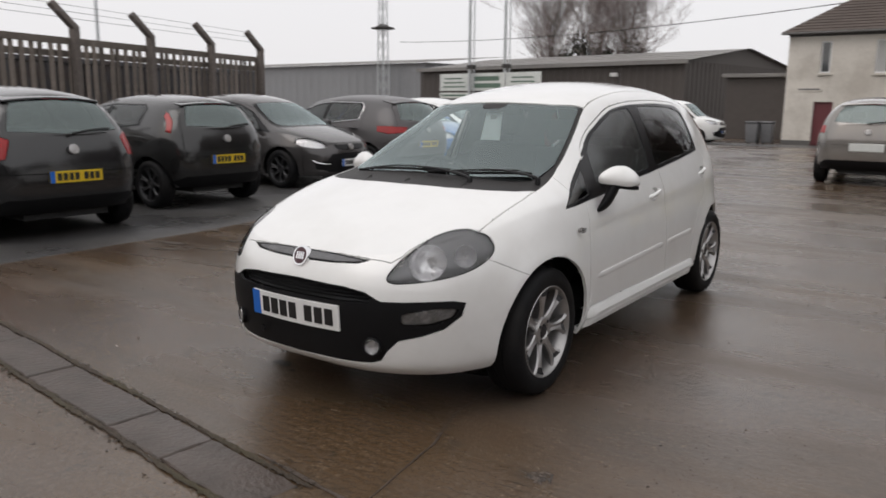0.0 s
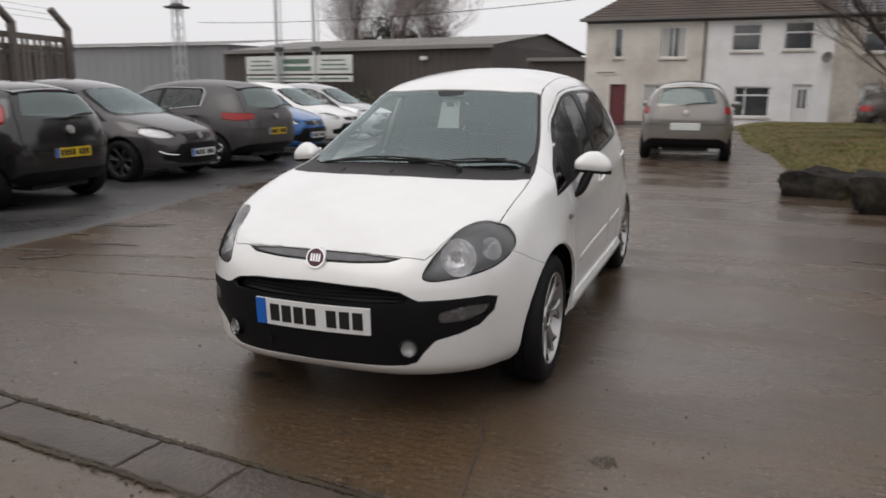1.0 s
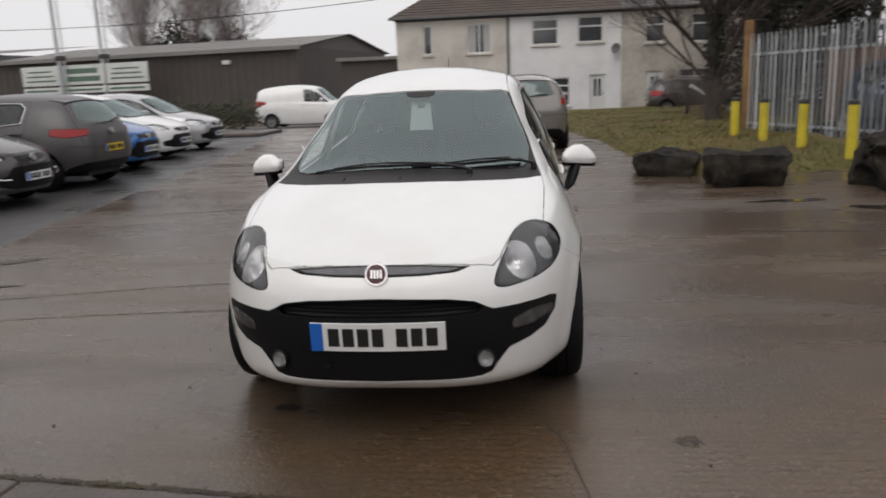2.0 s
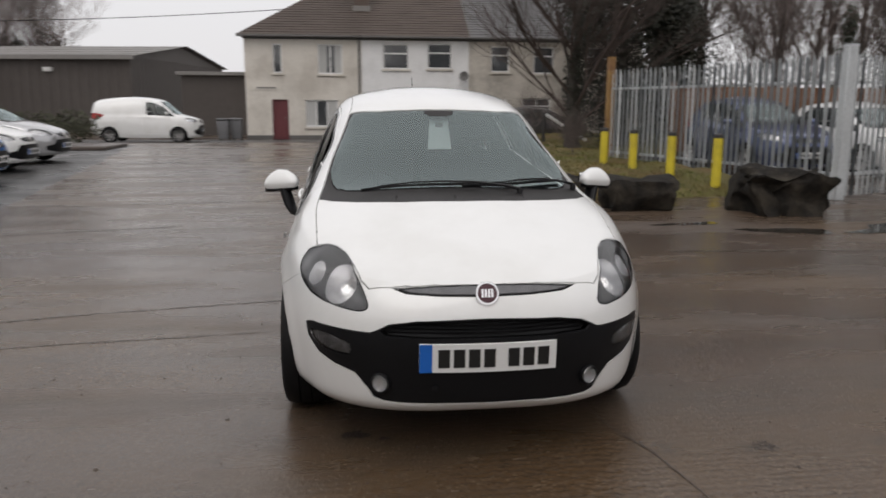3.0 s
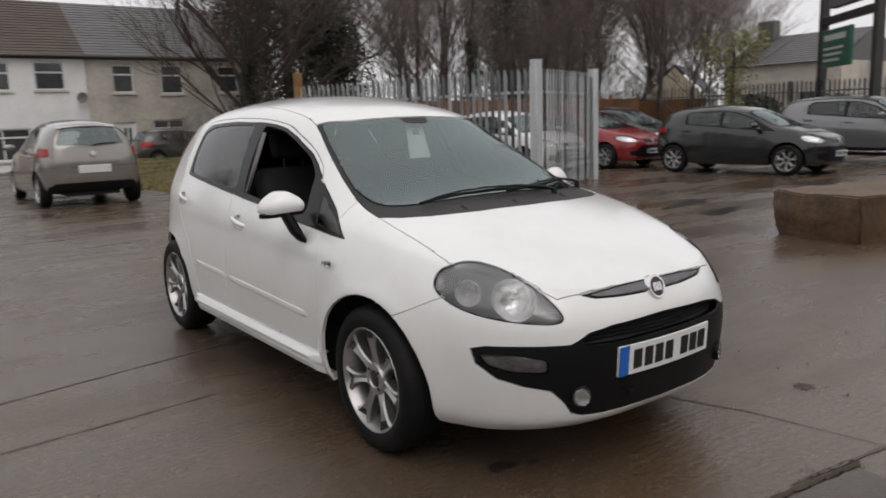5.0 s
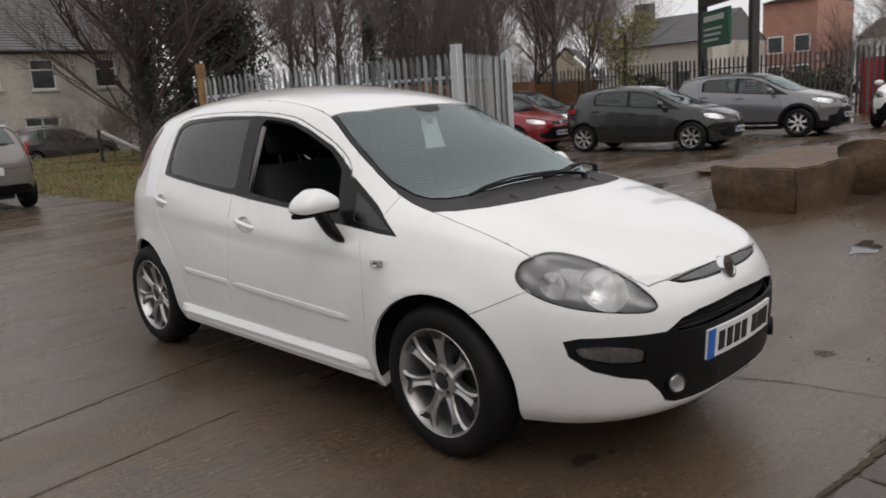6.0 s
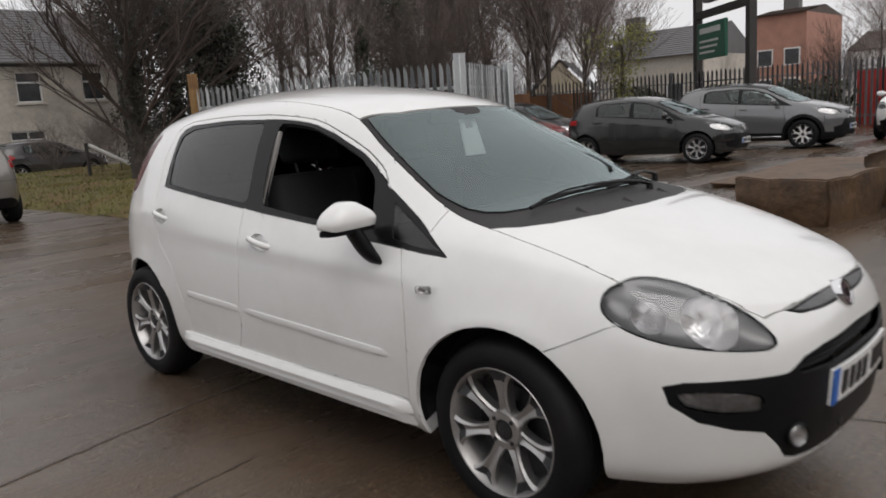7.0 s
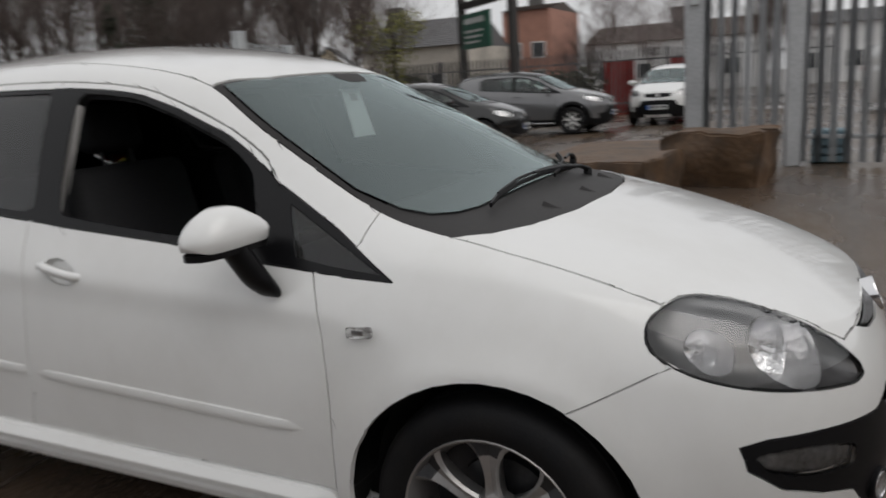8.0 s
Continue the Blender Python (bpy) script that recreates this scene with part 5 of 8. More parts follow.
def hero():
    car = thing("hatchback_car", "white five-door hatchback car with black lower bumper on wet concrete", "car")
    S, lay = shell_mesh(shell())
    sides = ((0, -1), (1, 1))
    side_of = lambda s, lim=0.3: (lambda f: f.calc_center_median().x * s > lim)
    up = lambda f: f.normal.z > 0.12 and f.calc_center_median().z > 0.62
    fore = lambda f: f.calc_center_median().y < -0.28 and f.calc_center_median().z < 0.78
    S.normal_update()
    # bonnet, screen, roof
    cut(S, lay, 1, mirror_poly([(0, -0.748), (0.25, -0.738), (0.36, -0.722), (0.44, -0.70), (0.47, -0.66), (0.50, -0.56), (0.54, -0.45), (0.60, -0.38), (0.645, -0.35), (0.648, -0.267), (0.655, -0.145), (0.66, -0.01), (0.652, 0.13), (0.586, 0.056), (0.46, -0.012), (0.27, -0.06), (0, -0.08)]), TOP, up)
    S.normal_update()
    cut(S, lay, 5, mirror_poly([(0, -0.08), (0.27, -0.06), (0.46, -0.012), (0.586, 0.056), (0.652, 0.13), (0.64, 0.26), (0.62, 0.394), (0.597, 0.536), (0.557, 0.704), (0.512, 0.88), (0.497, 0.95), (0.338, 0.868), (0.17, 0.84), (0, 0.832)]), TOP, up)
    S.normal_update()
    cut(S, lay, 4, mirror_poly([(0, 0.132), (0.25, 0.136), (0.43, 0.152), (0.51, 0.178), (0.565, 0.225), (0.588, 0.29), (0.598, 0.42), (0.574, 0.55), (0.535, 0.71), (0.494, 0.87), (0.478, 0.918), (0.325, 0.853), (0.17, 0.825), (0, 0.818)]), TOP, up)
    S.normal_update()
    cut(S, lay, 3, mirror_poly([(0, 0.832), (0.17, 0.84), (0.338, 0.868), (0.497, 0.95), (0.491, 1.0), (0.484, 1.08), (0.479, 1.2), (0.477, 1.35), (0.478, 1.5), (0.479, 1.7), (0.478, 2.0), (0.472, 2.3), (0.455, 2.6), (0.43, 2.8), (0, 2.86)]), TOP, lambda f: f.normal.z > 0.3 and f.calc_center_median().z > 1.2)
    # the sides
    door_f = [(0.453, 0.872), (0.428, 0.80), (0.407, 0.72), (0.394, 0.64), (0.388, 0.55), (0.388, 0.45), (0.395, 0.335), (0.86, 0.333), (1.55, 0.318), (1.50, 0.45), (1.483, 0.68), (1.492, 0.966), (1.49, 1.376), (1.38, 1.368), (1.28, 1.357), (1.17, 1.340), (1.09, 1.319), (1.01, 1.291), (0.92, 1.256), (0.83, 1.215), (0.77, 1.183), (0.712, 1.150), (0.68, 1.128), (0.655, 1.105), (0.62, 1.07), (0.53, 0.95)]
    door_r = [(1.492, 0.966), (1.483, 0.68), (1.50, 0.45), (1.55, 0.318), (2.0, 0.312), (2.03, 0.46), (2.13, 0.66), (2.27, 0.78), (2.335, 0.92), (2.345, 1.05), (2.37, 1.2), (2.352, 1.33), (2.30, 1.357), (2.2, 1.372), (2.0, 1.381), (1.83, 1.384), (1.65, 1.382), (1.49, 1.376)]
    group = [(0.232, 0.857), (0.38, 0.864), (0.51, 0.877), (0.69, 0.892), (0.93, 0.925), (1.39, 0.96), (2.0, 1.022), (2.277, 1.052), (2.285, 1.183), (2.305, 1.30), (2.27, 1.335), (2.2, 1.35), (1.83, 1.363), (1.45, 1.354), (1.29, 1.34), (1.17, 1.322), (1.01, 1.273), (0.83, 1.197), (0.715, 1.132), (0.614, 1.068), (0.43, 0.972)]
    pane_q = [(0.27, 0.872), (0.40, 0.884), (0.51, 0.902), (0.565, 1.02), (0.43, 0.95)]
    pane_f = [(0.63, 0.93), (0.93, 0.945), (1.27, 0.978), (1.37, 0.99), (1.405, 1.335), (1.29, 1.327), (1.17, 1.308), (1.01, 1.256), (0.83, 1.18), (0.71, 1.10)]
    pane_r = [(1.47, 0.992), (1.75, 1.018), (2.0, 1.042), (2.19, 1.062), (2.225, 1.065), (2.26, 1.20), (2.265, 1.30), (2.15, 1.333), (1.82, 1.346), (1.56, 1.344), (1.52, 1.34)]
    wing = [(-0.6, 0.2), (0.395, 0.2), (0.395, 0.335), (0.388, 0.45), (0.388, 0.55), (0.394, 0.64), (0.407, 0.72), (0.428, 0.80), (0.453, 0.872), (0.40, 0.866), (0.344, 0.935), (0.338, 0.97), (0.324, 1.02), (-0.6, 1.02)]
    bumper = [(-0.172, 0.605), (-0.248, 0.638), (-0.358, 0.691), (-0.46, 0.73), (-0.60, 0.72), (-0.715, 0.702), (-0.9, 0.7), (-0.9, 0.1), (-0.12, 0.1), (-0.12, 0.5)]
    tail_lamp = [(2.63, 1.32), (2.60, 1.30), (2.64, 1.14), (2.70, 1.03), (2.80, 0.99), (2.86, 1.05), (2.76, 1.22)]
    for k, s in sides:
        for cy in (0.0, 2.51):
            cut(S, lay, 9, arc(cy, 0.31, 0.352), SIDE, side_of(s, 0.4))
        cut(S, lay, 10 + k, door_f, SIDE, side_of(s, 0.35), only=(0,))
        cut(S, lay, 12 + k, door_r, SIDE, side_of(s, 0.35), only=(0,))
        for n, (cy, cz) in enumerate(((1.325, 0.833), (2.25, 0.904))):
            cut(S, lay, 36 + k + 2 * n, [(cy + 0.066 * math.cos(a), cz + 0.034 * math.sin(a) + 0.012 * math.cos(a)) for a in np.linspace(0, 2 * math.pi, 22, endpoint=False)], SIDE, side_of(s, 0.35), only=(0, 10 + k, 12 + k))
        cut(S, lay, 14 + k, group, SIDE, side_of(s, 0.35), only=(0, 10 + k, 12 + k))
        cut(S, lay, 16 + k, pane_q, SIDE, side_of(s, 0.35), only=(14 + k,))
        cut(S, lay, 18 + k, rounded(pane_f, 2, 0.2), SIDE, side_of(s, 0.35), only=(14 + k,))
        cut(S, lay, 20 + k, rounded(pane_r, 2, 0.2), SIDE, side_of(s, 0.35), only=(14 + k,))
        cut(S, lay, 2, bumper, SIDE, lambda f: f.calc_center_median().x * s > -0.001 and f.calc_center_median().y < 0 and f.calc_center_median().z < 0.76, only=(0,))
        cut(S, lay, 24 + k, wing, SIDE, side_of(s, 0.35), only=(0,))
        cut(S, lay, 28 + k, tail_lamp, SIDE, side_of(s, 0.3), only=(0,))
        # the headlamp, seen along the line that runs out and up from it
        v = Vector((s * 0.82, -0.52, 0.25)).normalized()
        ax = v.cross(Vector((0, 0, 1))).normalized()
        ay = ax.cross(v).normalized()
        lamp = ((0.715, -0.335, 0.745), (0.69, -0.33, 0.785), (0.651, -0.35, 0.809), (0.602, -0.379, 0.822), (0.555, -0.424, 0.817), (0.517, -0.50, 0.797), (0.49, -0.612, 0.754), (0.462, -0.689, 0.702), (0.445, -0.736, 0.65), (0.463, -0.736, 0.628), (0.515, -0.706, 0.625), (0.60, -0.624, 0.635), (0.66, -0.535, 0.65), (0.70, -0.442, 0.676), (0.716, -0.37, 0.71))
        lamp = smooth_loop(lamp, 3)
        pl = [(Vector((s * x, y, z)).dot(ax), Vector((s * x, y, z)).dot(ay)) for x, y, z in lamp]
        cut(S, lay, 22 + k, pl, (ax, ay), lambda f: f.calc_center_median().x * s > 0.3 and f.calc_center_median().y < -0.2 and f.calc_center_median().z > 0.55)
    for f in S.faces:
        c = f.calc_center_median()
        if f[lay] in (0, 24, 25) and c.y < -0.42 and c.z < 0.79:
            f[lay] = 2
    # black lower grille, its upper slot and the bar under the bonnet
    cut(S, lay, 6, mirror_poly([(0, 0.606), (0.27, 0.60), (0.37, 0.586), (0.415, 0.563), (0.44, 0.552), (0.58, 0.552), (0.66, 0.548), (0.69, 0.535), (0.682, 0.48), (0.64, 0.43), (0.58, 0.405), (0.50, 0.385), (0.455, 0.335), (0.43, 0.295), (0.39, 0.28), (0.31, 0.275), (0, 0.272)]), FRONT, fore, only=(2, 24, 25, 0))
    cut(S, lay, 7, mirror_poly([(0, 0.600), (0.26, 0.594), (0.36, 0.581), (0.40, 0.562), (0.385, 0.545), (0.25, 0.538), (0, 0.535)]), FRONT, fore, only=(6,))
    cut(S, lay, 8, mirror_poly([(0, 0.722), (0.18, 0.72), (0.355, 0.709), (0.30, 0.692), (0.17, 0.684), (0, 0.68)]), FRONT, lambda f: f.calc_center_median().y < -0.5)
    cut(S, lay, 31, mirror_poly([(0, 0.7175), (0.18, 0.7155), (0.33, 0.7055), (0.28, 0.6965), (0.17, 0.690), (0, 0.687)]), FRONT, lambda f: f.calc_center_median().y < -0.5, only=(8,))
    for k, s in sides:
        cut(S, lay, 32 + k, rounded([(s * a, b) for a, b in ((0.675, 0.512), (0.613, 0.522), (0.515, 0.500), (0.516, 0.455), (0.605, 0.455), (0.660, 0.475))], 3, 0.22), FRONT, lambda f: f.calc_center_median().y < -0.4 and f.calc_center_median().x * s > 0.3, only=(6,))
    cut(S, lay, 34, mirror_poly([(0, 0.822), (0.085, 0.824), (0.075, 0.785), (0.05, 0.765), (0, 0.762)]), TOP, up, only=(4,))
    bmesh.ops.delete(S, geom=[f for f in S.faces if f[lay] == 9], context="FACES")
    # panels
    paint = M_WHITE
    part("body_shell", take(S, lay, 0, 0.0035, 0.018), paint, car, "white painted body shell")
    part("bonnet", take(S, lay, 1, 0.0045, 0.018), paint, car)
    part("front_bumper", take(S, lay, 2, 0.001, 0.008), paint, car)
    part("roof", take(S, lay, 3, 0.004, 0.016), paint, car)
    part("windscreen", take(S, lay, 4, lift=0.002), M_SCREEN, car, "misted tinted windscreen")
    part("mirror_mount_patch", take(S, lay, 34, lift=0.003), M_SCUTTLE, car)
    part("windscreen_surround", take(S, lay, 5, 0.003, 0.008, lift=-0.003), M_SCUTTLE, car, "black scuttle and windscreen border")
    part("lower_grille", take(S, lay, 6, 0.004, 0.008), M_BLACK, car, "black plastic bumper insert")
    slot = part("upper_grille", take(S, lay, 7, lift=-0.035), M_INTERIOR, car)
    for k in range(3):
        bm = bmesh.new()
        pts = [(x, -0.825 + 0.30 * x * x + 0.022, 0.552 + 0.014 * k) for x in np.linspace(-0.37 + 0.02 * k, 0.37 - 0.02 * k, 13)]
        tube(bm, pts, 0.0035, 5)
        part("grille_slat", bm, M_BLACK, slot)
    bar = part("bonnet_grille_bar", take(S, lay, 8, 0.002, 0.006, lift=-0.004), M_SATIN, car, "grey mesh bar below the bonnet")
    part("mesh_insert", take(S, lay, 31, 0.002, 0.003, lift=0.001), M_MESH, bar, "grey mesh insert")
    for k, s in sides:
        fd = part("front_door", take(S, lay, 10 + k, 0.0035, 0.018), paint, car)
        rd = part("rear_door", take(S, lay, 12 + k, 0.0035, 0.018), paint, car)
        part("window_trim", take(S, lay, 14 + k, 0.002, 0.003), M_SATIN, fd, "black window frame and pillar trim")
        part("quarter_glass", take(S, lay, 16 + k, lift=-0.003), M_DARKGLASS, fd)
        if s > 0:
            part("front_door_glass", take(S, lay, 18 + k, lift=-0.004), M_GLASS, fd)
        part("rear_door_glass", take(S, lay, 20 + k, lift=-0.004), M_DARKGLASS, rd, "dark privacy glass")
        part("front_wing", take(S, lay, 24 + k, 0.0025, 0.014), paint, car)
        part("tail_light", take(S, lay, 28 + k, 0.003, 0.004), M_REDDARK, car, "dark red rear lamp cluster")
        # headlamp: clear lens over a dark bowl with two reflectors
        hl = part("headlight", take(S, lay, 22 + k, 0.003, 0.004), M_CLEAR, car, "clear headlamp lens with smoked bezel")
        bowl = take(S, lay, 22 + k)
        skin = [(v.co.copy(), v.normal.copy()) for v in bowl.verts]
        edge = {v for e in bowl.edges if e.is_boundary for v in e.verts}
        inn = Vector((-s * 0.5, 0.78, -0.1))
        for v in bowl.verts:
            if v not in edge:
                d = min((v.co - q.co).length for q in edge)
                v.co += inn * min(0.010 + d * 0.5, 0.034)
            else:
                v.co -= v.normal * 0.006
        bowls = []
        for (cx, cy, cz), r, ax in (((0.545, -0.59, 0.700), 0.075, (0.42, -0.88, 0.20)), ((0.645, -0.455, 0.718), 0.047, (0.56, -0.80, 0.20))):
            ax = Vector((s * ax[0], ax[1], ax[2])).normalized()
            m = Matrix.Translation((s * cx, cy, cz)) @ ax.to_track_quat("X", "Z").to_matrix().to_4x4()
            proud = 0.0
            for q in range(16):
                p = m @ Vector((0.007, r * 1.09 * math.cos(q * math.pi / 8), r * 1.09 * math.sin(q * math.pi / 8)))
                loc, nor = min(skin, key=lambda c: (c[0] - p).length)
                proud = max(proud, (p - loc).dot(nor) + 0.022)
            bowls.append((Matrix.Translation(-ax * proud) @ m, r))
        # the bezel opens where the bowls sit
        blay = bowl.faces.layers.int["panel"]
        for m, r in bowls:
            ya, za = m.col[1].to_3d(), m.col[2].to_3d()
            o = m.to_translation()
            cut(bowl, blay, 99, [(o.dot(ya) + r * 1.02 * math.cos(q * math.pi / 14), o.dot(za) + r * 1.02 * math.sin(q * math.pi / 14)) for q in range(28)], (ya, za), lambda f: True)
        bmesh.ops.delete(bowl, geom=[f for f in bowl.faces if f[blay] == 99], context="FACES")
        rim = [v.co.copy() for v in bowl.verts]
        seal = bmesh.new()
        for e in bowl.edges:
            if e.is_boundary and all(v in edge for v in e.verts):
                cyl(seal, *(v.co + v.normal * 0.005 for v in e.verts), 0.0032, seg=5)
        part("lamp_seal", seal, M_SATIN, hl)
        part("lamp_bezel", bowl, M_LAMPGREY, hl)
        for m, r in bowls:
            bm = bmesh.new()
            rings = lathe(bm, [(-0.062, r * 0.2), (-0.056, r * 0.45), (-0.042, r * 0.72), (-0.020, r * 0.92), (0.0, r), (0.001, r * 1.02)], 32, m)
            # a sleeve from the bowl's lip up to the bezel
            inv = m.inverted()
            flat = [inv @ c for c in rim]
            lip = []
            for v in rings[-1]:
                p = inv @ v.co
                near = min(flat, key=lambda c: (c.y - p.y) ** 2 + (c.z - p.z) ** 2)
                lip.append(bm.verts.new(m @ Vector((max(near.x, 0.002), p.y, p.z))))
            for q in range(32):
                bm.faces.new((rings[-1][q], rings[-1][(q + 1) % 32], lip[(q + 1) % 32], lip[q]))
            rf = part("lamp_reflector", bm, M_REFLECTOR, hl, "silver reflector bowl")
            bm = bmesh.new()
            lathe(bm, [(-0.061, r * 0.24), (-0.040, r * 0.15), (-0.030, r * 0.09), (-0.028, 0.001)], 14, m)
            part("bulb", bm, M_RIM, rf)
        # day lamp, fog lamp
        dl = part("day_lamp", take(S, lay, 32 + k, 0.003, 0.006, lift=0.001), M_CLEAR, car, "clear day running lamp")
        part("lamp_reflector", take(S, lay, 32 + k, lift=-0.012), M_DRL, dl, "ribbed grey reflector")
        bm = bmesh.new()
        m = Matrix.Translation((s * 0.406, -0.787, 0.358)) @ Vector((s * 0.42, -0.93, 0)).to_track_quat("X", "Z").to_matrix().to_4x4()
        lathe(bm, [(-0.03, 0.033), (0.000, 0.033), (0.003, 0.0305), (-0.004, 0.027), (-0.008, 0.018), (-0.010, 0.001)], 24, m)
        fl = part("fog_lamp", bm, M_FOG, car, "round clear fog lamp")
        bm = bmesh.new()
        lathe(bm, [(0.001, 0.030), (0.005, 0.02), (0.007, 0.001)], 20, m)
        part("lens", bm, M_CLEAR, fl)
        bm = bmesh.new()
        lathe(bm, [(-0.03, 0.040), (0.001, 0.040), (0.004, 0.037), (-0.002, 0.034), (-0.03, 0.034)], 24, m)
        part("lamp_ring", bm, M_BLACK, fl)
        # sill skirt with its two ledges
        bm = bmesh.new()
        prof = [(0.79, 0.335), (0.832, 0.325), (0.848, 0.30), (0.844, 0.282), (0.820, 0.270), (0.826, 0.256), (0.818, 0.232), (0.78, 0.222)]
        prev = None
        for y in np.linspace(0.384, 2.10, 30):
            e = 1 - 0.5 * max(0, (0.42 - y) / 0.06) - 0.5 * max(0, (y - 2.05) / 0.06)
            ring = [bm.verts.new((s * (0.785 + (x - 0.785) * e), y, z)) for x, z in prof]
            if prev:
                for a in range(len(prof) - 1):
                    bm.faces.new((prev[a], prev[a + 1], ring[a + 1], ring[a]))
            prev = ring
        bmesh.ops.recalc_face_normals(bm, faces=bm.faces[:])
        part("side_skirt", bm, paint, car)
        # rubbing strips
        for y0, y1, owner in ((0.48, 1.462, fd), (1.50, 1.985, rd)):
            bm = bmesh.new()
            prev = None
            n = 14
            for q in range(n + 1):
                y = y0 + (y1 - y0) * q / n
                z = 0.488 + 0.032 * (y - 0.48)
                t = 0.012 * min(1, 8 * min(q, n - q) / n + 0.35)
                ring = [bm.verts.new((s * (0.827 + dx), y, z + dz)) for dx, dz in ((0, 0.018), (t, 0.015), (t + 0.004, 0.0), (t, -0.013), (0, -0.018))]
                if prev:
                    for a in range(4):
                        bm.faces.new((prev[a], prev[a + 1], ring[a + 1], ring[a]))
                else:
                    bm.faces.new(ring)
                prev = ring
            bm.faces.new(prev[::-1])
            bmesh.ops.recalc_face_normals(bm, faces=bm.faces[:])
            part("rubbing_strip", bm, paint, owner)
        # door handles
        for n, (y, z, owner, x) in enumerate(((1.325, 0.835, fd, 0.808), (2.25, 0.906, rd, 0.791))):
            bm = bmesh.new()
            pipe(bm, [(s * (x + dx), y + dy, z + 0.18 * dy) for dy, dx in ((-0.086, -0.010), (-0.075, 0.000), (-0.045, 0.006), (0.0, 0.008), (0.045, 0.006), (0.075, 0.000), (0.086, -0.010))], (0.008, 0.011, 0.012, 0.012, 0.012, 0.011, 0.008), 10, 1.15)
            h = part("door_handle", bm, paint, owner)
            part("handle_cup", take(S, lay, 36 + k + 2 * n, 0.004, -0.016, lift=-0.020), paint, h)
        # side repeater
        bm = bmesh.new()
        box(bm, (-0.008, -0.035, -0.0135), (0.008, 0.035, 0.0135), pose(s * 0.825, 0.295, 0.75, -5, 0, 0), bevel=0.0075, seg=3)
        rp = part("side_repeater", bm, M_CLEAR, car, "oval indicator lamp on the wing")
        bm = bmesh.new()
        box(bm, (s * 0.824, 0.28, 0.745), (s * 0.832, 0.312, 0.757), bevel=0.002)
        part("bulb", bm, M_RIM, rp)
        # mirror
        bm = bmesh.new()
        high = keys((-1, 0.016), (-0.7, 0.036), (-0.25, 0.060), (0.15, 0.064), (0.6, 0.048), (0.85, 0.034), (1, 0.026))
        low = bmesh.new()
        for cap, prof in ((bm, None), (low, ((0.036, -0.034), (0.036, -0.050), (-0.050, -0.050), (-0.0585, -0.034)))):
            prev = None
            for u in np.linspace(-1, 1, 27):
                end = max(1 - abs(u) ** (7 if u < 0 else 4.5), 0.004) ** 0.5
                h = high(u)
                arch = prof or ((0.040, -0.036), (0.046, -0.010), (0.043, 0.35 * h), (0.030, 0.80 * h), (0.010, 0.98 * h), (-0.016, 0.93 * h), (-0.038, 0.72 * h), (-0.054, 0.38 * h), (-0.0635, -0.004), (-0.0625, -0.012), (-0.058, -0.032), (-0.054, -0.036))
                wide = 0.096 if prof is None else 0.091
                ring = [cap.verts.new((s * (0.866 + wide * u), 0.632 + y * end + 0.030 * u, 0.984 - 0.008 * u + (-0.012 + (z + 0.012) * end if prof is None else z))) for y, z in arch]
                if prev:
                    for a in range(len(arch)):
                        cap.faces.new((prev[a], prev[(a + 1) % len(arch)], ring[(a + 1) % len(arch)], ring[a]))
                else:
                    cap.faces.new(ring)
                prev = ring
            cap.faces.new(prev[::-1])
            bmesh.ops.recalc_face_normals(cap, faces=cap.faces[:])
        mi = part("door_mirror", bm, paint, car, "white door mirror on a black foot")
        part("mirror_base", low, M_BLACK, mi)
        bm = bmesh.new()
        box(bm, (0.785, 0.664, 0.955), (0.935, 0.679, 1.015), bevel=0.012)
        if s < 0:
            for v in bm.verts:
                v.co.x = -v.co.x
            bmesh.ops.reverse_faces(bm, faces=bm.faces[:])
        part("mirror_glass", bm, M_CHROME, mi)
        bm = bmesh.new()
        prev = None
        for t in np.linspace(0, 1, 14):
            c = Vector((s * (0.848 - 0.042 * t), 0.622 - 0.062 * t, 0.945 - 0.13 * t))
            r = 0.045 * math.sqrt(1 - 0.75 * max(0, (t - 0.7) / 0.3) ** 2)
            ring = [bm.verts.new(c + Vector((s * r * 0.8 * math.cos(a), r * 1.15 * math.sin(a), r * 0.45 * math.cos(a)))) for a in np.linspace(0, 2 * math.pi, 14, endpoint=False)]
            if prev:
                for a in range(14):
                    bm.faces.new((prev[a], prev[(a + 1) % 14], ring[(a + 1) % 14], ring[a]))
            prev = ring
        bm.faces.new(prev)
        bmesh.ops.recalc_face_normals(bm, faces=bm.faces[:])
        part("mirror_foot", bm, M_BLACK, mi)
    # wheels
    meshes = [mesh_of(nm, bm, m) for nm, bm, m in zip(("tyre", "rim", "spokes", "brake_disc", "hub_cap"), alloy_wheel(), (M_RUBBER, M_RIM, (M_RIM, M_RIMDARK), M_RIMDARK, M_RIMDARK))]
    for k, s in sides:
        for cy in (0.0, 2.51):
            add_wheel(car, pose(s * 0.715, cy, 0.3065, 20 * cy + 10 * k, 0, 0 if s > 0 else 180), meshes, None)
            bm = bmesh.new()
            n = 26
            arcs = [[bm.verts.new((s * x, cy + 0.356 * math.cos(a), 0.31 + 0.356 * math.sin(a))) for a in np.linspace(-0.15, math.pi + 0.1, n)] for x in (0.45, 0.58, 0.70)]
            for a in range(n - 1):
                for q in range(2):
                    bm.faces.new((arcs[q][a], arcs[q][a + 1], arcs[q + 1][a + 1], arcs[q + 1][a]))
            part("arch_liner", bm, M_UNDER, car)
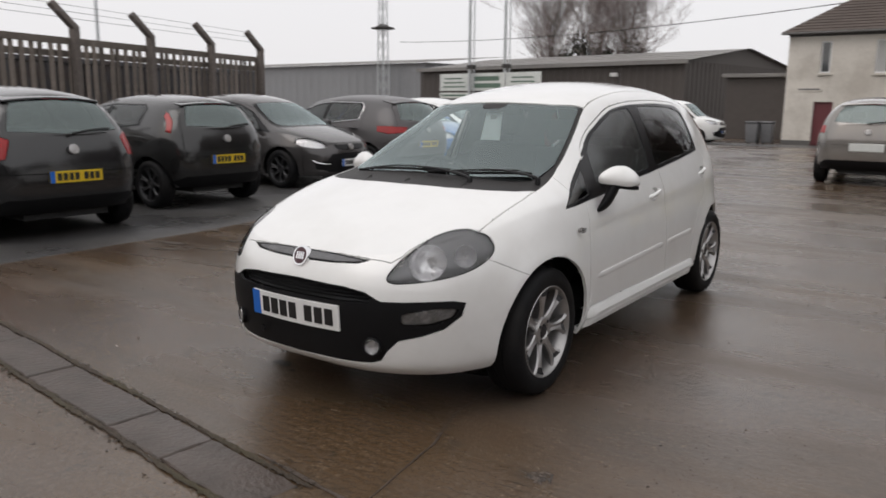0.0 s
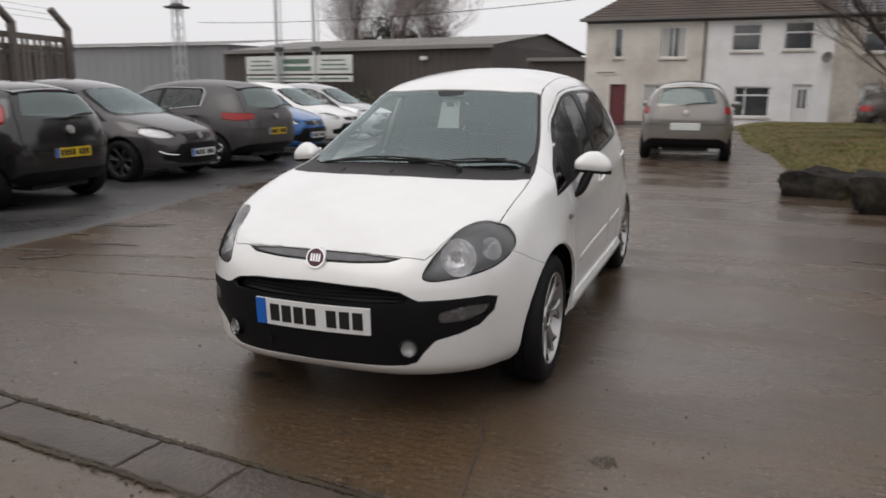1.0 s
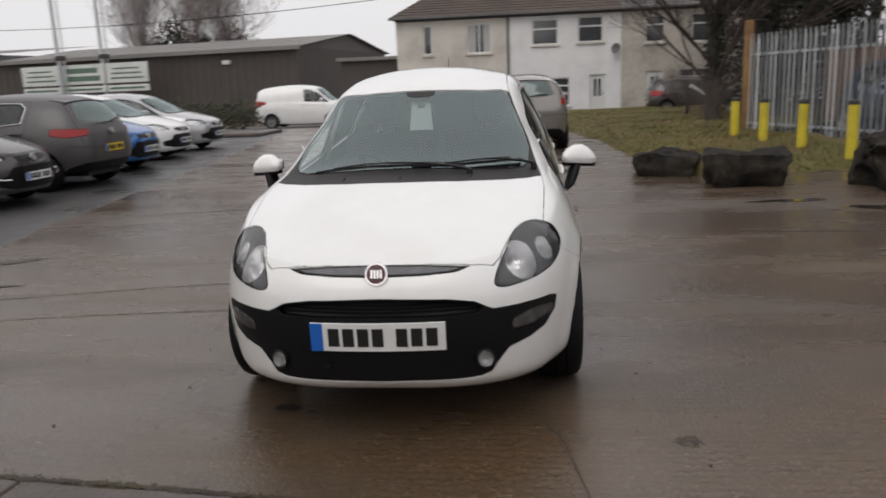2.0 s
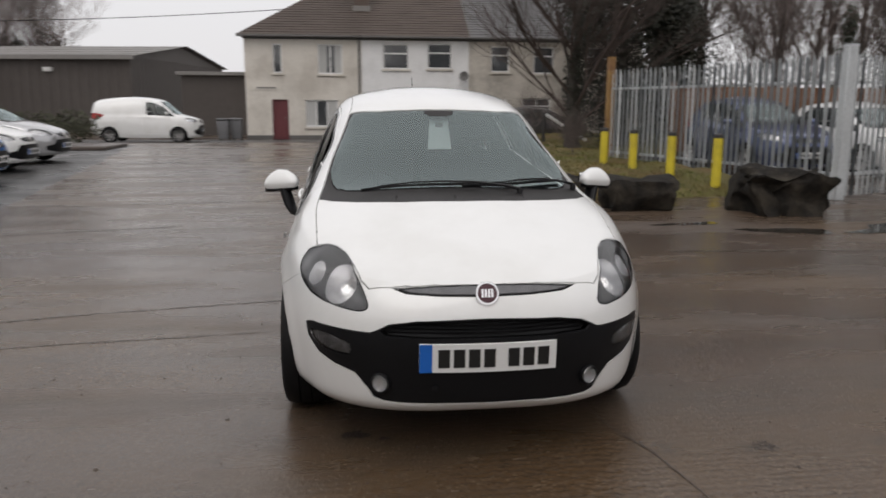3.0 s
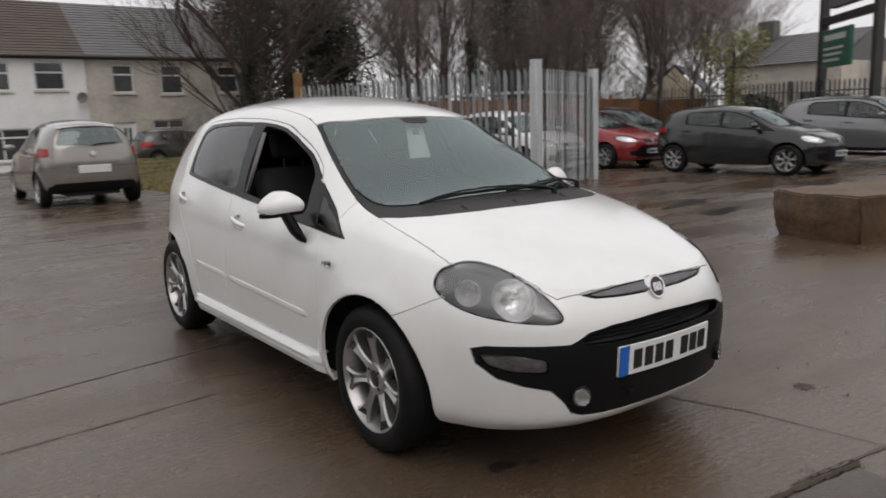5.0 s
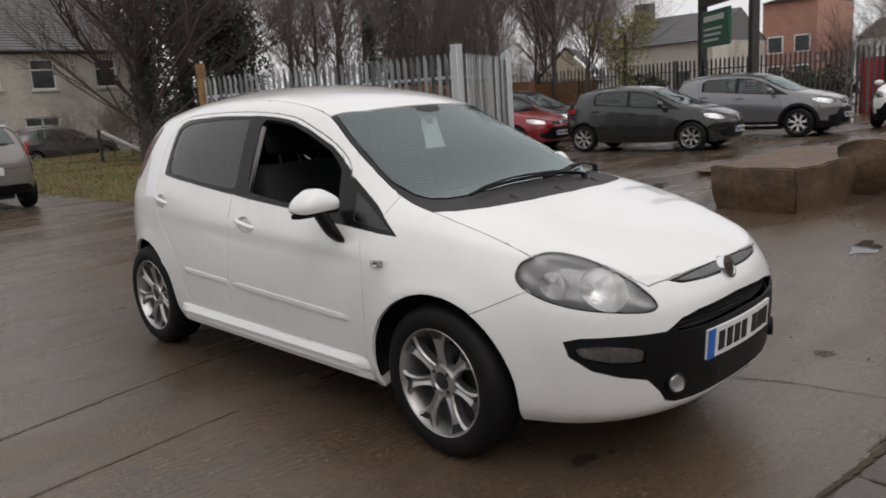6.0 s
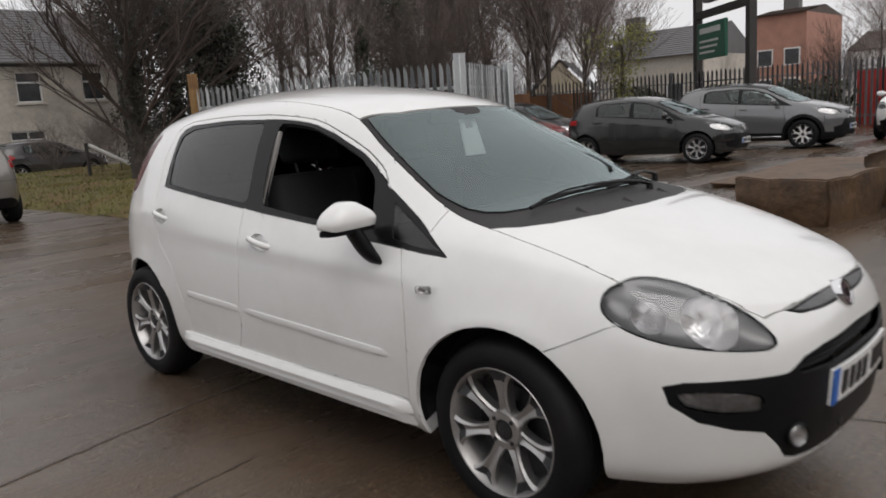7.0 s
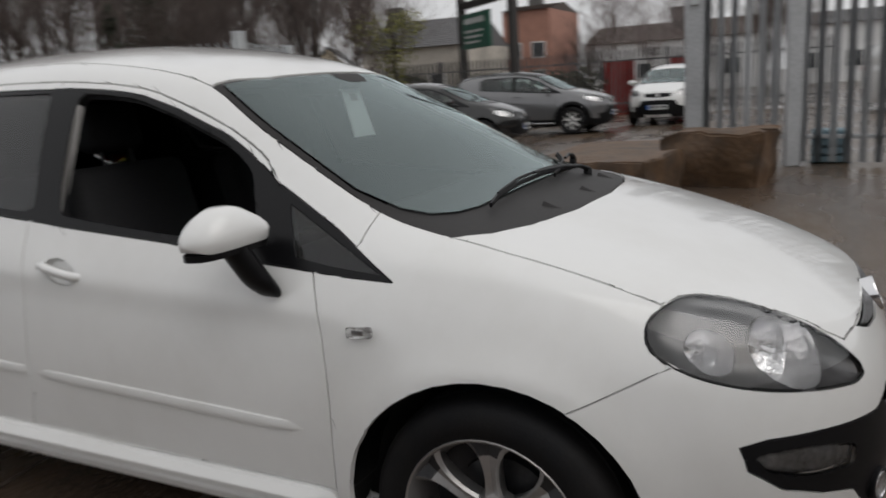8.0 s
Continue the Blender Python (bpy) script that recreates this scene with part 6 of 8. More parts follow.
    # underside and cabin lining
    bm = boxes(((-0.44, -0.62, 0.22), (0.44, -0.40, 0.50)), ((-0.74, 0.40, 0.20), (0.74, 2.10, 0.30)), ((-0.44, -0.5, 0.20), (0.44, 3.0, 0.34)), ((-0.62, 2.9, 0.3), (0.62, 3.02, 0.6)))
    part("underbody", bm, M_UNDER, car, smooth=False)
    lining = S.copy()
    l2 = lining.faces.layers.int["panel"]
    keep = {0, 3, 10, 11, 12, 13, 14, 15, 36, 37, 38, 39}
    bmesh.ops.delete(lining, geom=[f for f in lining.faces if f[l2] not in keep or f.calc_center_median().z < 0.3 or f.calc_center_median().y < 0.15], context="FACES")
    lining.normal_update()
    for v, q in [(v, v.normal.copy()) for v in lining.verts]:
        v.co -= q * 0.028
    part("cabin_lining", lining, M_INTERIOR, car, "dark cabin lining")
    S.free()
    return car


def hero_cabin(car):
    """Seats, dashboard, wheel and mirror inside."""
    def seat(x, y, back=0.62, wide=0.25):
        bm = bmesh.new()
        box(bm, (x - wide, y - 0.5, 0.42), (x + wide, y, 0.58), bevel=0.06, seg=3)
        s = part("seat", bm, M_INTERIOR, car, "dark cloth seat")
        bm = bmesh.new()
        box(bm, (-wide, -0.07, 0), (wide, 0.07, back), pose(x, y, 0.5, -16), bevel=0.06, seg=3)
        part("backrest", bm, M_INTERIOR, s)
        bm = bmesh.new()
        box(bm, (-0.12, -0.05, back + 0.05), (0.12, 0.05, back + 0.22), pose(x, y, 0.5, -16), bevel=0.04, seg=3)
        part("headrest", bm, M_INTERIOR, s)
        for dx in (-0.06, 0.06):
            bm = bmesh.new()
            m = pose(x, y, 0.5, -16)
            cyl(bm, m @ Vector((dx, 0, back - 0.01)), m @ Vector((dx, 0, back + 0.07)), 0.007, seg=8)
            part("headrest_post", bm, M_RIMDARK, s)
    for x in (-0.36, 0.36):
        seat(x, 1.36)
    for x in (-0.36, 0.36):
        seat(x, 2.2, 0.55, 0.33)
    bm = bmesh.new()
    prev = None
    for x in np.linspace(-0.66, 0.66, 15):
        ring = [bm.verts.new((x, y + 0.10 * (1 - (x / 0.66) ** 2) * 0 + dy, z)) for y, dy, z in ((0.16, 0, 0.90), (0.35, 0, 0.955), (0.58, 0, 0.94), (0.72, 0, 0.86), (0.70, 0, 0.55), (0.5, 0, 0.4))]
        if prev:
            for a in range(5):
                bm.faces.new((prev[a], prev[a + 1], ring[a + 1], ring[a]))
        prev = ring
    part("dashboard", bm, M_INTERIOR, car)
    bm = bmesh.new()
    m = pose(-0.36, 0.86, 0.86, -62)
    pts = [m @ Vector((0.185 * math.cos(a), 0.185 * math.sin(a), 0)) for a in np.linspace(0, 2 * math.pi, 29)]
    tube(bm, pts, 0.014, 8)
    for a in (0.1, math.pi - 0.1, -math.pi / 2):
        cyl(bm, m @ Vector((0, 0, 0)), m @ Vector((0.18 * math.cos(a), 0.18 * math.sin(a), 0)), 0.016, seg=8)
    cyl(bm, m @ Vector((0, 0, -0.03)), m @ Vector((0, 0, 0.03)), 0.06, seg=16)
    part("steering_wheel", bm, M_INTERIOR, car)
    bm = bmesh.new()
    box(bm, (-0.115, 0.91, 1.285), (0.115, 0.935, 1.345), bevel=0.015, seg=2)
    cyl(bm, (0, 0.92, 1.32), (0, 0.90, 1.36), 0.012, seg=8)
    box(bm, (-0.075, 0.815, 1.325), (0.075, 0.86, 1.345), bevel=0.006)
    rm = part("rear_view_mirror", bm, M_BLACK, car)
    bm = bmesh.new()
    box(bm, (-0.066, -0.002, -0.165), (0.066, 0.002, 0.0))
    for v in bm.verts:
        if v.co.z > -0.05:
            v.co.x *= 0.8
    bmesh.ops.transform(bm, matrix=pose(0, 0.80, 1.302, -16), verts=bm.verts[:])
    tag = part("price_tag", bm, M_PAPER, rm, "white card hanging from the mirror", smooth=False)
    part("tag_print", boxes(((-0.02, -0.0045, -0.04), (0.02, -0.0025, -0.016))), M_TRIMGREY, tag, m=pose(0, 0.80, 1.302, -16), smooth=False)
    # grey pillar trim by the open window
    bm = bmesh.new()
    box(bm, (-0.012, -0.02, 0), (0.012, 0.02, 0.40), pose(-0.735, 1.41, 0.93, 0, 22, 0), bevel=0.008)
    part("belt_webbing", bm, M_TRIMGREY, car)


def hero_nose(car):
    """Badge, plate, wipers, aerial, towing eye cover."""
    bm = bmesh.new()
    m = Matrix.Translation((0, -0.775, 0.692)) @ Vector((0, -0.93, 0.36)).to_track_quat("X", "Z").to_matrix().to_4x4()
    lathe(bm, [(-0.02, 0.046), (0.008, 0.046), (0.013, 0.043), (0.013, 0.037), (0.008, 0.035)], 36, m)
    badge = part("badge", bm, M_CHROME, car, "round chrome badge with a dark red centre")
    bm = bmesh.new()
    lathe(bm, [(0.009, 0.036), (0.010, 0.02), (0.0105, 0.001)], 30, m)
    part("enamel", bm, M_BADGERED, badge)
    for q in range(4):
        z = -0.018 + 0.012 * q
        bm = bmesh.new()
        box(bm, (0.010, z - 0.004, -0.016), (0.0135, z + 0.004, 0.016), m)
        part("bar", bm, M_CHROME, badge, smooth=False)
    plate(car, pose(0, -0.838, 0.463, 4), bend=0.22)
    part("plate_holder", boxes(((-0.19, -0.829, 0.41), (0.19, -0.80, 0.518)), bevel=0.006), M_BLACK, car)
    bm = bmesh.new()
    lathe(bm, [(0, 0.016), (0.005, 0.015), (0.006, 0.001)], 20, Matrix.Translation((-0.20, -0.832, 0.345)) @ Vector((-0.1, -1, 0)).to_track_quat("X", "Z").to_matrix().to_4x4())
    part("towing_eye_cover", bm, M_SATIN, car)

    def over(x, y, h=0.0):
        """A point h metres over the scuttle and the screen's foot."""
        return Vector((x, y, 0.965 + 0.24 * y - 0.10 * x * x + h))
    for blade, arm in (
            (((-0.45, 0.112), (-0.36, 0.128), (-0.2, 0.132), (0.0, 0.128), (0.16, 0.122), (0.28, 0.118)), ((0.31, 0.072), (0.24, 0.078), (0.08, 0.088), (-0.10, 0.118))),
            (((0.03, 0.098), (0.14, 0.118), (0.28, 0.148), (0.40, 0.195), (0.50, 0.238), (0.555, 0.262)), ((0.615, 0.215), (0.56, 0.200), (0.44, 0.178), (0.31, 0.150)))):
        bm = bmesh.new()
        pipe(bm, [over(x, y, 0.016) for x, y in blade], 0.005, 6, 1.5)
        w = part("wiper", bm, M_BLACK, car, "black wiper lying along the screen's foot")
        bm = bmesh.new()
        pipe(bm, [over(x, y, 0.030 if k in (1, 2, 3, 4) else 0.022) for k, (x, y) in enumerate(blade[1:-1])], 0.0045, 6)
        part("blade_bridge", bm, M_BLACK, w)
        bm = bmesh.new()
        pipe(bm, [over(x, y, h) for (x, y), h in zip(arm, (0.018, 0.030, 0.040, 0.036))], (0.012, 0.010, 0.008, 0.006), 8, 0.7)
        part("wiper_arm", bm, M_BLACK, w)
        bm = bmesh.new()
        lathe(bm, [(-0.02, 0.015), (0.016, 0.014), (0.021, 0.010), (0.022, 0.001)], 14, Matrix.Translation(over(*arm[0])) @ Matrix.Rotation(-math.pi / 2, 4, "Y"))
        part("wiper_pivot", bm, M_BLACK, w)
    # small fins on the scuttle
    for x, y in ((-0.29, -0.005), (-0.015, -0.03), (0.315, 0.006)):
        bm = bmesh.new()
        v = [bm.verts.new(p) for p in (over(x - 0.012, y + 0.036, -0.004), over(x + 0.012, y + 0.036, -0.004), over(x + 0.012, y - 0.036, -0.004), over(x - 0.012, y - 0.036, -0.004), over(x, y + 0.03, 0.012), over(x, y - 0.034, 0.001))]
        for q in ((0, 1, 4), (1, 2, 5, 4), (2, 3, 5), (3, 0, 4, 5), (0, 3, 2, 1)):
            bm.faces.new([v[k] for k in q])
        bmesh.ops.recalc_face_normals(bm, faces=bm.faces[:])
        part("scuttle_fin", bm, M_SCUTTLE, car, smooth=False)
    bm = bmesh.new()
    cyl(bm, (0, 2.55, 1.44), (0, 2.57, 1.475), 0.018, 0.01, seg=12)
    cyl(bm, (0, 2.57, 1.47), (0, 2.66, 1.60), 0.004, 0.002, seg=6)
    part("aerial", bm, M_BLACK, car)
    plate(car, pose(0, 3.2, 0.62, 0, 0, 180), True)


hero_car = hero()
hero_cabin(hero_car)
hero_nose(hero_car)


# ---- the other parked cars, on the same lines drawn out to their own sizes ----
def paint(name, color, metal=0.0, rough=0.16, coat=0.6):
    return mat(name, color, rough, metal, 0.04, 3, coat=coat)


SRC_Y = (-0.83, 0.0, 0.10, 0.90, 2.51, 2.85, 3.17)
SRC_Z = (0.0, 0.22, 0.715, 0.95, 1.50)
WHEEL = [mesh_of(nm, bm, m) for nm, bm, m in zip(("tyre", "rim", "spokes", "brake_disc", "hub_cap"), alloy_wheel(22), (M_RUBBER, M_RIM, (M_RIM, M_RIMDARK), M_RIMDARK, M_RIMDARK))]
BASE_SHELL = shell(16, 22, 16, 15, 7, 9, 0.012, rear=(6.0, 3.6))
WHEEL_DARK = [mesh_of(nm, bm, m) for nm, bm, m in zip(("tyre", "rim", "spokes", "brake_disc", "hub_cap"), alloy_wheel(22), (M_RUBBER, M_RIMDARK, (M_RIMDARK, M_RIMDARK), M_UNDER, M_RIMDARK))]

WHEEL_TWO = [mesh_of(nm, bm, m) for nm, bm, m in zip(("tyre", "rim", "spokes", "brake_disc", "hub_cap"), alloy_wheel(22), (M_RUBBER, M_RIMDARK, (M_UPVC, M_RIMDARK), M_UNDER, M_RIMDARK))]


def parked_car(name, label, m, body, front=-0.82, cowl=0.1, header=0.9, roof_end=2.85, tail=3.17, wb=2.51, nose=0.72, belt=0.95, roof=1.49, half=0.85, up=0.0, doors=5, wheel=1.0, van=False, lamp_red=True, cladding=False, chrome_line=False, glassy=None, rear_plate=True, tail_poly=None, tail_depth=0.5, dark_wheels=False, two_tone=False, fog_blade=False, wheels=None):
    dst_y = (front, 0.0, cowl, header, wb, roof_end, tail)
    dst_z = (0.0, 0.21, nose, belt, roof)

    def wy(y):
        return float(np.interp(y, SRC_Y, dst_y))

    def wz(z):
        return float(np.interp(z, SRC_Z, dst_z))

    def warp(x, y, z):
        zz = wz(z)
        k = half / 0.838 * (1 + up * max(0, (zz - belt) / (roof - belt)))
        return Vector((x * k, wy(y) + (0 if y < SRC_Y[-1] else y - SRC_Y[-1]), zz if z <= 1.5 else roof + (z - 1.5)))
    kx = half / 0.838
    car = thing(name, label, "van" if van else "car", m)
    S, lay = shell_mesh(BASE_SHELL, warp)
    S.normal_update()
    sd = lambda poly: [(wy(a), wz(b)) for a, b in poly]
    tp = lambda halfp: mirror_poly([(a * kx, wy(b)) for a, b in halfp])
    fr = lambda halfp: [(a * kx, wz(b)) for a, b in halfp]
    side_of = lambda s, lim=0.35: (lambda f: f.calc_center_median().x * s > lim)
    up_face = lambda f: f.normal.z > 0.12 and f.calc_center_median().z > 0.6
    cut(S, lay, 5, tp([(0, -0.02), (0.46, 0.03), (0.64, 0.16), (0.62, 0.40), (0.557, 0.704), (0.497, 0.95), (0.3, 0.868), (0, 0.835)]), TOP, up_face)
    cut(S, lay, 4, tp([(0, 0.07), (0.44, 0.125), (0.58, 0.25), (0.575, 0.42), (0.512, 0.71), (0.46, 0.90), (0.3, 0.848), (0, 0.815)]), TOP, up_face)
    group = [(0.25, 0.87), (0.69, 0.90), (1.39, 0.962), (2.277, 1.052), (2.30, 1.28), (2.2, 1.35), (1.45, 1.358), (1.17, 1.322), (0.83, 1.197), (0.614, 1.068)]
    pane_f = [(0.50, 0.91), (0.93, 0.945), (1.39, 0.985), (1.41, 1.335), (1.17, 1.305), (0.83, 1.175)]
    pane_r = [(1.47, 0.992), (2.22, 1.065), (2.25, 1.28), (2.15, 1.333), (1.50, 1.342)]
    door_f = [(0.44, 0.86), (0.385, 0.6), (0.395, 0.335), (1.52, 0.325), (1.49, 0.6), (1.492, 1.39), (1.2, 1.36), (0.82, 1.235), (0.62, 1.08)]
    door_r = [(1.492, 1.39), (1.49, 0.6), (1.52, 0.325), (2.0, 0.315), (2.03, 0.46), (2.13, 0.66), (2.33, 0.92), (2.37, 1.2), (2.34, 1.37)]
    head = fr([(0.44, 0.66), (0.50, 0.755), (0.60, 0.80), (0.70, 0.785), (0.735, 0.72), (0.70, 0.665), (0.58, 0.64)])
    taill = fr(tail_poly or [(0.50, 0.98), (0.74, 1.0), (0.80, 0.90), (0.78, 0.76), (0.60, 0.78)])
    for k, s in ((0, -1), (1, 1)):
        for cy in (0.0, wb):
            cut(S, lay, 9, arc(cy, 0.31 * wheel, 0.352 * wheel, 22), SIDE, side_of(s, 0.4))
        cut(S, lay, 10 + k, sd(door_f), SIDE, side_of(s), only=(0,))
        if doors == 5:
            cut(S, lay, 12 + k, sd(door_r), SIDE, side_of(s), only=(0,))
        if van:
            group_v = [(0.25, 0.87), (0.69, 0.90), (1.35, 0.94), (1.38, 1.34), (1.17, 1.322), (0.83, 1.197), (0.614, 1.068)]
            cut(S, lay, 14 + k, sd(group_v), SIDE, side_of(s), only=(0, 10 + k))
        else:
            cut(S, lay, 14 + k, sd(group), SIDE, side_of(s), only=(0, 10 + k, 12 + k))
            cut(S, lay, 20 + k, sd(pane_r), SIDE, side_of(s), only=(14 + k,))
        cut(S, lay, 18 + k, sd(pane_f), SIDE, side_of(s), only=(14 + k,))
        cut(S, lay, 22 + k, [(s * a, b) for a, b in head], FRONT, lambda f: f.calc_center_median().y < -0.22 and f.calc_center_median().x * s > 0.2)
        cut(S, lay, 28 + k, [(s * a, b) for a, b in taill], FRONT, lambda f: f.calc_center_median().y > tail - tail_depth and f.calc_center_median().x * s > 0.2)
    cut(S, lay, 6, mirror_poly(fr([(0, 0.56), (0.40, 0.55), (0.48, 0.45), (0.62, 0.42), (0.60, 0.33), (0.40, 0.28), (0, 0.27)])), FRONT, lambda f: f.calc_center_median().y < -0.4)
    cut(S, lay, 7, mirror_poly(fr([(0, 0.70), (0.34, 0.69), (0.30, 0.625), (0, 0.61)])), FRONT, lambda f: f.calc_center_median().y < -0.45)
    if not van:
        cut(S, lay, 30, mirror_poly(fr([(0, 1.36), (0.40, 1.34), (0.46, 1.25), (0.53, 1.06), (0, 1.03)])), FRONT, lambda f: f.calc_center_median().y > tail - 0.7 and f.normal.y > 0.15)
    cut(S, lay, 31, mirror_poly(fr([(0, 0.42), (0.60, 0.42), (0.72, 0.36), (0.72, 0.1), (0, 0.1)])), FRONT, lambda f: f.calc_center_median().y > tail - 0.45)
    cut(S, lay, 1, tp([(0, -0.742), (0.30, -0.735), (0.44, -0.69), (0.50, -0.56), (0.60, -0.38), (0.655, -0.145), (0.645, 0.13), (0.46, 0.03), (0, -0.02)]), TOP, up_face, only=(0,))
    if not van:
        cut(S, lay, 34, mirror_poly(fr([(0, 1.40), (0.42, 1.38), (0.52, 1.27), (0.60, 1.05), (0.63, 0.80), (0.60, 0.66), (0, 0.65)])), FRONT, lambda f: f.calc_center_median().y > tail - 0.75 and f.normal.y > 0.1, only=(0,))
    cut(S, lay, 35, mirror_poly(fr([(0, 0.65), (0.60, 0.66), (0.95, 0.665), (0.95, 0.1), (0, 0.1)])), FRONT, lambda f: f.calc_center_median().y > wb + 0.37 * wheel, only=(0,))
    cut(S, lay, 36, mirror_poly(fr([(0, 0.70), (0.46, 0.69), (0.72, 0.665), (0.95, 0.66), (0.95, 0.1), (0, 0.1)])), FRONT, lambda f: f.calc_center_median().y < -0.40 * wheel, only=(0,))
    if cladding:
        for s in (-1, 1):
            cut(S, lay, 32, [(front, 0.1), (front, 0.36), (tail, 0.40), (tail, 0.1)], SIDE, lambda f: f.calc_center_median().x * s > 0.3, only=(0, 10, 11, 12, 13, 31, 35, 36))
            for cy in (0.0, wb):
                cut(S, lay, 32, arc(cy, 0.31 * wheel, 0.415 * wheel, 22), SIDE, side_of(s, 0.4), only=(0, 10, 11, 12, 13, 35, 36))
    if two_tone:
        cut(S, lay, 33, tp([(0, 0.835), (0.3, 0.868), (0.497, 0.95), (0.50, 1.7), (0.50, 2.3), (0.46, 2.8), (0, 2.86)]), TOP, lambda f: f.normal.z > 0.3 and f.calc_center_median().z > belt + 0.25, only=(0, 10, 11, 12, 13, 14, 15))
    bmesh.ops.delete(S, geom=[f for f in S.faces if f[lay] == 9], context="FACES")
    gl = glassy or M_GLASS
    part("body_shell", take(S, lay, 0, 0.004, 0.008), body, car)
    part("bonnet", take(S, lay, 1, 0.005, 0.012), body, car)
    if not van:
        part("tailgate", take(S, lay, 34, 0.005, 0.012), body, car)
    part("rear_bumper", take(S, lay, 35, 0.004, 0.010), body, car)
    part("front_bumper", take(S, lay, 36, 0.004, 0.010), body, car)
    if two_tone:
        part("roof", take(S, lay, 33, lift=0.002), M_SATIN, car, "gloss black roof")
    part("windscreen_surround", take(S, lay, 5), M_SATIN, car)
    part("windscreen", take(S, lay, 4, lift=0.002), M_SCREEN, car)
    part("lower_grille", take(S, lay, 6, lift=-0.004), M_BLACK, car)
    part("grille", take(S, lay, 7, lift=-0.004), M_SATIN, car)
    if not van:
        part("rear_window", take(S, lay, 30), M_REARGLASS, car)
    part("rear_bumper_trim", take(S, lay, 31), M_BLACK, car)
    if cladding:
        part("lower_cladding", take(S, lay, 32, lift=0.004), M_BLACK, car, "black plastic lower cladding")
    for k, s in ((0, -1), (1, 1)):
        fd = part("front_door", take(S, lay, 10 + k, 0.004, 0.009), body, car)
        part("window_trim", take(S, lay, 14 + k), M_SATIN, fd)
        part("door_glass", take(S, lay, 18 + k, lift=-0.004), gl, fd)
        own = fd
        if doors == 5:
            own = part("rear_door", take(S, lay, 12 + k, 0.004, 0.009), body, car)
        if not van:
            part("rear_side_glass", take(S, lay, 20 + k, lift=-0.004), gl, own)
        hl = part("headlight", take(S, lay, 22 + k), M_CLEAR, car)
        part("lamp_bowl", take(S, lay, 22 + k, lift=-0.03), M_FOG, hl)
        part("tail_light", take(S, lay, 28 + k, 0.006, 0.008, lift=0.006), M_RED, car, "red tail lamp")
        for owner, y, z in ((fd, 1.33, 0.83), (own, 2.2, 0.9)) if doors == 5 else ((fd, 1.33, 0.83),):
            bm = bmesh.new()
            hx = half * 0.968
            box(bm, (s * hx, wy(y) - 0.09, wz(z) - 0.014), (s * (hx + 0.03), wy(y) + 0.09, wz(z) + 0.014), bevel=0.008)
            part("door_handle", bm, body, owner)
        bm = bmesh.new()
        bmesh.ops.create_uvsphere(bm, u_segments=14, v_segments=8, radius=1, matrix=Matrix.Translation((s * (half + 0.06), wy(0.62), wz(1.0))) @ Matrix.Diagonal((0.115, 0.06, 0.07, 1)))
        part("door_mirror", bm, body, car)
        for cy in (0.0, wb):
            add_wheel(car, pose(s * (half - 0.115), cy, 0.3065 * wheel, 25 + 40 * k, 0, 0 if s > 0 else 180) @ Matrix.Diagonal((1, wheel, wheel, 1)), wheels or (WHEEL_DARK if dark_wheels else WHEEL), None)
            bm = bmesh.new()
            n = 16
            arcs = [[bm.verts.new((s * x, cy + 0.357 * wheel * math.cos(a), 0.31 * wheel + 0.357 * wheel * math.sin(a))) for a in np.linspace(-0.1, math.pi + 0.1, n)] for x in (half * 0.52, half * 0.82)]
            for a in range(n - 1):
                bm.faces.new((arcs[0][a], arcs[0][a + 1], arcs[1][a + 1], arcs[1][a]))
            part("arch_liner", bm, M_UNDER, car)
        if chrome_line:
            bm = bmesh.new()
            rim = S.copy()
            rl = rim.faces.layers.int["panel"]
            bmesh.ops.delete(rim, geom=[f for f in rim.faces if f[rl] not in (14 + k, 18 + k, 20 + k)], context="FACES")
            rim.normal_update()
            for e in rim.edges:
                if e.is_boundary and e.calc_length() > 0.002:
                    cyl(bm, *(v.co + v.normal * 0.004 for v in e.verts), 0.011, seg=5)
            rim.free()
            part("chrome_strip", bm, M_CHROME, car, "bright chrome window surround")
        if cladding:
            bm = bmesh.new()
            box(bm, (s * (half * 0.985), 0.45, 0.27), (s * (half * 0.985 + 0.02), wb - 0.45, 0.305), bevel=0.006)
            part("sill_strip", bm, M_CHROME, car, "bright sill strip")
        if fog_blade:
            bm = bmesh.new()
            pipe(bm, [(s * x, front + y, z) for x, y, z in ((0.70, 0.20, 0.46), (0.66, 0.13, 0.425), (0.56, 0.065, 0.405), (0.47, 0.045, 0.40))], (0.014, 0.012, 0.010, 0.007), 6)
            part("fog_blade", bm, M_CHROME, car, "chrome blade under the fog lamp")
    part("underbody", boxes(((-half * 0.86, 0.42, 0.2), (half * 0.86, wb - 0.42, 0.36)), ((-half * 0.5, front + 0.25, 0.2), (half * 0.5, tail - 0.2, 0.4))), M_UNDER, car, smooth=False)
    plate(car, pose(0, front - 0.018, wz(0.42)))
    if rear_plate:
        plate(car, pose(0, tail + 0.03, wz(0.62), 0, 0, 180), True)
    else:
        part("plate_recess", boxes(((-0.27, tail, wz(0.56)), (0.27, tail + 0.035, wz(0.68))), bevel=0.008), M_SIGNWHITE, car)
    bm = bmesh.new()
    lathe(bm, [(-0.02, 0.05), (0.010, 0.05), (0.013, 0.042), (0.006, 0.036), (0.009, 0.001)], 18, Matrix.Translation((0, front + 0.03, wz(0.655))) @ Vector((0, -1, 0.2)).to_track_quat("X", "Z").to_matrix().to_4x4())
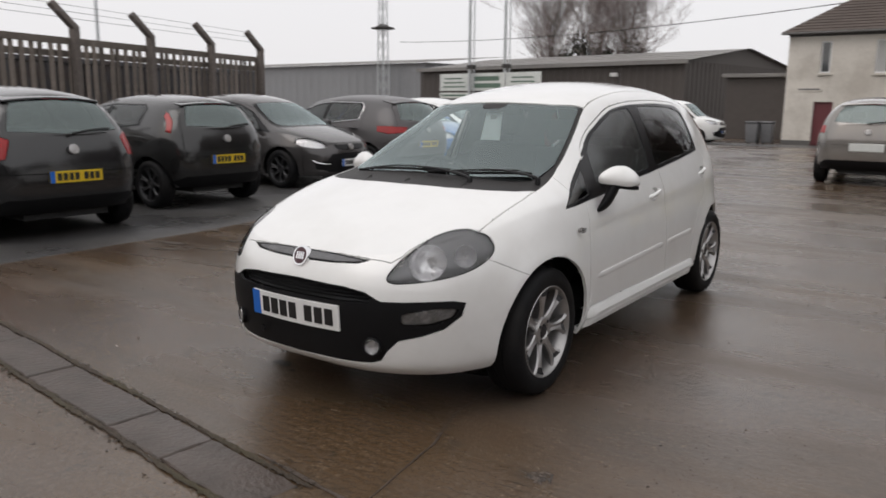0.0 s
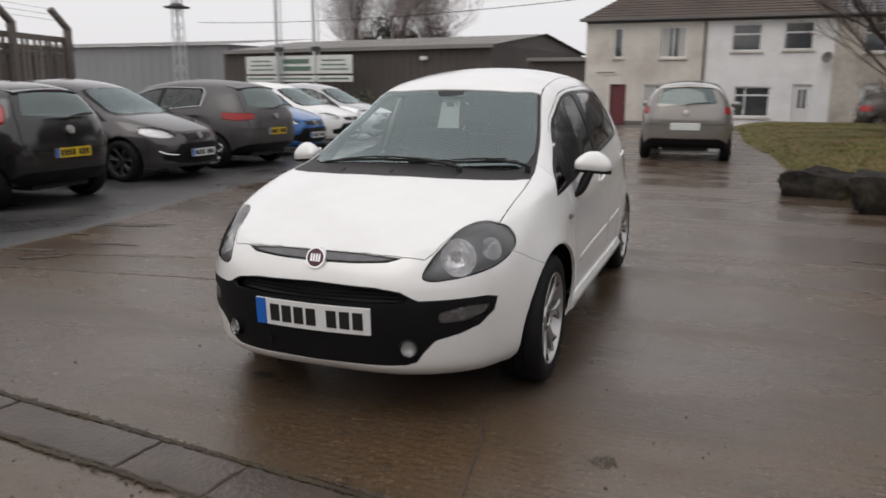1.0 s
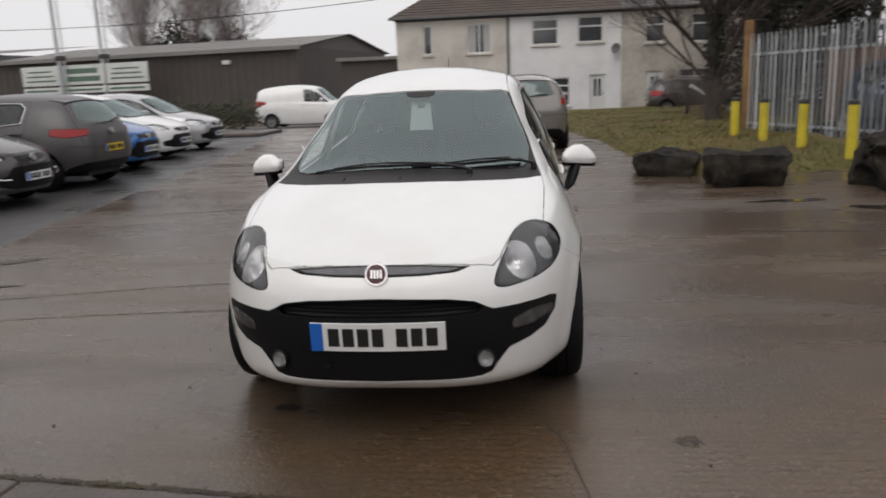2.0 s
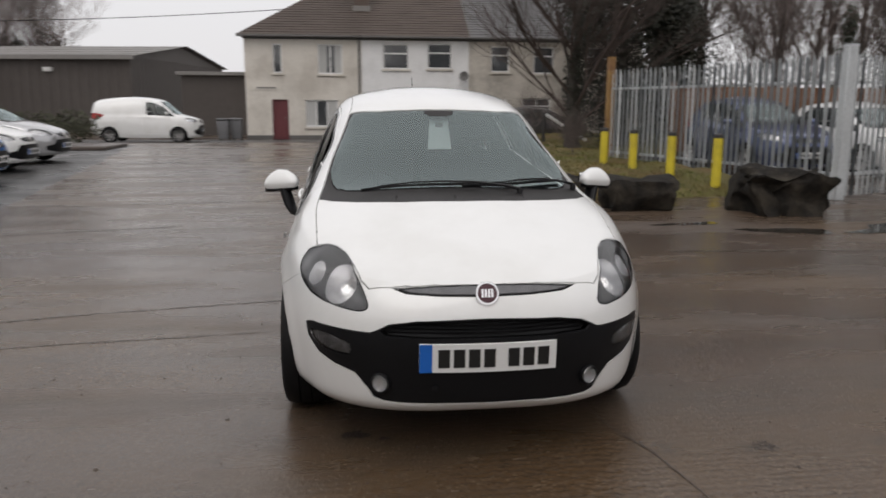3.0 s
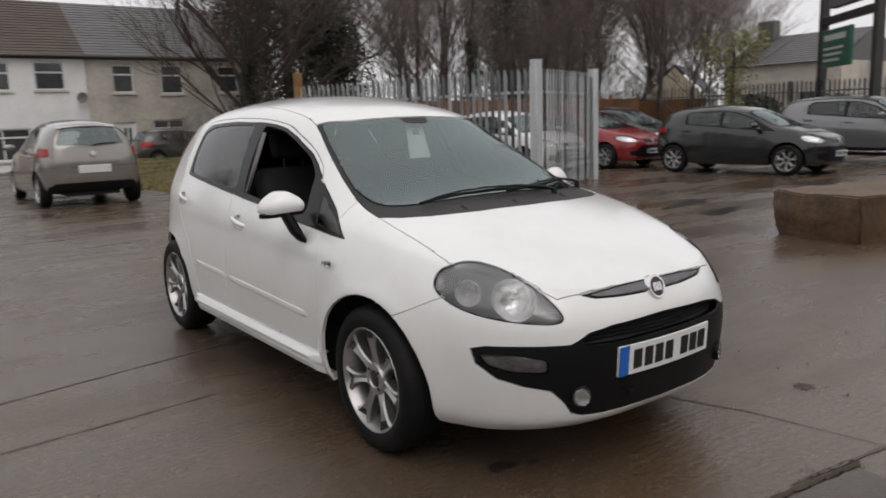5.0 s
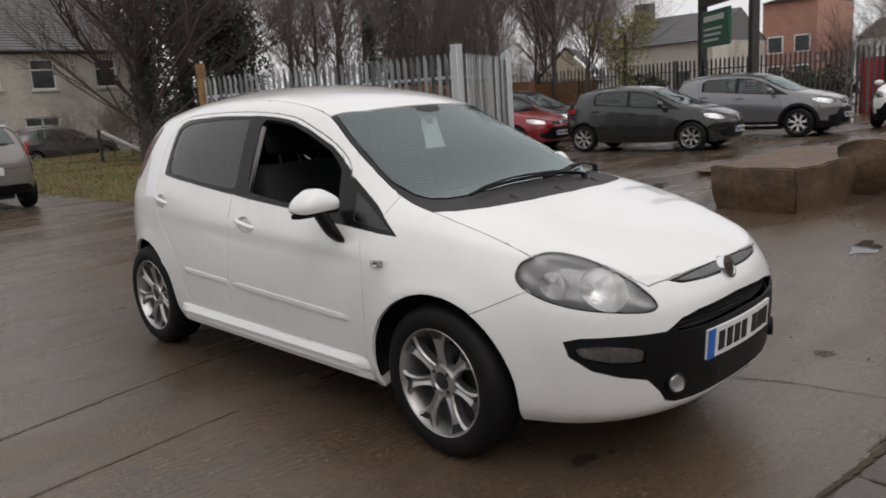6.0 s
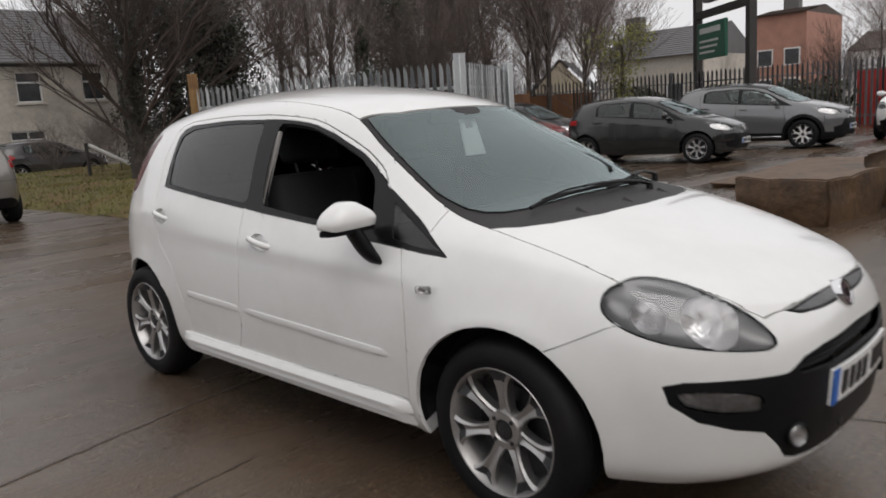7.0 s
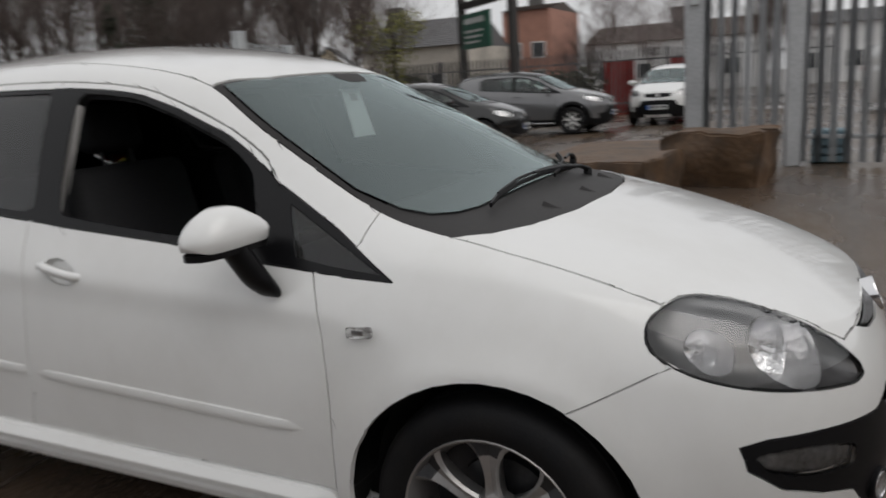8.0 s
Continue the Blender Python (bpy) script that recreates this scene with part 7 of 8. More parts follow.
    part("badge", bm, M_RIM, car)
    bm = bmesh.new()
    lathe(bm, [(-0.02, 0.05), (0.010, 0.05), (0.013, 0.042), (0.006, 0.036), (0.009, 0.001)], 18, Matrix.Translation((0, tail + 0.015, wz(0.88))) @ Vector((0, 1, 0.2)).to_track_quat("X", "Z").to_matrix().to_4x4())
    part("badge", bm, M_RIM, car)
    # cabin
    part("dashboard", boxes(((-half * 0.82, 0.2, 0.3), (half * 0.82, 0.75, belt - 0.08)), bevel=0.05), M_INTERIOR, car)
    part("parcel_shelf", boxes(((-half * 0.8, wb - 0.1, 0.4), (half * 0.8, tail - 0.35, belt - 0.05)), bevel=0.05), M_INTERIOR, car)
    for x in (-0.36, 0.36):
        bm = bmesh.new()
        box(bm, (x - 0.24, 1.25, 0.4), (x + 0.24, 1.42, belt + 0.1), bevel=0.05)
        box(bm, (x - 0.12, 1.3, belt + 0.13), (x + 0.12, 1.4, belt + 0.29), bevel=0.03)
        part("seat", bm, M_INTERIOR, car)
    if not van:
        bm = bmesh.new()
        box(bm, (-0.6, wb - 0.45, 0.4), (0.6, wb - 0.25, belt + 0.08), bevel=0.05)
        part("rear_seat", bm, M_INTERIOR, car)
        # roof spoiler with its brake lamp
        bm = bmesh.new()
        prev = None
        for x in np.linspace(-0.47, 0.47, 11):
            sag, back = 0.035 * (x / 0.47) ** 2, 0.05 * (x / 0.47) ** 2
            ring = [bm.verts.new((x * kx, y - back, z - sag)) for y, z in ((roof_end - 0.22, wz(1.432)), (roof_end + 0.045, wz(1.385)), (roof_end + 0.05, wz(1.372)), (roof_end - 0.02, wz(1.352)), (roof_end - 0.22, wz(1.39)))]
            if prev:
                for a in range(5):
                    bm.faces.new((prev[a], prev[(a + 1) % 5], ring[(a + 1) % 5], ring[a]))
            else:
                bm.faces.new(ring)
            prev = ring
        bm.faces.new(prev[::-1])
        bmesh.ops.recalc_face_normals(bm, faces=bm.faces[:])
        sp = part("roof_spoiler", bm, body, car)
        part("brake_lamp", boxes(((-0.13, roof_end + 0.02, wz(1.362)), (0.13, roof_end + 0.049, wz(1.372))), bevel=0.003), M_REDDARK, sp)
        # rear wiper
        bm = bmesh.new()
        tube(bm, [(0, tail + 0.01, wz(1.03)), (-0.2, tail - 0.03, wz(1.06)), (-0.42, tail - 0.06, wz(1.07))], 0.012, 5)
        part("rear_wiper", bm, M_BLACK, car)
    S.free()
    return car


C_BLACK, C_BLACK2 = paint("black_car_paint", (0.015, 0.015, 0.016)), paint("black_hatch_paint", (0.015, 0.015, 0.015))
C_GREY, C_GREY2 = paint("dark_grey_paint", (0.070, 0.066, 0.066), 0.4), paint("graphite_paint", (0.085, 0.080, 0.082), 0.3, 0.38, 0.25)
C_BLUE, C_SILVER = paint("bright_blue_paint", (0.03, 0.13, 0.36), 0.3), paint("silver_paint", (0.48, 0.48, 0.49), 0.5)
C_BEIGE, C_RED = paint("silver_beige_paint", (0.265, 0.248, 0.232), 0.45), paint("deep_red_paint", (0.24, 0.018, 0.022), 0.2)
C_NAVY, C_MID = paint("slate_blue_paint", (0.065, 0.085, 0.17), 0.4), paint("mid_grey_paint", (0.19, 0.19, 0.195), 0.45)
ROW = pose(0, 0, 0.008)
parked_car("hatchback_car", "black three-door hatchback parked with its tail to the yard", ROW @ pose(-8.02, 0.95, 0, 0, 0, -91), C_BLACK, doors=3, dark_wheels=True, tail_poly=[(0.54, 0.98), (0.66, 1.04), (0.79, 1.0), (0.86, 0.86), (0.78, 0.77), (0.60, 0.80)])
parked_car("hatchback_car", "small black older hatchback with tall red tail lamps", ROW @ pose(-8.72, 3.35, 0, 0, 0, -89), C_BLACK2, roof=1.44, tail=3.05, roof_end=2.76, wb=2.49, half=0.82, doors=3, dark_wheels=True, tail_poly=[(0.572, 1.36), (0.598, 1.35), (0.655, 1.16), (0.72, 0.98), (0.70, 0.955), (0.632, 1.12)], tail_depth=0.42)
parked_car("hatchback_car", "dark grey hatchback parked nose to the yard", ROW @ pose(-6.75, 6.1, 0, 0, 0, 90), C_GREY, doors=3, dark_wheels=True, fog_blade=True)
parked_car("hatchback_car", "graphite grey five-door hatchback with a chrome window line", ROW @ pose(-9.4, 8.35, 0, 0, 0, -92), C_GREY2, tail=3.40, roof_end=3.02, wb=2.685, half=0.90, roof=1.50, chrome_line=True, tail_poly=[(0.48, 0.93), (0.76, 0.95), (0.80, 0.86), (0.74, 0.81), (0.52, 0.84)])
parked_car("hatchback_car", "bright blue hatchback parked nose to the yard", ROW @ pose(-7.35, 10.6, 0, 0, 0, 88), C_BLUE, tail=3.3, half=0.88)
parked_car("hatchback_car", "white hatchback parked nose to the yard", ROW @ pose(-7.75, 13.0, 0, 0, 0, 90), M_WHITE, half=0.87, roof=1.5)
parked_car("hatchback_car", "silver hatchback at the end of the parking row", ROW @ pose(-7.95, 15.5, 0, 0, 0, 90), C_SILVER, tail=3.3, half=0.88)
parked_car("hatchback_car", "silver-beige five-door hatchback standing on the yard road", pose(0.64, 15.1, 0, 0, 0, 181), C_BEIGE, tail=3.22, wb=2.59, roof=1.54, half=0.87, belt=1.0, nose=0.78, up=0.06, roof_end=2.95, rear_plate=False, tail_poly=[(0.66, 0.99), (0.80, 1.0), (0.83, 0.90), (0.80, 0.84), (0.66, 0.86)])
parked_car("panel_van", "white small panel van parked before the warehouse", pose(-7.35, 29.4, ground_z(0, 29.4), 0, 0, 90), M_WHITE, front=-0.82, cowl=0.0, header=0.62, roof_end=3.25, tail=3.42, wb=2.66, nose=0.92, belt=1.12, roof=1.82, half=0.90, up=0.16, van=True, doors=3)
parked_car("hatchback_car", "old black five-door hatchback with wheel trims", pose(12.8, 5.62, 0, 0, 0, 6), C_BLACK2, tail_poly=[(0.64, 0.97), (0.74, 0.98), (0.77, 0.86), (0.67, 0.86)], front=-0.72, tail=3.05, wb=2.47, roof_end=2.75, roof=1.42, half=0.82)
parked_car("crossover_car", "grey compact crossover with black cladding and two-tone wheels", pose(16.55, 4.8, 0, 0, 0, 2), C_MID, two_tone=True, tail=3.28, wb=2.61, roof_end=3.0, roof=1.57, belt=1.06, nose=0.85, half=0.89, wheel=1.09, cladding=True, wheels=WHEEL_TWO)
parked_car("crossover_car", "white compact crossover facing the yard by the road fence", pose(18.9, 3.22, 0, 0, 0, -90), M_WHITE, tail=3.28, wb=2.61, roof_end=3.0, roof=1.57, belt=1.06, nose=0.85, half=0.89, wheel=1.09, cladding=True)
parked_car("hatchback_car", "deep red hatchback behind the black hatchback", pose(12.6, 10.05, 0, 0, 0, 3), C_RED, half=0.86)
parked_car("hatchback_car", "white hatchback parked behind the palisade fence", pose(10.5, 10.6, 0, 0, 0, 0), M_WHITE, half=0.87)
parked_car("hatchback_car", "slate blue car parked behind the palisade fence", pose(8.25, 11.0, 0, 0, 0, 0), C_NAVY, roof=1.58, belt=1.0, nose=0.8, half=0.88)
parked_car("hatchback_car", "dark hatchback parked behind the red car", pose(15.4, 11.2, 0, 0, 0, 4), C_BLACK, half=0.86)
parked_car("hatchback_car", "white car parked beyond the grey crossover", pose(20.6, 6.4, 0, 0, 0, 4), M_WHITE, half=0.87)
parked_car("hatchback_car", "dark grey car parked on the road by the houses", pose(9.0, 29.3, ground_z(0, 29.3), 0, 0, 90), C_GREY, half=0.87)
parked_car("panel_van", "white panel van parked behind the gate", pose(20.0, -3.0, 0, 0, 0, -80), M_WHITE, cowl=0.0, header=0.62, roof_end=3.4, tail=3.6, wb=2.8, nose=0.95, belt=1.15, roof=1.95, half=0.95, up=0.16, van=True, doors=3)


# ---- fences ----
def pale_mesh(h, material, w=0.065, name="pale"):
    """A rolled palisade pale with a split spear top."""
    bm = bmesh.new()
    prof = [(-0.5, 0.0), (-0.28, 0.012), (-0.12, 0.0), (0.0, 0.008), (0.12, 0.0), (0.28, 0.012), (0.5, 0.0)]
    tops = [h - 0.10, h - 0.02, h + 0.02, h - 0.06, h + 0.02, h - 0.02, h - 0.10]
    a = [bm.verts.new((x * w, -y * 1.6, 0.05)) for x, y in prof]
    b = [bm.verts.new((x * w * (1.0 if k in (0, 6) else 1), -y * 1.6, t)) for k, ((x, y), t) in enumerate(zip(prof, tops))]
    for k in range(6):
        bm.faces.new((a[k], a[k + 1], b[k + 1], b[k]))
    r = bmesh.ops.solidify(bm, geom=bm.faces[:], thickness=0.004)
    return mesh_of(name, bm, material, smooth=False)


def palisade(label, pts, h=2.15, posts=None, spacing=0.138, material=None, post_material=None, w=0.075, post_w=0.1):
    material, post_material = material or M_GALV, post_material or M_GALV
    th = thing("palisade_fence", label, "fence")
    me = pale_mesh(h, material, w)
    pm = {}
    for (p, q) in zip(pts[:-1], pts[1:]):
        p, q = Vector(p), Vector(q)
        d = (q - p).normalized()
        ang = math.degrees(math.atan2(d.y, d.x))
        L = (q - p).length
        n = int(L / spacing)
        for k in range(n):
            c = p + d * (k + 0.5) * L / n
            ob = new("pale", me)
            ob.parent = th
            ob.matrix_basis = pose(c.x, c.y, ground_z(c.x, c.y), 0, 0, ang)
        for z in (0.35, h - 0.42):
            part("rail", boxes(((0, 0.004, z), (L, 0.045, z + 0.05)), bevel=0.006), material, th, m=pose(p.x, p.y, 0, 0, 0, ang))
        k = max(1, round(L / 2.75))
        for i in range(k):
            c = p + d * L * i / k
            if i or p == Vector(pts[0]):
                part("post", boxes(((-post_w / 2, 0.05, 0), (post_w / 2, 0.05 + post_w * 0.55, h + 0.02)), bevel=0.008), post_material, th, m=pose(c.x, c.y, 0, 0, 0, ang))
    return th


P_ORANGE, P_CORNER, P_RIGHT = (5.2, 12.9), (6.74, 7.02), (9.42, 8.2)
palisade("galvanised steel palisade fence beside the grass bank", [P_ORANGE, (5.9, 10.6), P_CORNER], 2.13)
palisade("galvanised steel palisade fence panel at the compound corner", [P_CORNER, P_RIGHT], 2.13)
for (x, y), mm, hh, lab in ((P_ORANGE, M_RUSTPOST, 2.4, "rusty ochre steel post at the fence end"), (P_CORNER, M_GALV, 2.25, "thick galvanised corner post"), (P_RIGHT, M_GALV, 2.2, "galvanised end post of the palisade")):
    t = thing("fence_post", lab, "post")
    part("shaft", boxes(((x - 0.075, y - 0.075, 0), (x + 0.075, y + 0.075, hh)), bevel=0.01), mm, t)
    part("cap", boxes(((x - 0.08, y - 0.08, hh), (x + 0.08, y + 0.08, hh + 0.015)), bevel=0.004), mm, t)

palisade("dull steel palisade boundary fence along the road", [(22.0, 27.5), (24.3, 15.5), (25.2, 7.0), (26.2, -1.0)], 2.25, material=M_GALVDARK, post_material=M_GALVDARK, spacing=0.16, w=0.075)
# open gates at the compound's road side
palisade("galvanised palisade gate leaf standing open", [(9.35, 0.95), (8.9, -0.5), (8.2, -3.6)], 2.75, spacing=0.17, w=0.09, post_w=0.16, material=M_GALVGATE, post_material=M_GALVGATE)
for x, y, w in ((9.4, 1.05, 0.26), (8.85, -0.28, 0.2)):
    t = thing("gate_post", "thick galvanised gate post", "post")
    part("shaft", boxes(((-w / 2, -w / 2, 0), (w / 2, w / 2, 3.0)), bevel=0.015), M_GALVGATE, t, m=pose(x, y, 0, 0, 0, 10))
    part("hinge", boxes(((-w / 2 - 0.05, -0.05, 2.2), (-w / 2, 0.05, 2.3)), bevel=0.008), M_GALV, t, m=pose(x, y, 0, 0, 0, 10))


def timber_fence():
    """The tall slatted fence behind the parked cars, with cranked concrete posts."""
    a, d = Vector((-9.9, 0.6)), Vector((-0.25, 0.968)).normalized()
    ang = math.degrees(math.atan2(d.y, d.x))
    th = thing("slatted_fence", "weathered slatted fence between concrete posts with cranked tops", "fence")
    L, h = 9.4, 2.40
    rnd = random.Random(2)
    me = mesh_of("slat", boxes(((-0.047, -0.012, 0.02), (0.047, 0.012, h)), bevel=0.004), M_FENCEWOOD, smooth=False)
    start = -8.0
    n = int((L - start) / 0.19)
    for k in range(n):
        s = start + (L - start) * (k + 0.5) / n
        c = a + d * s
        ob = new("slat", me)
        ob.parent = th
        ob.matrix_basis = pose(c.x + rnd.uniform(-0.01, 0.01), c.y, rnd.uniform(-0.03, 0.02), rnd.uniform(-0.5, 0.5), rnd.uniform(-0.8, 0.8), ang)
    for z in (0.5, 2.15):
        part("rail", boxes(((start, 0.014, z - 0.05), (L, 0.07, z + 0.06)), bevel=0.01), M_FENCEWOOD, th, m=pose(a.x, a.y, 0, 0, 0, ang))
    part("top_board", boxes(((start, -0.03, h - 0.09), (L, -0.013, h + 0.03)), bevel=0.006), M_FENCEWOOD, th, m=pose(a.x, a.y, 0, 0, 0, ang))
    for k in range(-4, 6):
        s = 0.1 + 1.86 * k
        c = a + d * s
        bm = bmesh.new()
        m = pose(c.x, c.y, 0, 0, 0, ang)
        box(bm, (-0.062, -0.17, 0), (0.062, -0.03, 2.62), m, bevel=0.015)
        box(bm, (-0.055, -0.06, -0.05), (0.055, 0.06, 0.55), m @ pose(0, -0.115, 2.59, -18, -38, 0), bevel=0.015)
        part("concrete_post", bm, M_CONCPOST, th, "cranked concrete post")
    for q in range(3):
        bm = bmesh.new()
        o = 0.12 + 0.13 * q
        pts = []
        for k in range(-4, 6):
            c = a + d * (0.1 + 1.86 * k - 0.62 * o * 1.5) + Vector((-d.y, d.x)) * (-0.1)
            pts.append((c.x, c.y, 2.65 + 0.72 * o * 1.15))
        tube(bm, pts, 0.004, 4)
        part("barbed_wire", bm, M_GALVDARK, th)

    for k in range(3):
        c = thing("storage_container", "blue-grey steel storage container behind the slatted fence", "container", m=pose(a.x + d.x * (5.9 * k - 4.0) - 1.1, a.y + d.y * (5.9 * k - 4.0), 0, 0, 0, ang))
        bm = bmesh.new()
        profiled_wall(bm, (-2.9, 0), (2.9, 0), 0.1, 2.05, 0.28, 0.036)
        part("side_wall", bm, M_CONTAINER, c, smooth=False)
        part("body", boxes(((-2.9, 0.01, 0.1), (2.9, 2.3, 2.05)), bevel=0.02), M_CONTAINER, c, smooth=False)
        for z in (0.0, 2.06):
            part("frame_rail", boxes(((-2.95, -0.05, z), (2.95, 2.35, z + 0.095)), bevel=0.01), M_CONTAINER, c, smooth=False)


timber_fence()

# bollards
for k, (x, y) in enumerate(((4.53, 11.2), (4.70, 10.06), (4.97, 9.0), (5.33, 8.05))):
    t = thing("bollard", "yellow painted steel bollard with a dark cap", "bollard", group="bollards by the fence")
    z = max(bank_z(x, y), 0) - 0.05
    bm = bmesh.new()
    cyl(bm, (x, y, z), (x, y, 0.90), 0.075, seg=20)
    part("tube", bm, M_YELLOW, t)
    bm = bmesh.new()
    lathe(bm, [(0, 0.078), (0.05, 0.078), (0.07, 0.06), (0.078, 0.001)], 20, Matrix.Translation((x, y, 0.875)) @ Matrix.Rotation(-math.pi / 2, 4, "Y"))
    part("cap", bm, M_STEELPOST, t)


# ---- blocks and rubble ----
def boulder(name, label, lo, hi, rot, seed, material, rough=0.12, cuts=5):
    bm = bmesh.new()
    lo, hi = Vector(lo), Vector(hi)
    bmesh.ops.create_cube(bm, size=1)
    bmesh.ops.subdivide_edges(bm, edges=bm.edges[:], cuts=cuts, use_grid_fill=True)
    bmesh.ops.bevel(bm, geom=[e for e in bm.edges if e.calc_face_angle(0) > 1], offset=0.03, segments=2, affect="EDGES")
    size, mid = hi - lo, (lo + hi) / 2
    for v in bm.verts:
        p = Vector((v.co.x * size.x, v.co.y * size.y, (v.co.z + 0.5) * size.z))
        q = p * 1.0 + Vector((seed * 7.1, seed * 3.3, 0))
        n1 = noise.noise_vector(q * 2.2) * rough + noise.noise_vector(q * 7.0) * rough * 0.35
        n1.z *= 0.7 if p.z > 0.05 else 0.1
        p.x *= 0.90 + 0.10 * min(1, max(p.z, 0) / 0.22)
        p.y *= 0.90 + 0.10 * min(1, max(p.z, 0) / 0.22)
        v.co = p + n1 * min(size.x, size.y, size.z) * 1.6
    ob = part(name, bm, material, m=pose(mid.x, mid.y, lo.z, 0, 0, rot), sharp=55)
    return tagged(ob, label, "block" if "block" in name else "rubble")


boulder("concrete_block", "large rough brown concrete block on the wet yard", (5.25, 0.80, -0.02), (6.55, 1.82, 0.47), -8, 1, M_CONCRETE_BLOCK, 0.07, 9)
boulder("concrete_block", "large tilted brown stone block by the gate", (6.75, -0.12, -0.02), (7.85, 1.0, 0.60), -6, 2, M_CONCRETE_BLOCK, 0.10, 9)
boulder("rubble_block", "dark broken concrete lump beside the grass bank", (2.2, 7.35, -0.03), (3.05, 7.95, 0.31), -10, 3, M_ROCK, 0.26, 9)
boulder("rubble_block", "dark undercut concrete lump beside the grass bank", (2.95, 6.1, -0.03), (3.85, 6.75, 0.40), -8, 4, M_ROCK, 0.26, 9)
boulder("rubble_block", "heap of black broken tarmac before the fence", (4.62, 5.45, -0.03), (5.62, 6.25, 0.52), -12, 5, M_ROCK, 0.30, 9)
sl = boulder("concrete_block", "low flat concrete slab lying behind the blocks", (8.0, 1.2, -0.02), (12.8, 3.6, 0.07), 0, 6, M_CONCRETE_BLOCK, 0.03)
# crate behind the gate
cr = thing("crate", "blue-grey slatted plastic crate behind the gate", "crate")
for k in range(4):
    part("slat", boxes(((9.05, -0.98, 0.02 + 0.11 * k), (9.1, -0.5, 0.10 + 0.11 * k)), bevel=0.008), M_CRATE, cr)
for k in range(3):
    part("upright", boxes(((9.1, -0.98 + 0.22 * k, 0), (9.14, -0.94 + 0.22 * k, 0.46)), bevel=0.006), M_CRATE, cr)
part("back", boxes(((9.14, -0.98, 0), (9.5, -0.5, 0.44)), bevel=0.01), M_CRATE, cr)
# small timber rail on the bank
rl = thing("broken_rail", "broken white timber rail on a dark post", "rail")
bm = bmesh.new()
cyl(bm, (5.35, 19.2, 0.2), (5.35, 19.2, 1.15), 0.05, seg=8)
part("post", bm, M_STEELPOST, rl)
bm = bmesh.new()
cyl(bm, (5.4, 19.15, 1.1), (6.5, 18.6, 0.35), 0.045, seg=8)
part("rail", bm, M_UPVC, rl)
# red gate sheets on the road boundary
for k in range(2):
    g = thing("red_hoarding", "bright red sheet standing behind the road fence", "hoarding")
    part("sheet", boxes(((26.9, 5.75 - 2.4 * k, 0), (27.0, 6.85 - 2.4 * k, 1.9)), bevel=0.01), M_REDGATE, g)
    part("leg", boxes(((27.0, 6.3 - 2.4 * k, 0), (27.1, 6.45 - 2.4 * k, 1.85))), M_STEELPOST, g, smooth=False)
# kerb island and bins by the warehouse
kb = part("kerb", boxes(((-12, 20.2, 0), (-7.7, 22.6, 0.12)), bevel=0.03), M_SLABS)
tagged(kb, "low concrete kerb island at the end of the parking row", "kerb", kind="structure")
for k, x in enumerate((-6.3, -5.75)):
    b = thing("wheelie_bin", "dark grey wheelie bin by the house end", "bin", m=pose(x, 33.2 + 0.3 * k, ground_z(x, 33.4)))
    bm = bmesh.new()
    box(bm, (-0.26, -0.3, 0.08), (0.26, 0.3, 0.95), bevel=0.03)
    for v in bm.verts:
        if v.co.z < 0.5:
            v.co.x *= 0.85; v.co.y *= 0.85
    part("body", bm, M_GALVDARK, b)
    part("lid", boxes(((-0.28, -0.34, 0.95), (0.28, 0.32, 1.04)), bevel=0.03), M_GALVDARK, b)
    for sx in (-0.2, 0.2):
        bm = bmesh.new()
        cyl(bm, (sx - 0.03, 0.26, 0.1), (sx + 0.03, 0.26, 0.1), 0.1, seg=14)
        part("wheel", bm, M_RUBBER, b)
# overhead wire
bm = bmesh.new()
pts = [(-40 + 36.5 * t, 50 - 12 * t, 6.6 - 0.4 * t - 1.6 * 4 * t * (1 - t) * 0.3) for t in np.linspace(0, 1, 16)]
tube(bm, pts, 0.02, 4)
tagged(part("overhead_wire", bm, M_STEELPOST), "thin sagging overhead wire to the end house", "wire", kind="structure")


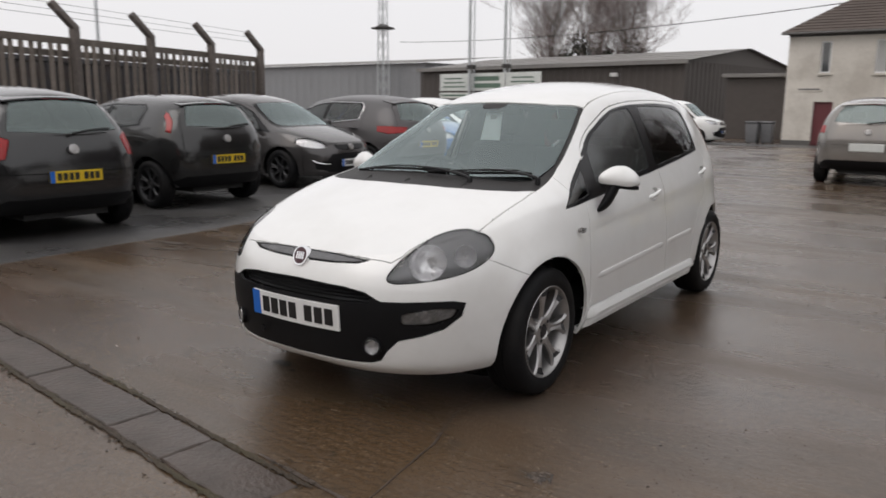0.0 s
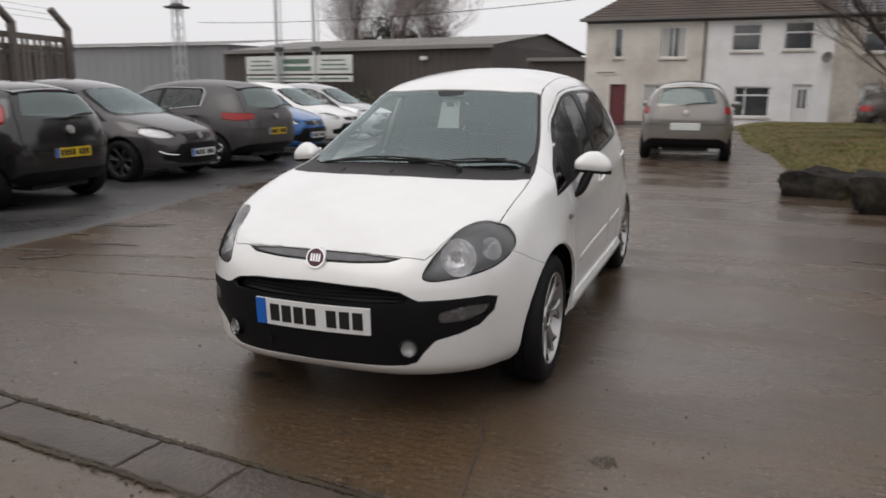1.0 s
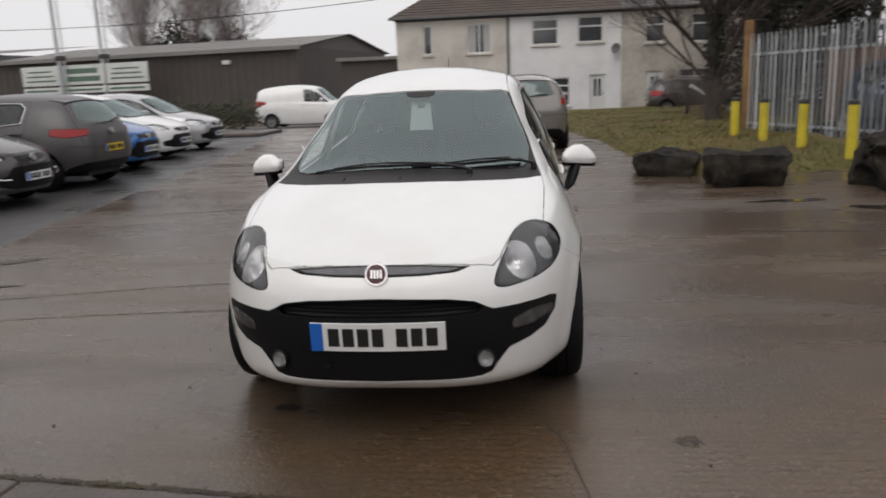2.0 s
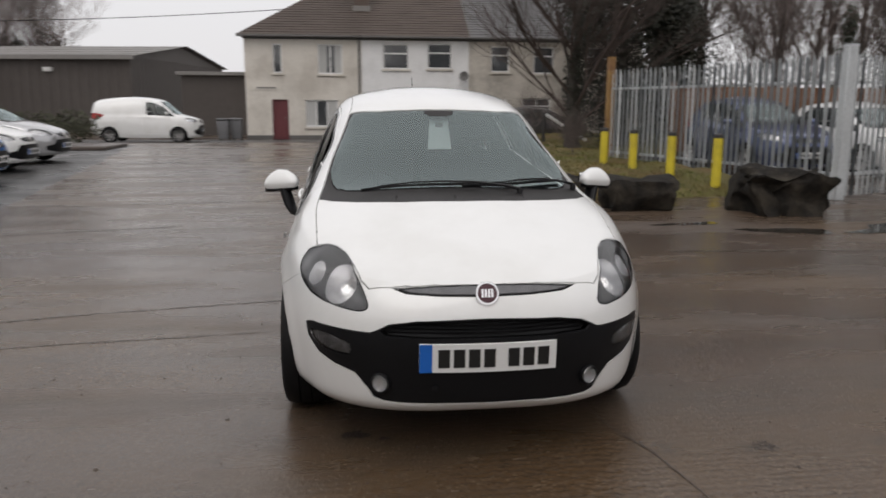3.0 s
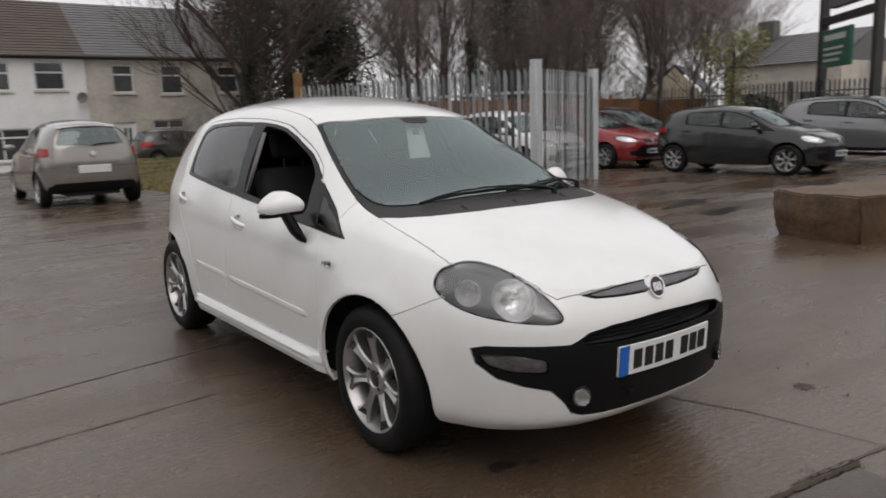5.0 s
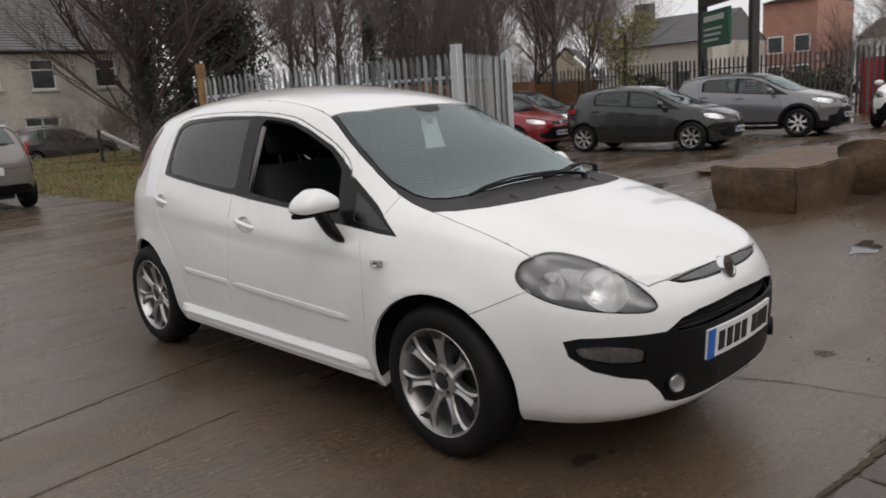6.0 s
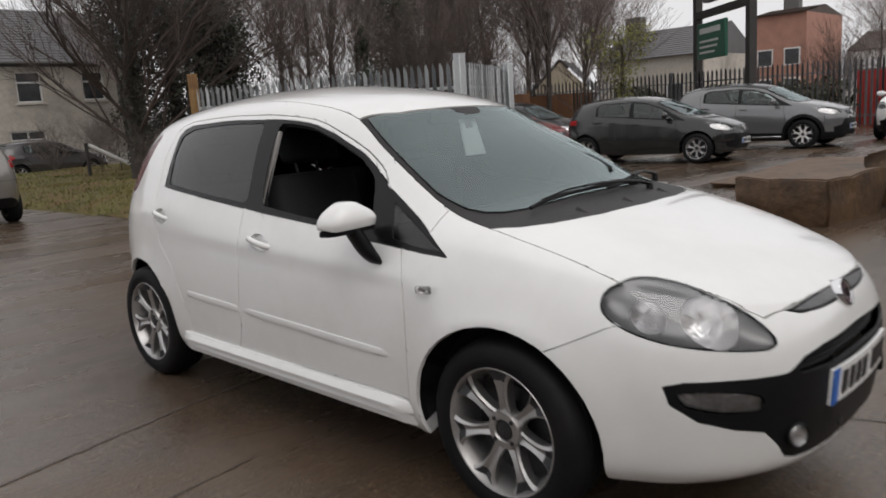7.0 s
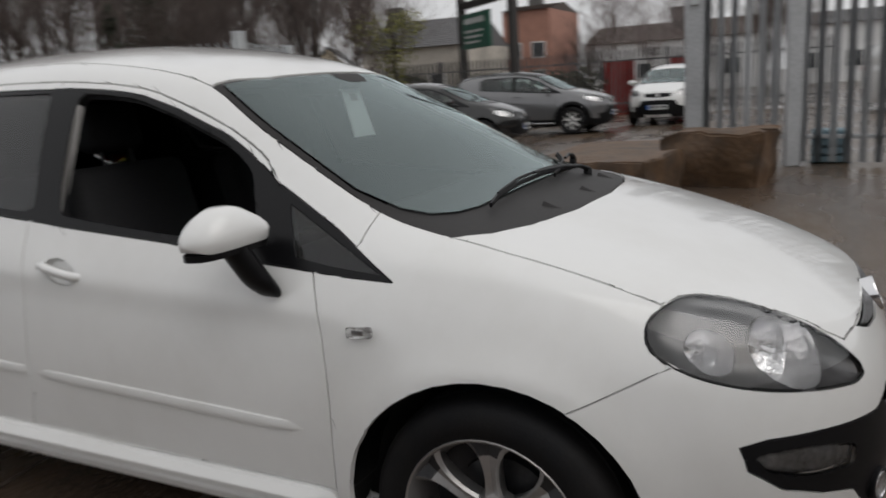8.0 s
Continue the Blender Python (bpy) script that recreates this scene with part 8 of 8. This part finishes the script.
# ---- trees and shrubs ----
def branch_mesh(name, seed, height, trunk_r, limbs, spread, levels, material, low=0.15, min_r=0.004, twigs=3, droop=0.0, kink=0.25, fan=False):
    """Tapered trunk and limbs, forking to twigs; returns trunk and branch meshes."""
    rnd = random.Random(seed)
    segs = []

    def grow(p, d, length, r, level):
        n = 4 if level < 2 else 3
        for k in range(n):
            q = p + d * (length / n)
            d2 = (d + Vector((rnd.uniform(-1, 1), rnd.uniform(-1, 1), rnd.uniform(-0.6, 0.9) - droop * level)) * kink * (0.6 + 0.25 * level)).normalized()
            r2 = r * (0.86 if level else 0.9)
            segs.append((p, q, r, r2, level))
            if level < levels and (k > 0 or level > 0):
                for _ in range(twigs if level > 0 else limbs):
                    a = rnd.uniform(0, 6.28)
                    side = Vector((math.cos(a), math.sin(a), rnd.uniform(-0.1, 0.9)))
                    dd = (d2 * (1 - spread) + side * spread).normalized()
                    grow(q, dd, length * rnd.uniform(0.42, 0.68), max(r2 * rnd.uniform(0.42, 0.6), min_r), level + 1)
            p, d, r = q, d2, r2
    if fan:
        stem = [Vector((0, 0, -0.15)), Vector((-0.03, 0, 0.5)), Vector((0.02, 0.03, 1.2)), Vector((-0.05, 0.05, 2.0)), Vector((0.06, 0, 2.9)), Vector((0.0, 0.05, 3.8))]
        for i, (p, q) in enumerate(zip(stem[:-1], stem[1:])):
            segs.append((p, q, trunk_r * (1 - 0.15 * i), trunk_r * (0.85 - 0.15 * i), 0))
        for k in range(limbs):
            a = 2.4 * k + rnd.uniform(-0.3, 0.3)
            u = (k + 0.5) / limbs
            e = 0.62 + 0.6 * u + rnd.uniform(-0.18, 0.2)
            s = 0.22 + 0.72 * u
            i = min(int(s * 5), 4)
            grow(stem[i].lerp(stem[i + 1], s * 5 - i), Vector((math.cos(a) * math.cos(e), math.sin(a) * math.cos(e), math.sin(e))), height * rnd.uniform(0.7, 1.1) * (1.1 - 0.35 * u), trunk_r * rnd.uniform(0.17, 0.27), 1)
    else:
        grow(Vector((0, 0, -0.15)), Vector((rnd.uniform(-0.1, 0.1), rnd.uniform(-0.1, 0.1), 1)).normalized(), height, trunk_r, 0)
    meshes = []
    for lo, hi, sides in ((0, 0, 10), (1, 99, 4)):
        vs, fs = [], []
        for p, q, r1, r2, lv in segs:
            if not lo <= lv <= hi:
                continue
            ns = sides if lv < 2 else (5 if lv == 2 else 3)
            d = (q - p).normalized()
            u = d.orthogonal().normalized()
            w = d.cross(u)
            i = len(vs)
            for c, r in ((p - d * r1 * 0.3, r1), (q + d * r2 * 0.3, r2)):
                vs += [tuple(c + (u * math.cos(6.2832 * k / ns) + w * math.sin(6.2832 * k / ns)) * r) for k in range(ns)]
            fs += [(i + k, i + (k + 1) % ns, i + ns + (k + 1) % ns, i + ns + k) for k in range(ns)]
        me = bpy.data.meshes.new(name)
        me.from_pydata(vs, [], fs)
        me.materials.append(M_BARK if lo == 0 else material)
        me.polygons.foreach_set("use_smooth", [True] * len(me.polygons))
        meshes.append(me)
    return meshes


def bare_tree(label, m, meshes, group=""):
    t = thing("bare_tree", label, "tree", m, group)
    for nm, me in zip(("trunk", "crown"), meshes):
        ob = new(nm, me)
        ob.parent = t
    return t


def leaf_mesh(seed, blobs, count, size, material, name="crown"):
    """Many small leaf clumps scattered in uneven lobes (x, y, z, rx, ry, rz)."""
    rnd = random.Random(seed)
    vs, fs = [], []
    for _ in range(count):
        x, y, z, rx, ry, rz = rnd.choice(blobs)
        d = Vector((rnd.gauss(0, 1), rnd.gauss(0, 1), rnd.gauss(0, 1))).normalized()
        k = rnd.random() ** 0.45
        k *= 1 + 0.35 * noise.noise(d * 2.5 + Vector((seed, x, z)))
        c = Vector((x + d.x * rx * k, y + d.y * ry * k, z + d.z * rz * k))
        if c.z < 0.02:
            continue
        u = Vector((rnd.uniform(-1, 1), rnd.uniform(-1, 1), rnd.uniform(-1, 1))).normalized()
        w = u.orthogonal().normalized()
        s = size * rnd.uniform(0.5, 1.5)
        i = len(vs)
        vs += [tuple(c - u * s), tuple(c + w * s * 0.6), tuple(c + u * s), tuple(c - w * s * 0.6)]
        fs.append((i, i + 1, i + 2, i + 3))
    me = bpy.data.meshes.new(name)
    me.from_pydata(vs, [], fs)
    me.materials.append(material)
    return me


def leafy(name, label, m, me, trunk=None):
    t = thing(name, label, "hedge" if name == "hedge" else "tree", m)
    ob = new("foliage", me)
    ob.parent = t
    if trunk:
        bm = bmesh.new()
        cyl(bm, (0, 0, -0.1), (0, 0, trunk[0]), trunk[1], trunk[1] * 0.5, seg=10)
        part("trunk", bm, M_BARK, t)
    return t


MAIN = branch_mesh("branches", 11, 2.9, 0.22, 14, 0.36, 4, M_TWIGDARK, twigs=2, kink=0.18, min_r=0.0042, fan=True, droop=0.045)
bare_tree("large bare spreading tree with an ivy-clad trunk", pose(5.3, 16.0, 0.15), MAIN)
leafy("ivy_growth", "dark ivy climbing the bare tree trunk", pose(5.35, 16.0, 0.15), leaf_mesh(3, [(0, 0, 0.8, 0.30, 0.30, 0.9), (0, 0, 2.0, 0.36, 0.36, 0.9), (0.1, 0, 3.2, 0.45, 0.45, 0.8)], 5000, 0.035, M_IVY))
T_A = branch_mesh("branches", 21, 6.6, 0.095, 4, 0.46, 4, M_TWIGPALE, twigs=2, kink=0.2, min_r=0.006)
T_B = branch_mesh("branches", 22, 7.4, 0.11, 4, 0.42, 4, M_TWIG, twigs=2, kink=0.18, min_r=0.006)
T_C = branch_mesh("branches", 23, 3.4, 0.085, 14, 0.42, 3, M_TWIG, twigs=3, kink=0.2, min_r=0.006, fan=True)
rnd_t = random.Random(5)
for k, (x, y, s, me) in enumerate(((9.5, 21.5, 1.0, T_A), (12.5, 24, 1.1, T_B), (15.5, 21.5, 1.0, T_A), (18.0, 25, 1.15, T_B), (20.5, 21.0, 1.0, T_A), (24.0, 24.5, 1.1, T_B), (13.0, 29, 1.2, T_A), (20, 31, 1.2, T_B), (27.5, 29, 1.2, T_A), (23.2, 17.2, 1.0, T_B), (16.5, 17.5, 0.8, T_C), (19.0, 18.0, 0.9, T_C), (11.5, 18.5, 0.85, T_C), (14.0, 19.5, 0.8, T_C), (32, 33, 1.3, T_A), (36, 28, 1.2, T_B), (42, 40, 1.5, T_B), (29, 21.5, 0.95, T_B), (32, 24.5, 1.0, T_A), (26.8, 20.8, 0.8, T_B), (28.6, 19.0, 0.75, T_A), (34, 9.5, 0.6, T_C), (50, 12, 0.8, T_A), (48, 2, 0.7, T_B), (54, -6, 0.8, T_A))):
    bare_tree("bare winter tree in the thicket behind the compound", pose(x, y, 0, 0, 0, rnd_t.uniform(0, 360)) @ Matrix.Scale(s, 4), me)
for k in range(15):
    x = 10.5 + 17 * rnd_t.random()
    y = 17.5 + 0.25 * (x - 7) + 12 * rnd_t.random()
    bare_tree("thin bare tree in the dense winter thicket", pose(x, y, 0, 0, 0, rnd_t.uniform(0, 360)) @ Matrix.Scale(rnd_t.uniform(0.75, 1.15), 4), (T_A, T_B, T_C, T_A)[k % 4], "thin trees of the thicket")
for k in range(14):
    x = 33 + 16 * rnd_t.random()
    y = (26 + 18 * rnd_t.random()) if k % 2 else (1 + 0.26 * x * rnd_t.random())
    bare_tree("bare tree beyond the road fence", pose(x, y, 0, 0, 0, rnd_t.uniform(0, 360)) @ Matrix.Scale(rnd_t.uniform(0.6, 0.95) if k % 2 else rnd_t.uniform(0.4, 0.6), 4), (T_A, T_C, T_B)[k % 3], "trees beyond the road")
for k, (x, y, s) in enumerate(((19.6, 13.1, 0.95), (20.4, 19.6, 0.8))):
    bare_tree("many-stemmed bare shrub before the outbuilding", pose(x, y, 0, 0, 0, 50 * k) @ Matrix.Scale(s, 4), T_C)
for x, y, s, me in ((-36.5, 71, 1.15, T_B), (-33.5, 73, 1.35, T_B), (-31, 71, 1.4, T_A), (-28.5, 72, 1.2, T_B), (-26, 71, 1.15, T_A), (-34.5, 69, 1.2, T_A)):
    bare_tree("bare tree rising behind the warehouse", pose(x, y, -0.4, 0, 0, 40 * x) @ Matrix.Scale(s, 4), me)
far_leaf = leaf_mesh(8, [(0, 0, 6.5, 2.2, 2.2, 2.6), (2.2, 0, 5.5, 2.0, 2.0, 2.2), (-2.2, 0, 5.6, 2.0, 2.0, 2.0)], 4500, 0.14, M_IVY)
leafy("evergreen_tree", "dark evergreen crown behind the warehouse", pose(-33.0, 71, -0.4), far_leaf, (6, 0.2))
leafy("evergreen_tree", "dark evergreen crown behind the warehouse", pose(-27.6, 72, -0.8) @ Matrix.Scale(0.95, 4), far_leaf, (6, 0.2))
# evergreens behind the palisade
ev = leaf_mesh(31, [(0, 0, 1.6, 1.6, 1.5, 1.6), (0.3, 0, 3.2, 1.7, 1.6, 1.7), (-0.8, 0.2, 4.3, 1.3, 1.2, 1.3), (0.9, 0, 4.4, 1.2, 1.2, 1.2)], 15000, 0.055, M_IVY)
leafy("evergreen_tree", "dense dark ivy-covered evergreen behind the palisade", pose(7.1, 17.4, 0), ev, (4, 0.18))
leafy("evergreen_tree", "dense dark evergreen behind the palisade", pose(9.0, 18.2, 0, 0, 0, 70) @ Matrix.Scale(0.8, 4), ev, (4, 0.18))
co = leaf_mesh(32, [(0, 0, 1.2, 1.0, 1.0, 1.2), (0, 0, 3.0, 1.0, 1.0, 1.6), (0, 0, 5.0, 0.8, 0.8, 1.6), (0, 0, 6.8, 0.45, 0.45, 1.2)], 11000, 0.055, M_CONIFER)
leafy("conifer_tree", "dark columnar conifer in the thicket", pose(18.1, 20.7, 0), co, (6, 0.14))
leafy("conifer_tree", "small dark conifer in the thicket", pose(14.6, 18.6, 0) @ Matrix.Scale(0.55, 4), co, (6, 0.14))
leafy("evergreen_tree", "yellow-green ivy on a tree by the outbuilding", pose(20.4, 12.2, 0), leaf_mesh(33, [(0, 0, 2.7, 0.8, 0.9, 0.9), (0.35, -0.3, 3.4, 0.8, 0.7, 0.6), (-0.5, 0.6, 3.2, 0.8, 0.9, 0.7), (0.1, 0.1, 1.8, 0.4, 0.4, 1.2)], 2600, 0.05, M_OLIVE), (3.2, 0.09))
hm = leaf_mesh(34, [(0, 0, 0.5, 0.9, 0.6, 0.6), (1.2, 0, 0.55, 0.9, 0.6, 0.7), (-1.2, 0.1, 0.5, 0.9, 0.6, 0.6)], 3500, 0.05, M_HEDGE, "foliage")
for k, (x, y, z, s) in enumerate(((-11.5, 25.6, 0, 1.0), (-14.5, 25.9, 0, 1.1), (-17.8, 26.2, 0, 1.1), (11.5, 16.6, 0, 1.5), (14.5, 17.0, 0, 1.6), (17.8, 17.4, 0, 1.7), (26.5, 19.8, 0, 1.5), (26.6, 15.0, 0, 1.6), (26.9, 11.6, 0, 1.5), (27.6, 8.8, 0, 1.5))):
    leafy("hedge", "straggling dull green winter hedge", pose(x, y, z, 0, 0, 5 * k) @ Matrix.Scale(s, 4), hm)
for k, (x, y, s) in enumerate(((6.6, 21.5, 0.25), (7.6, 22.5, 0.3), (8.6, 21.6, 0.3), (7.2, 19.4, 0.28), (4.6, 13.6, 0.18), (9.8, 23.5, 0.35), (6.0, 23.5, 0.26))):
    bare_tree("leafless scrub on the bank before the houses", pose(x, y, 0.1, 0, 0, 77 * k) @ Matrix.Scale(s, 4), T_C)
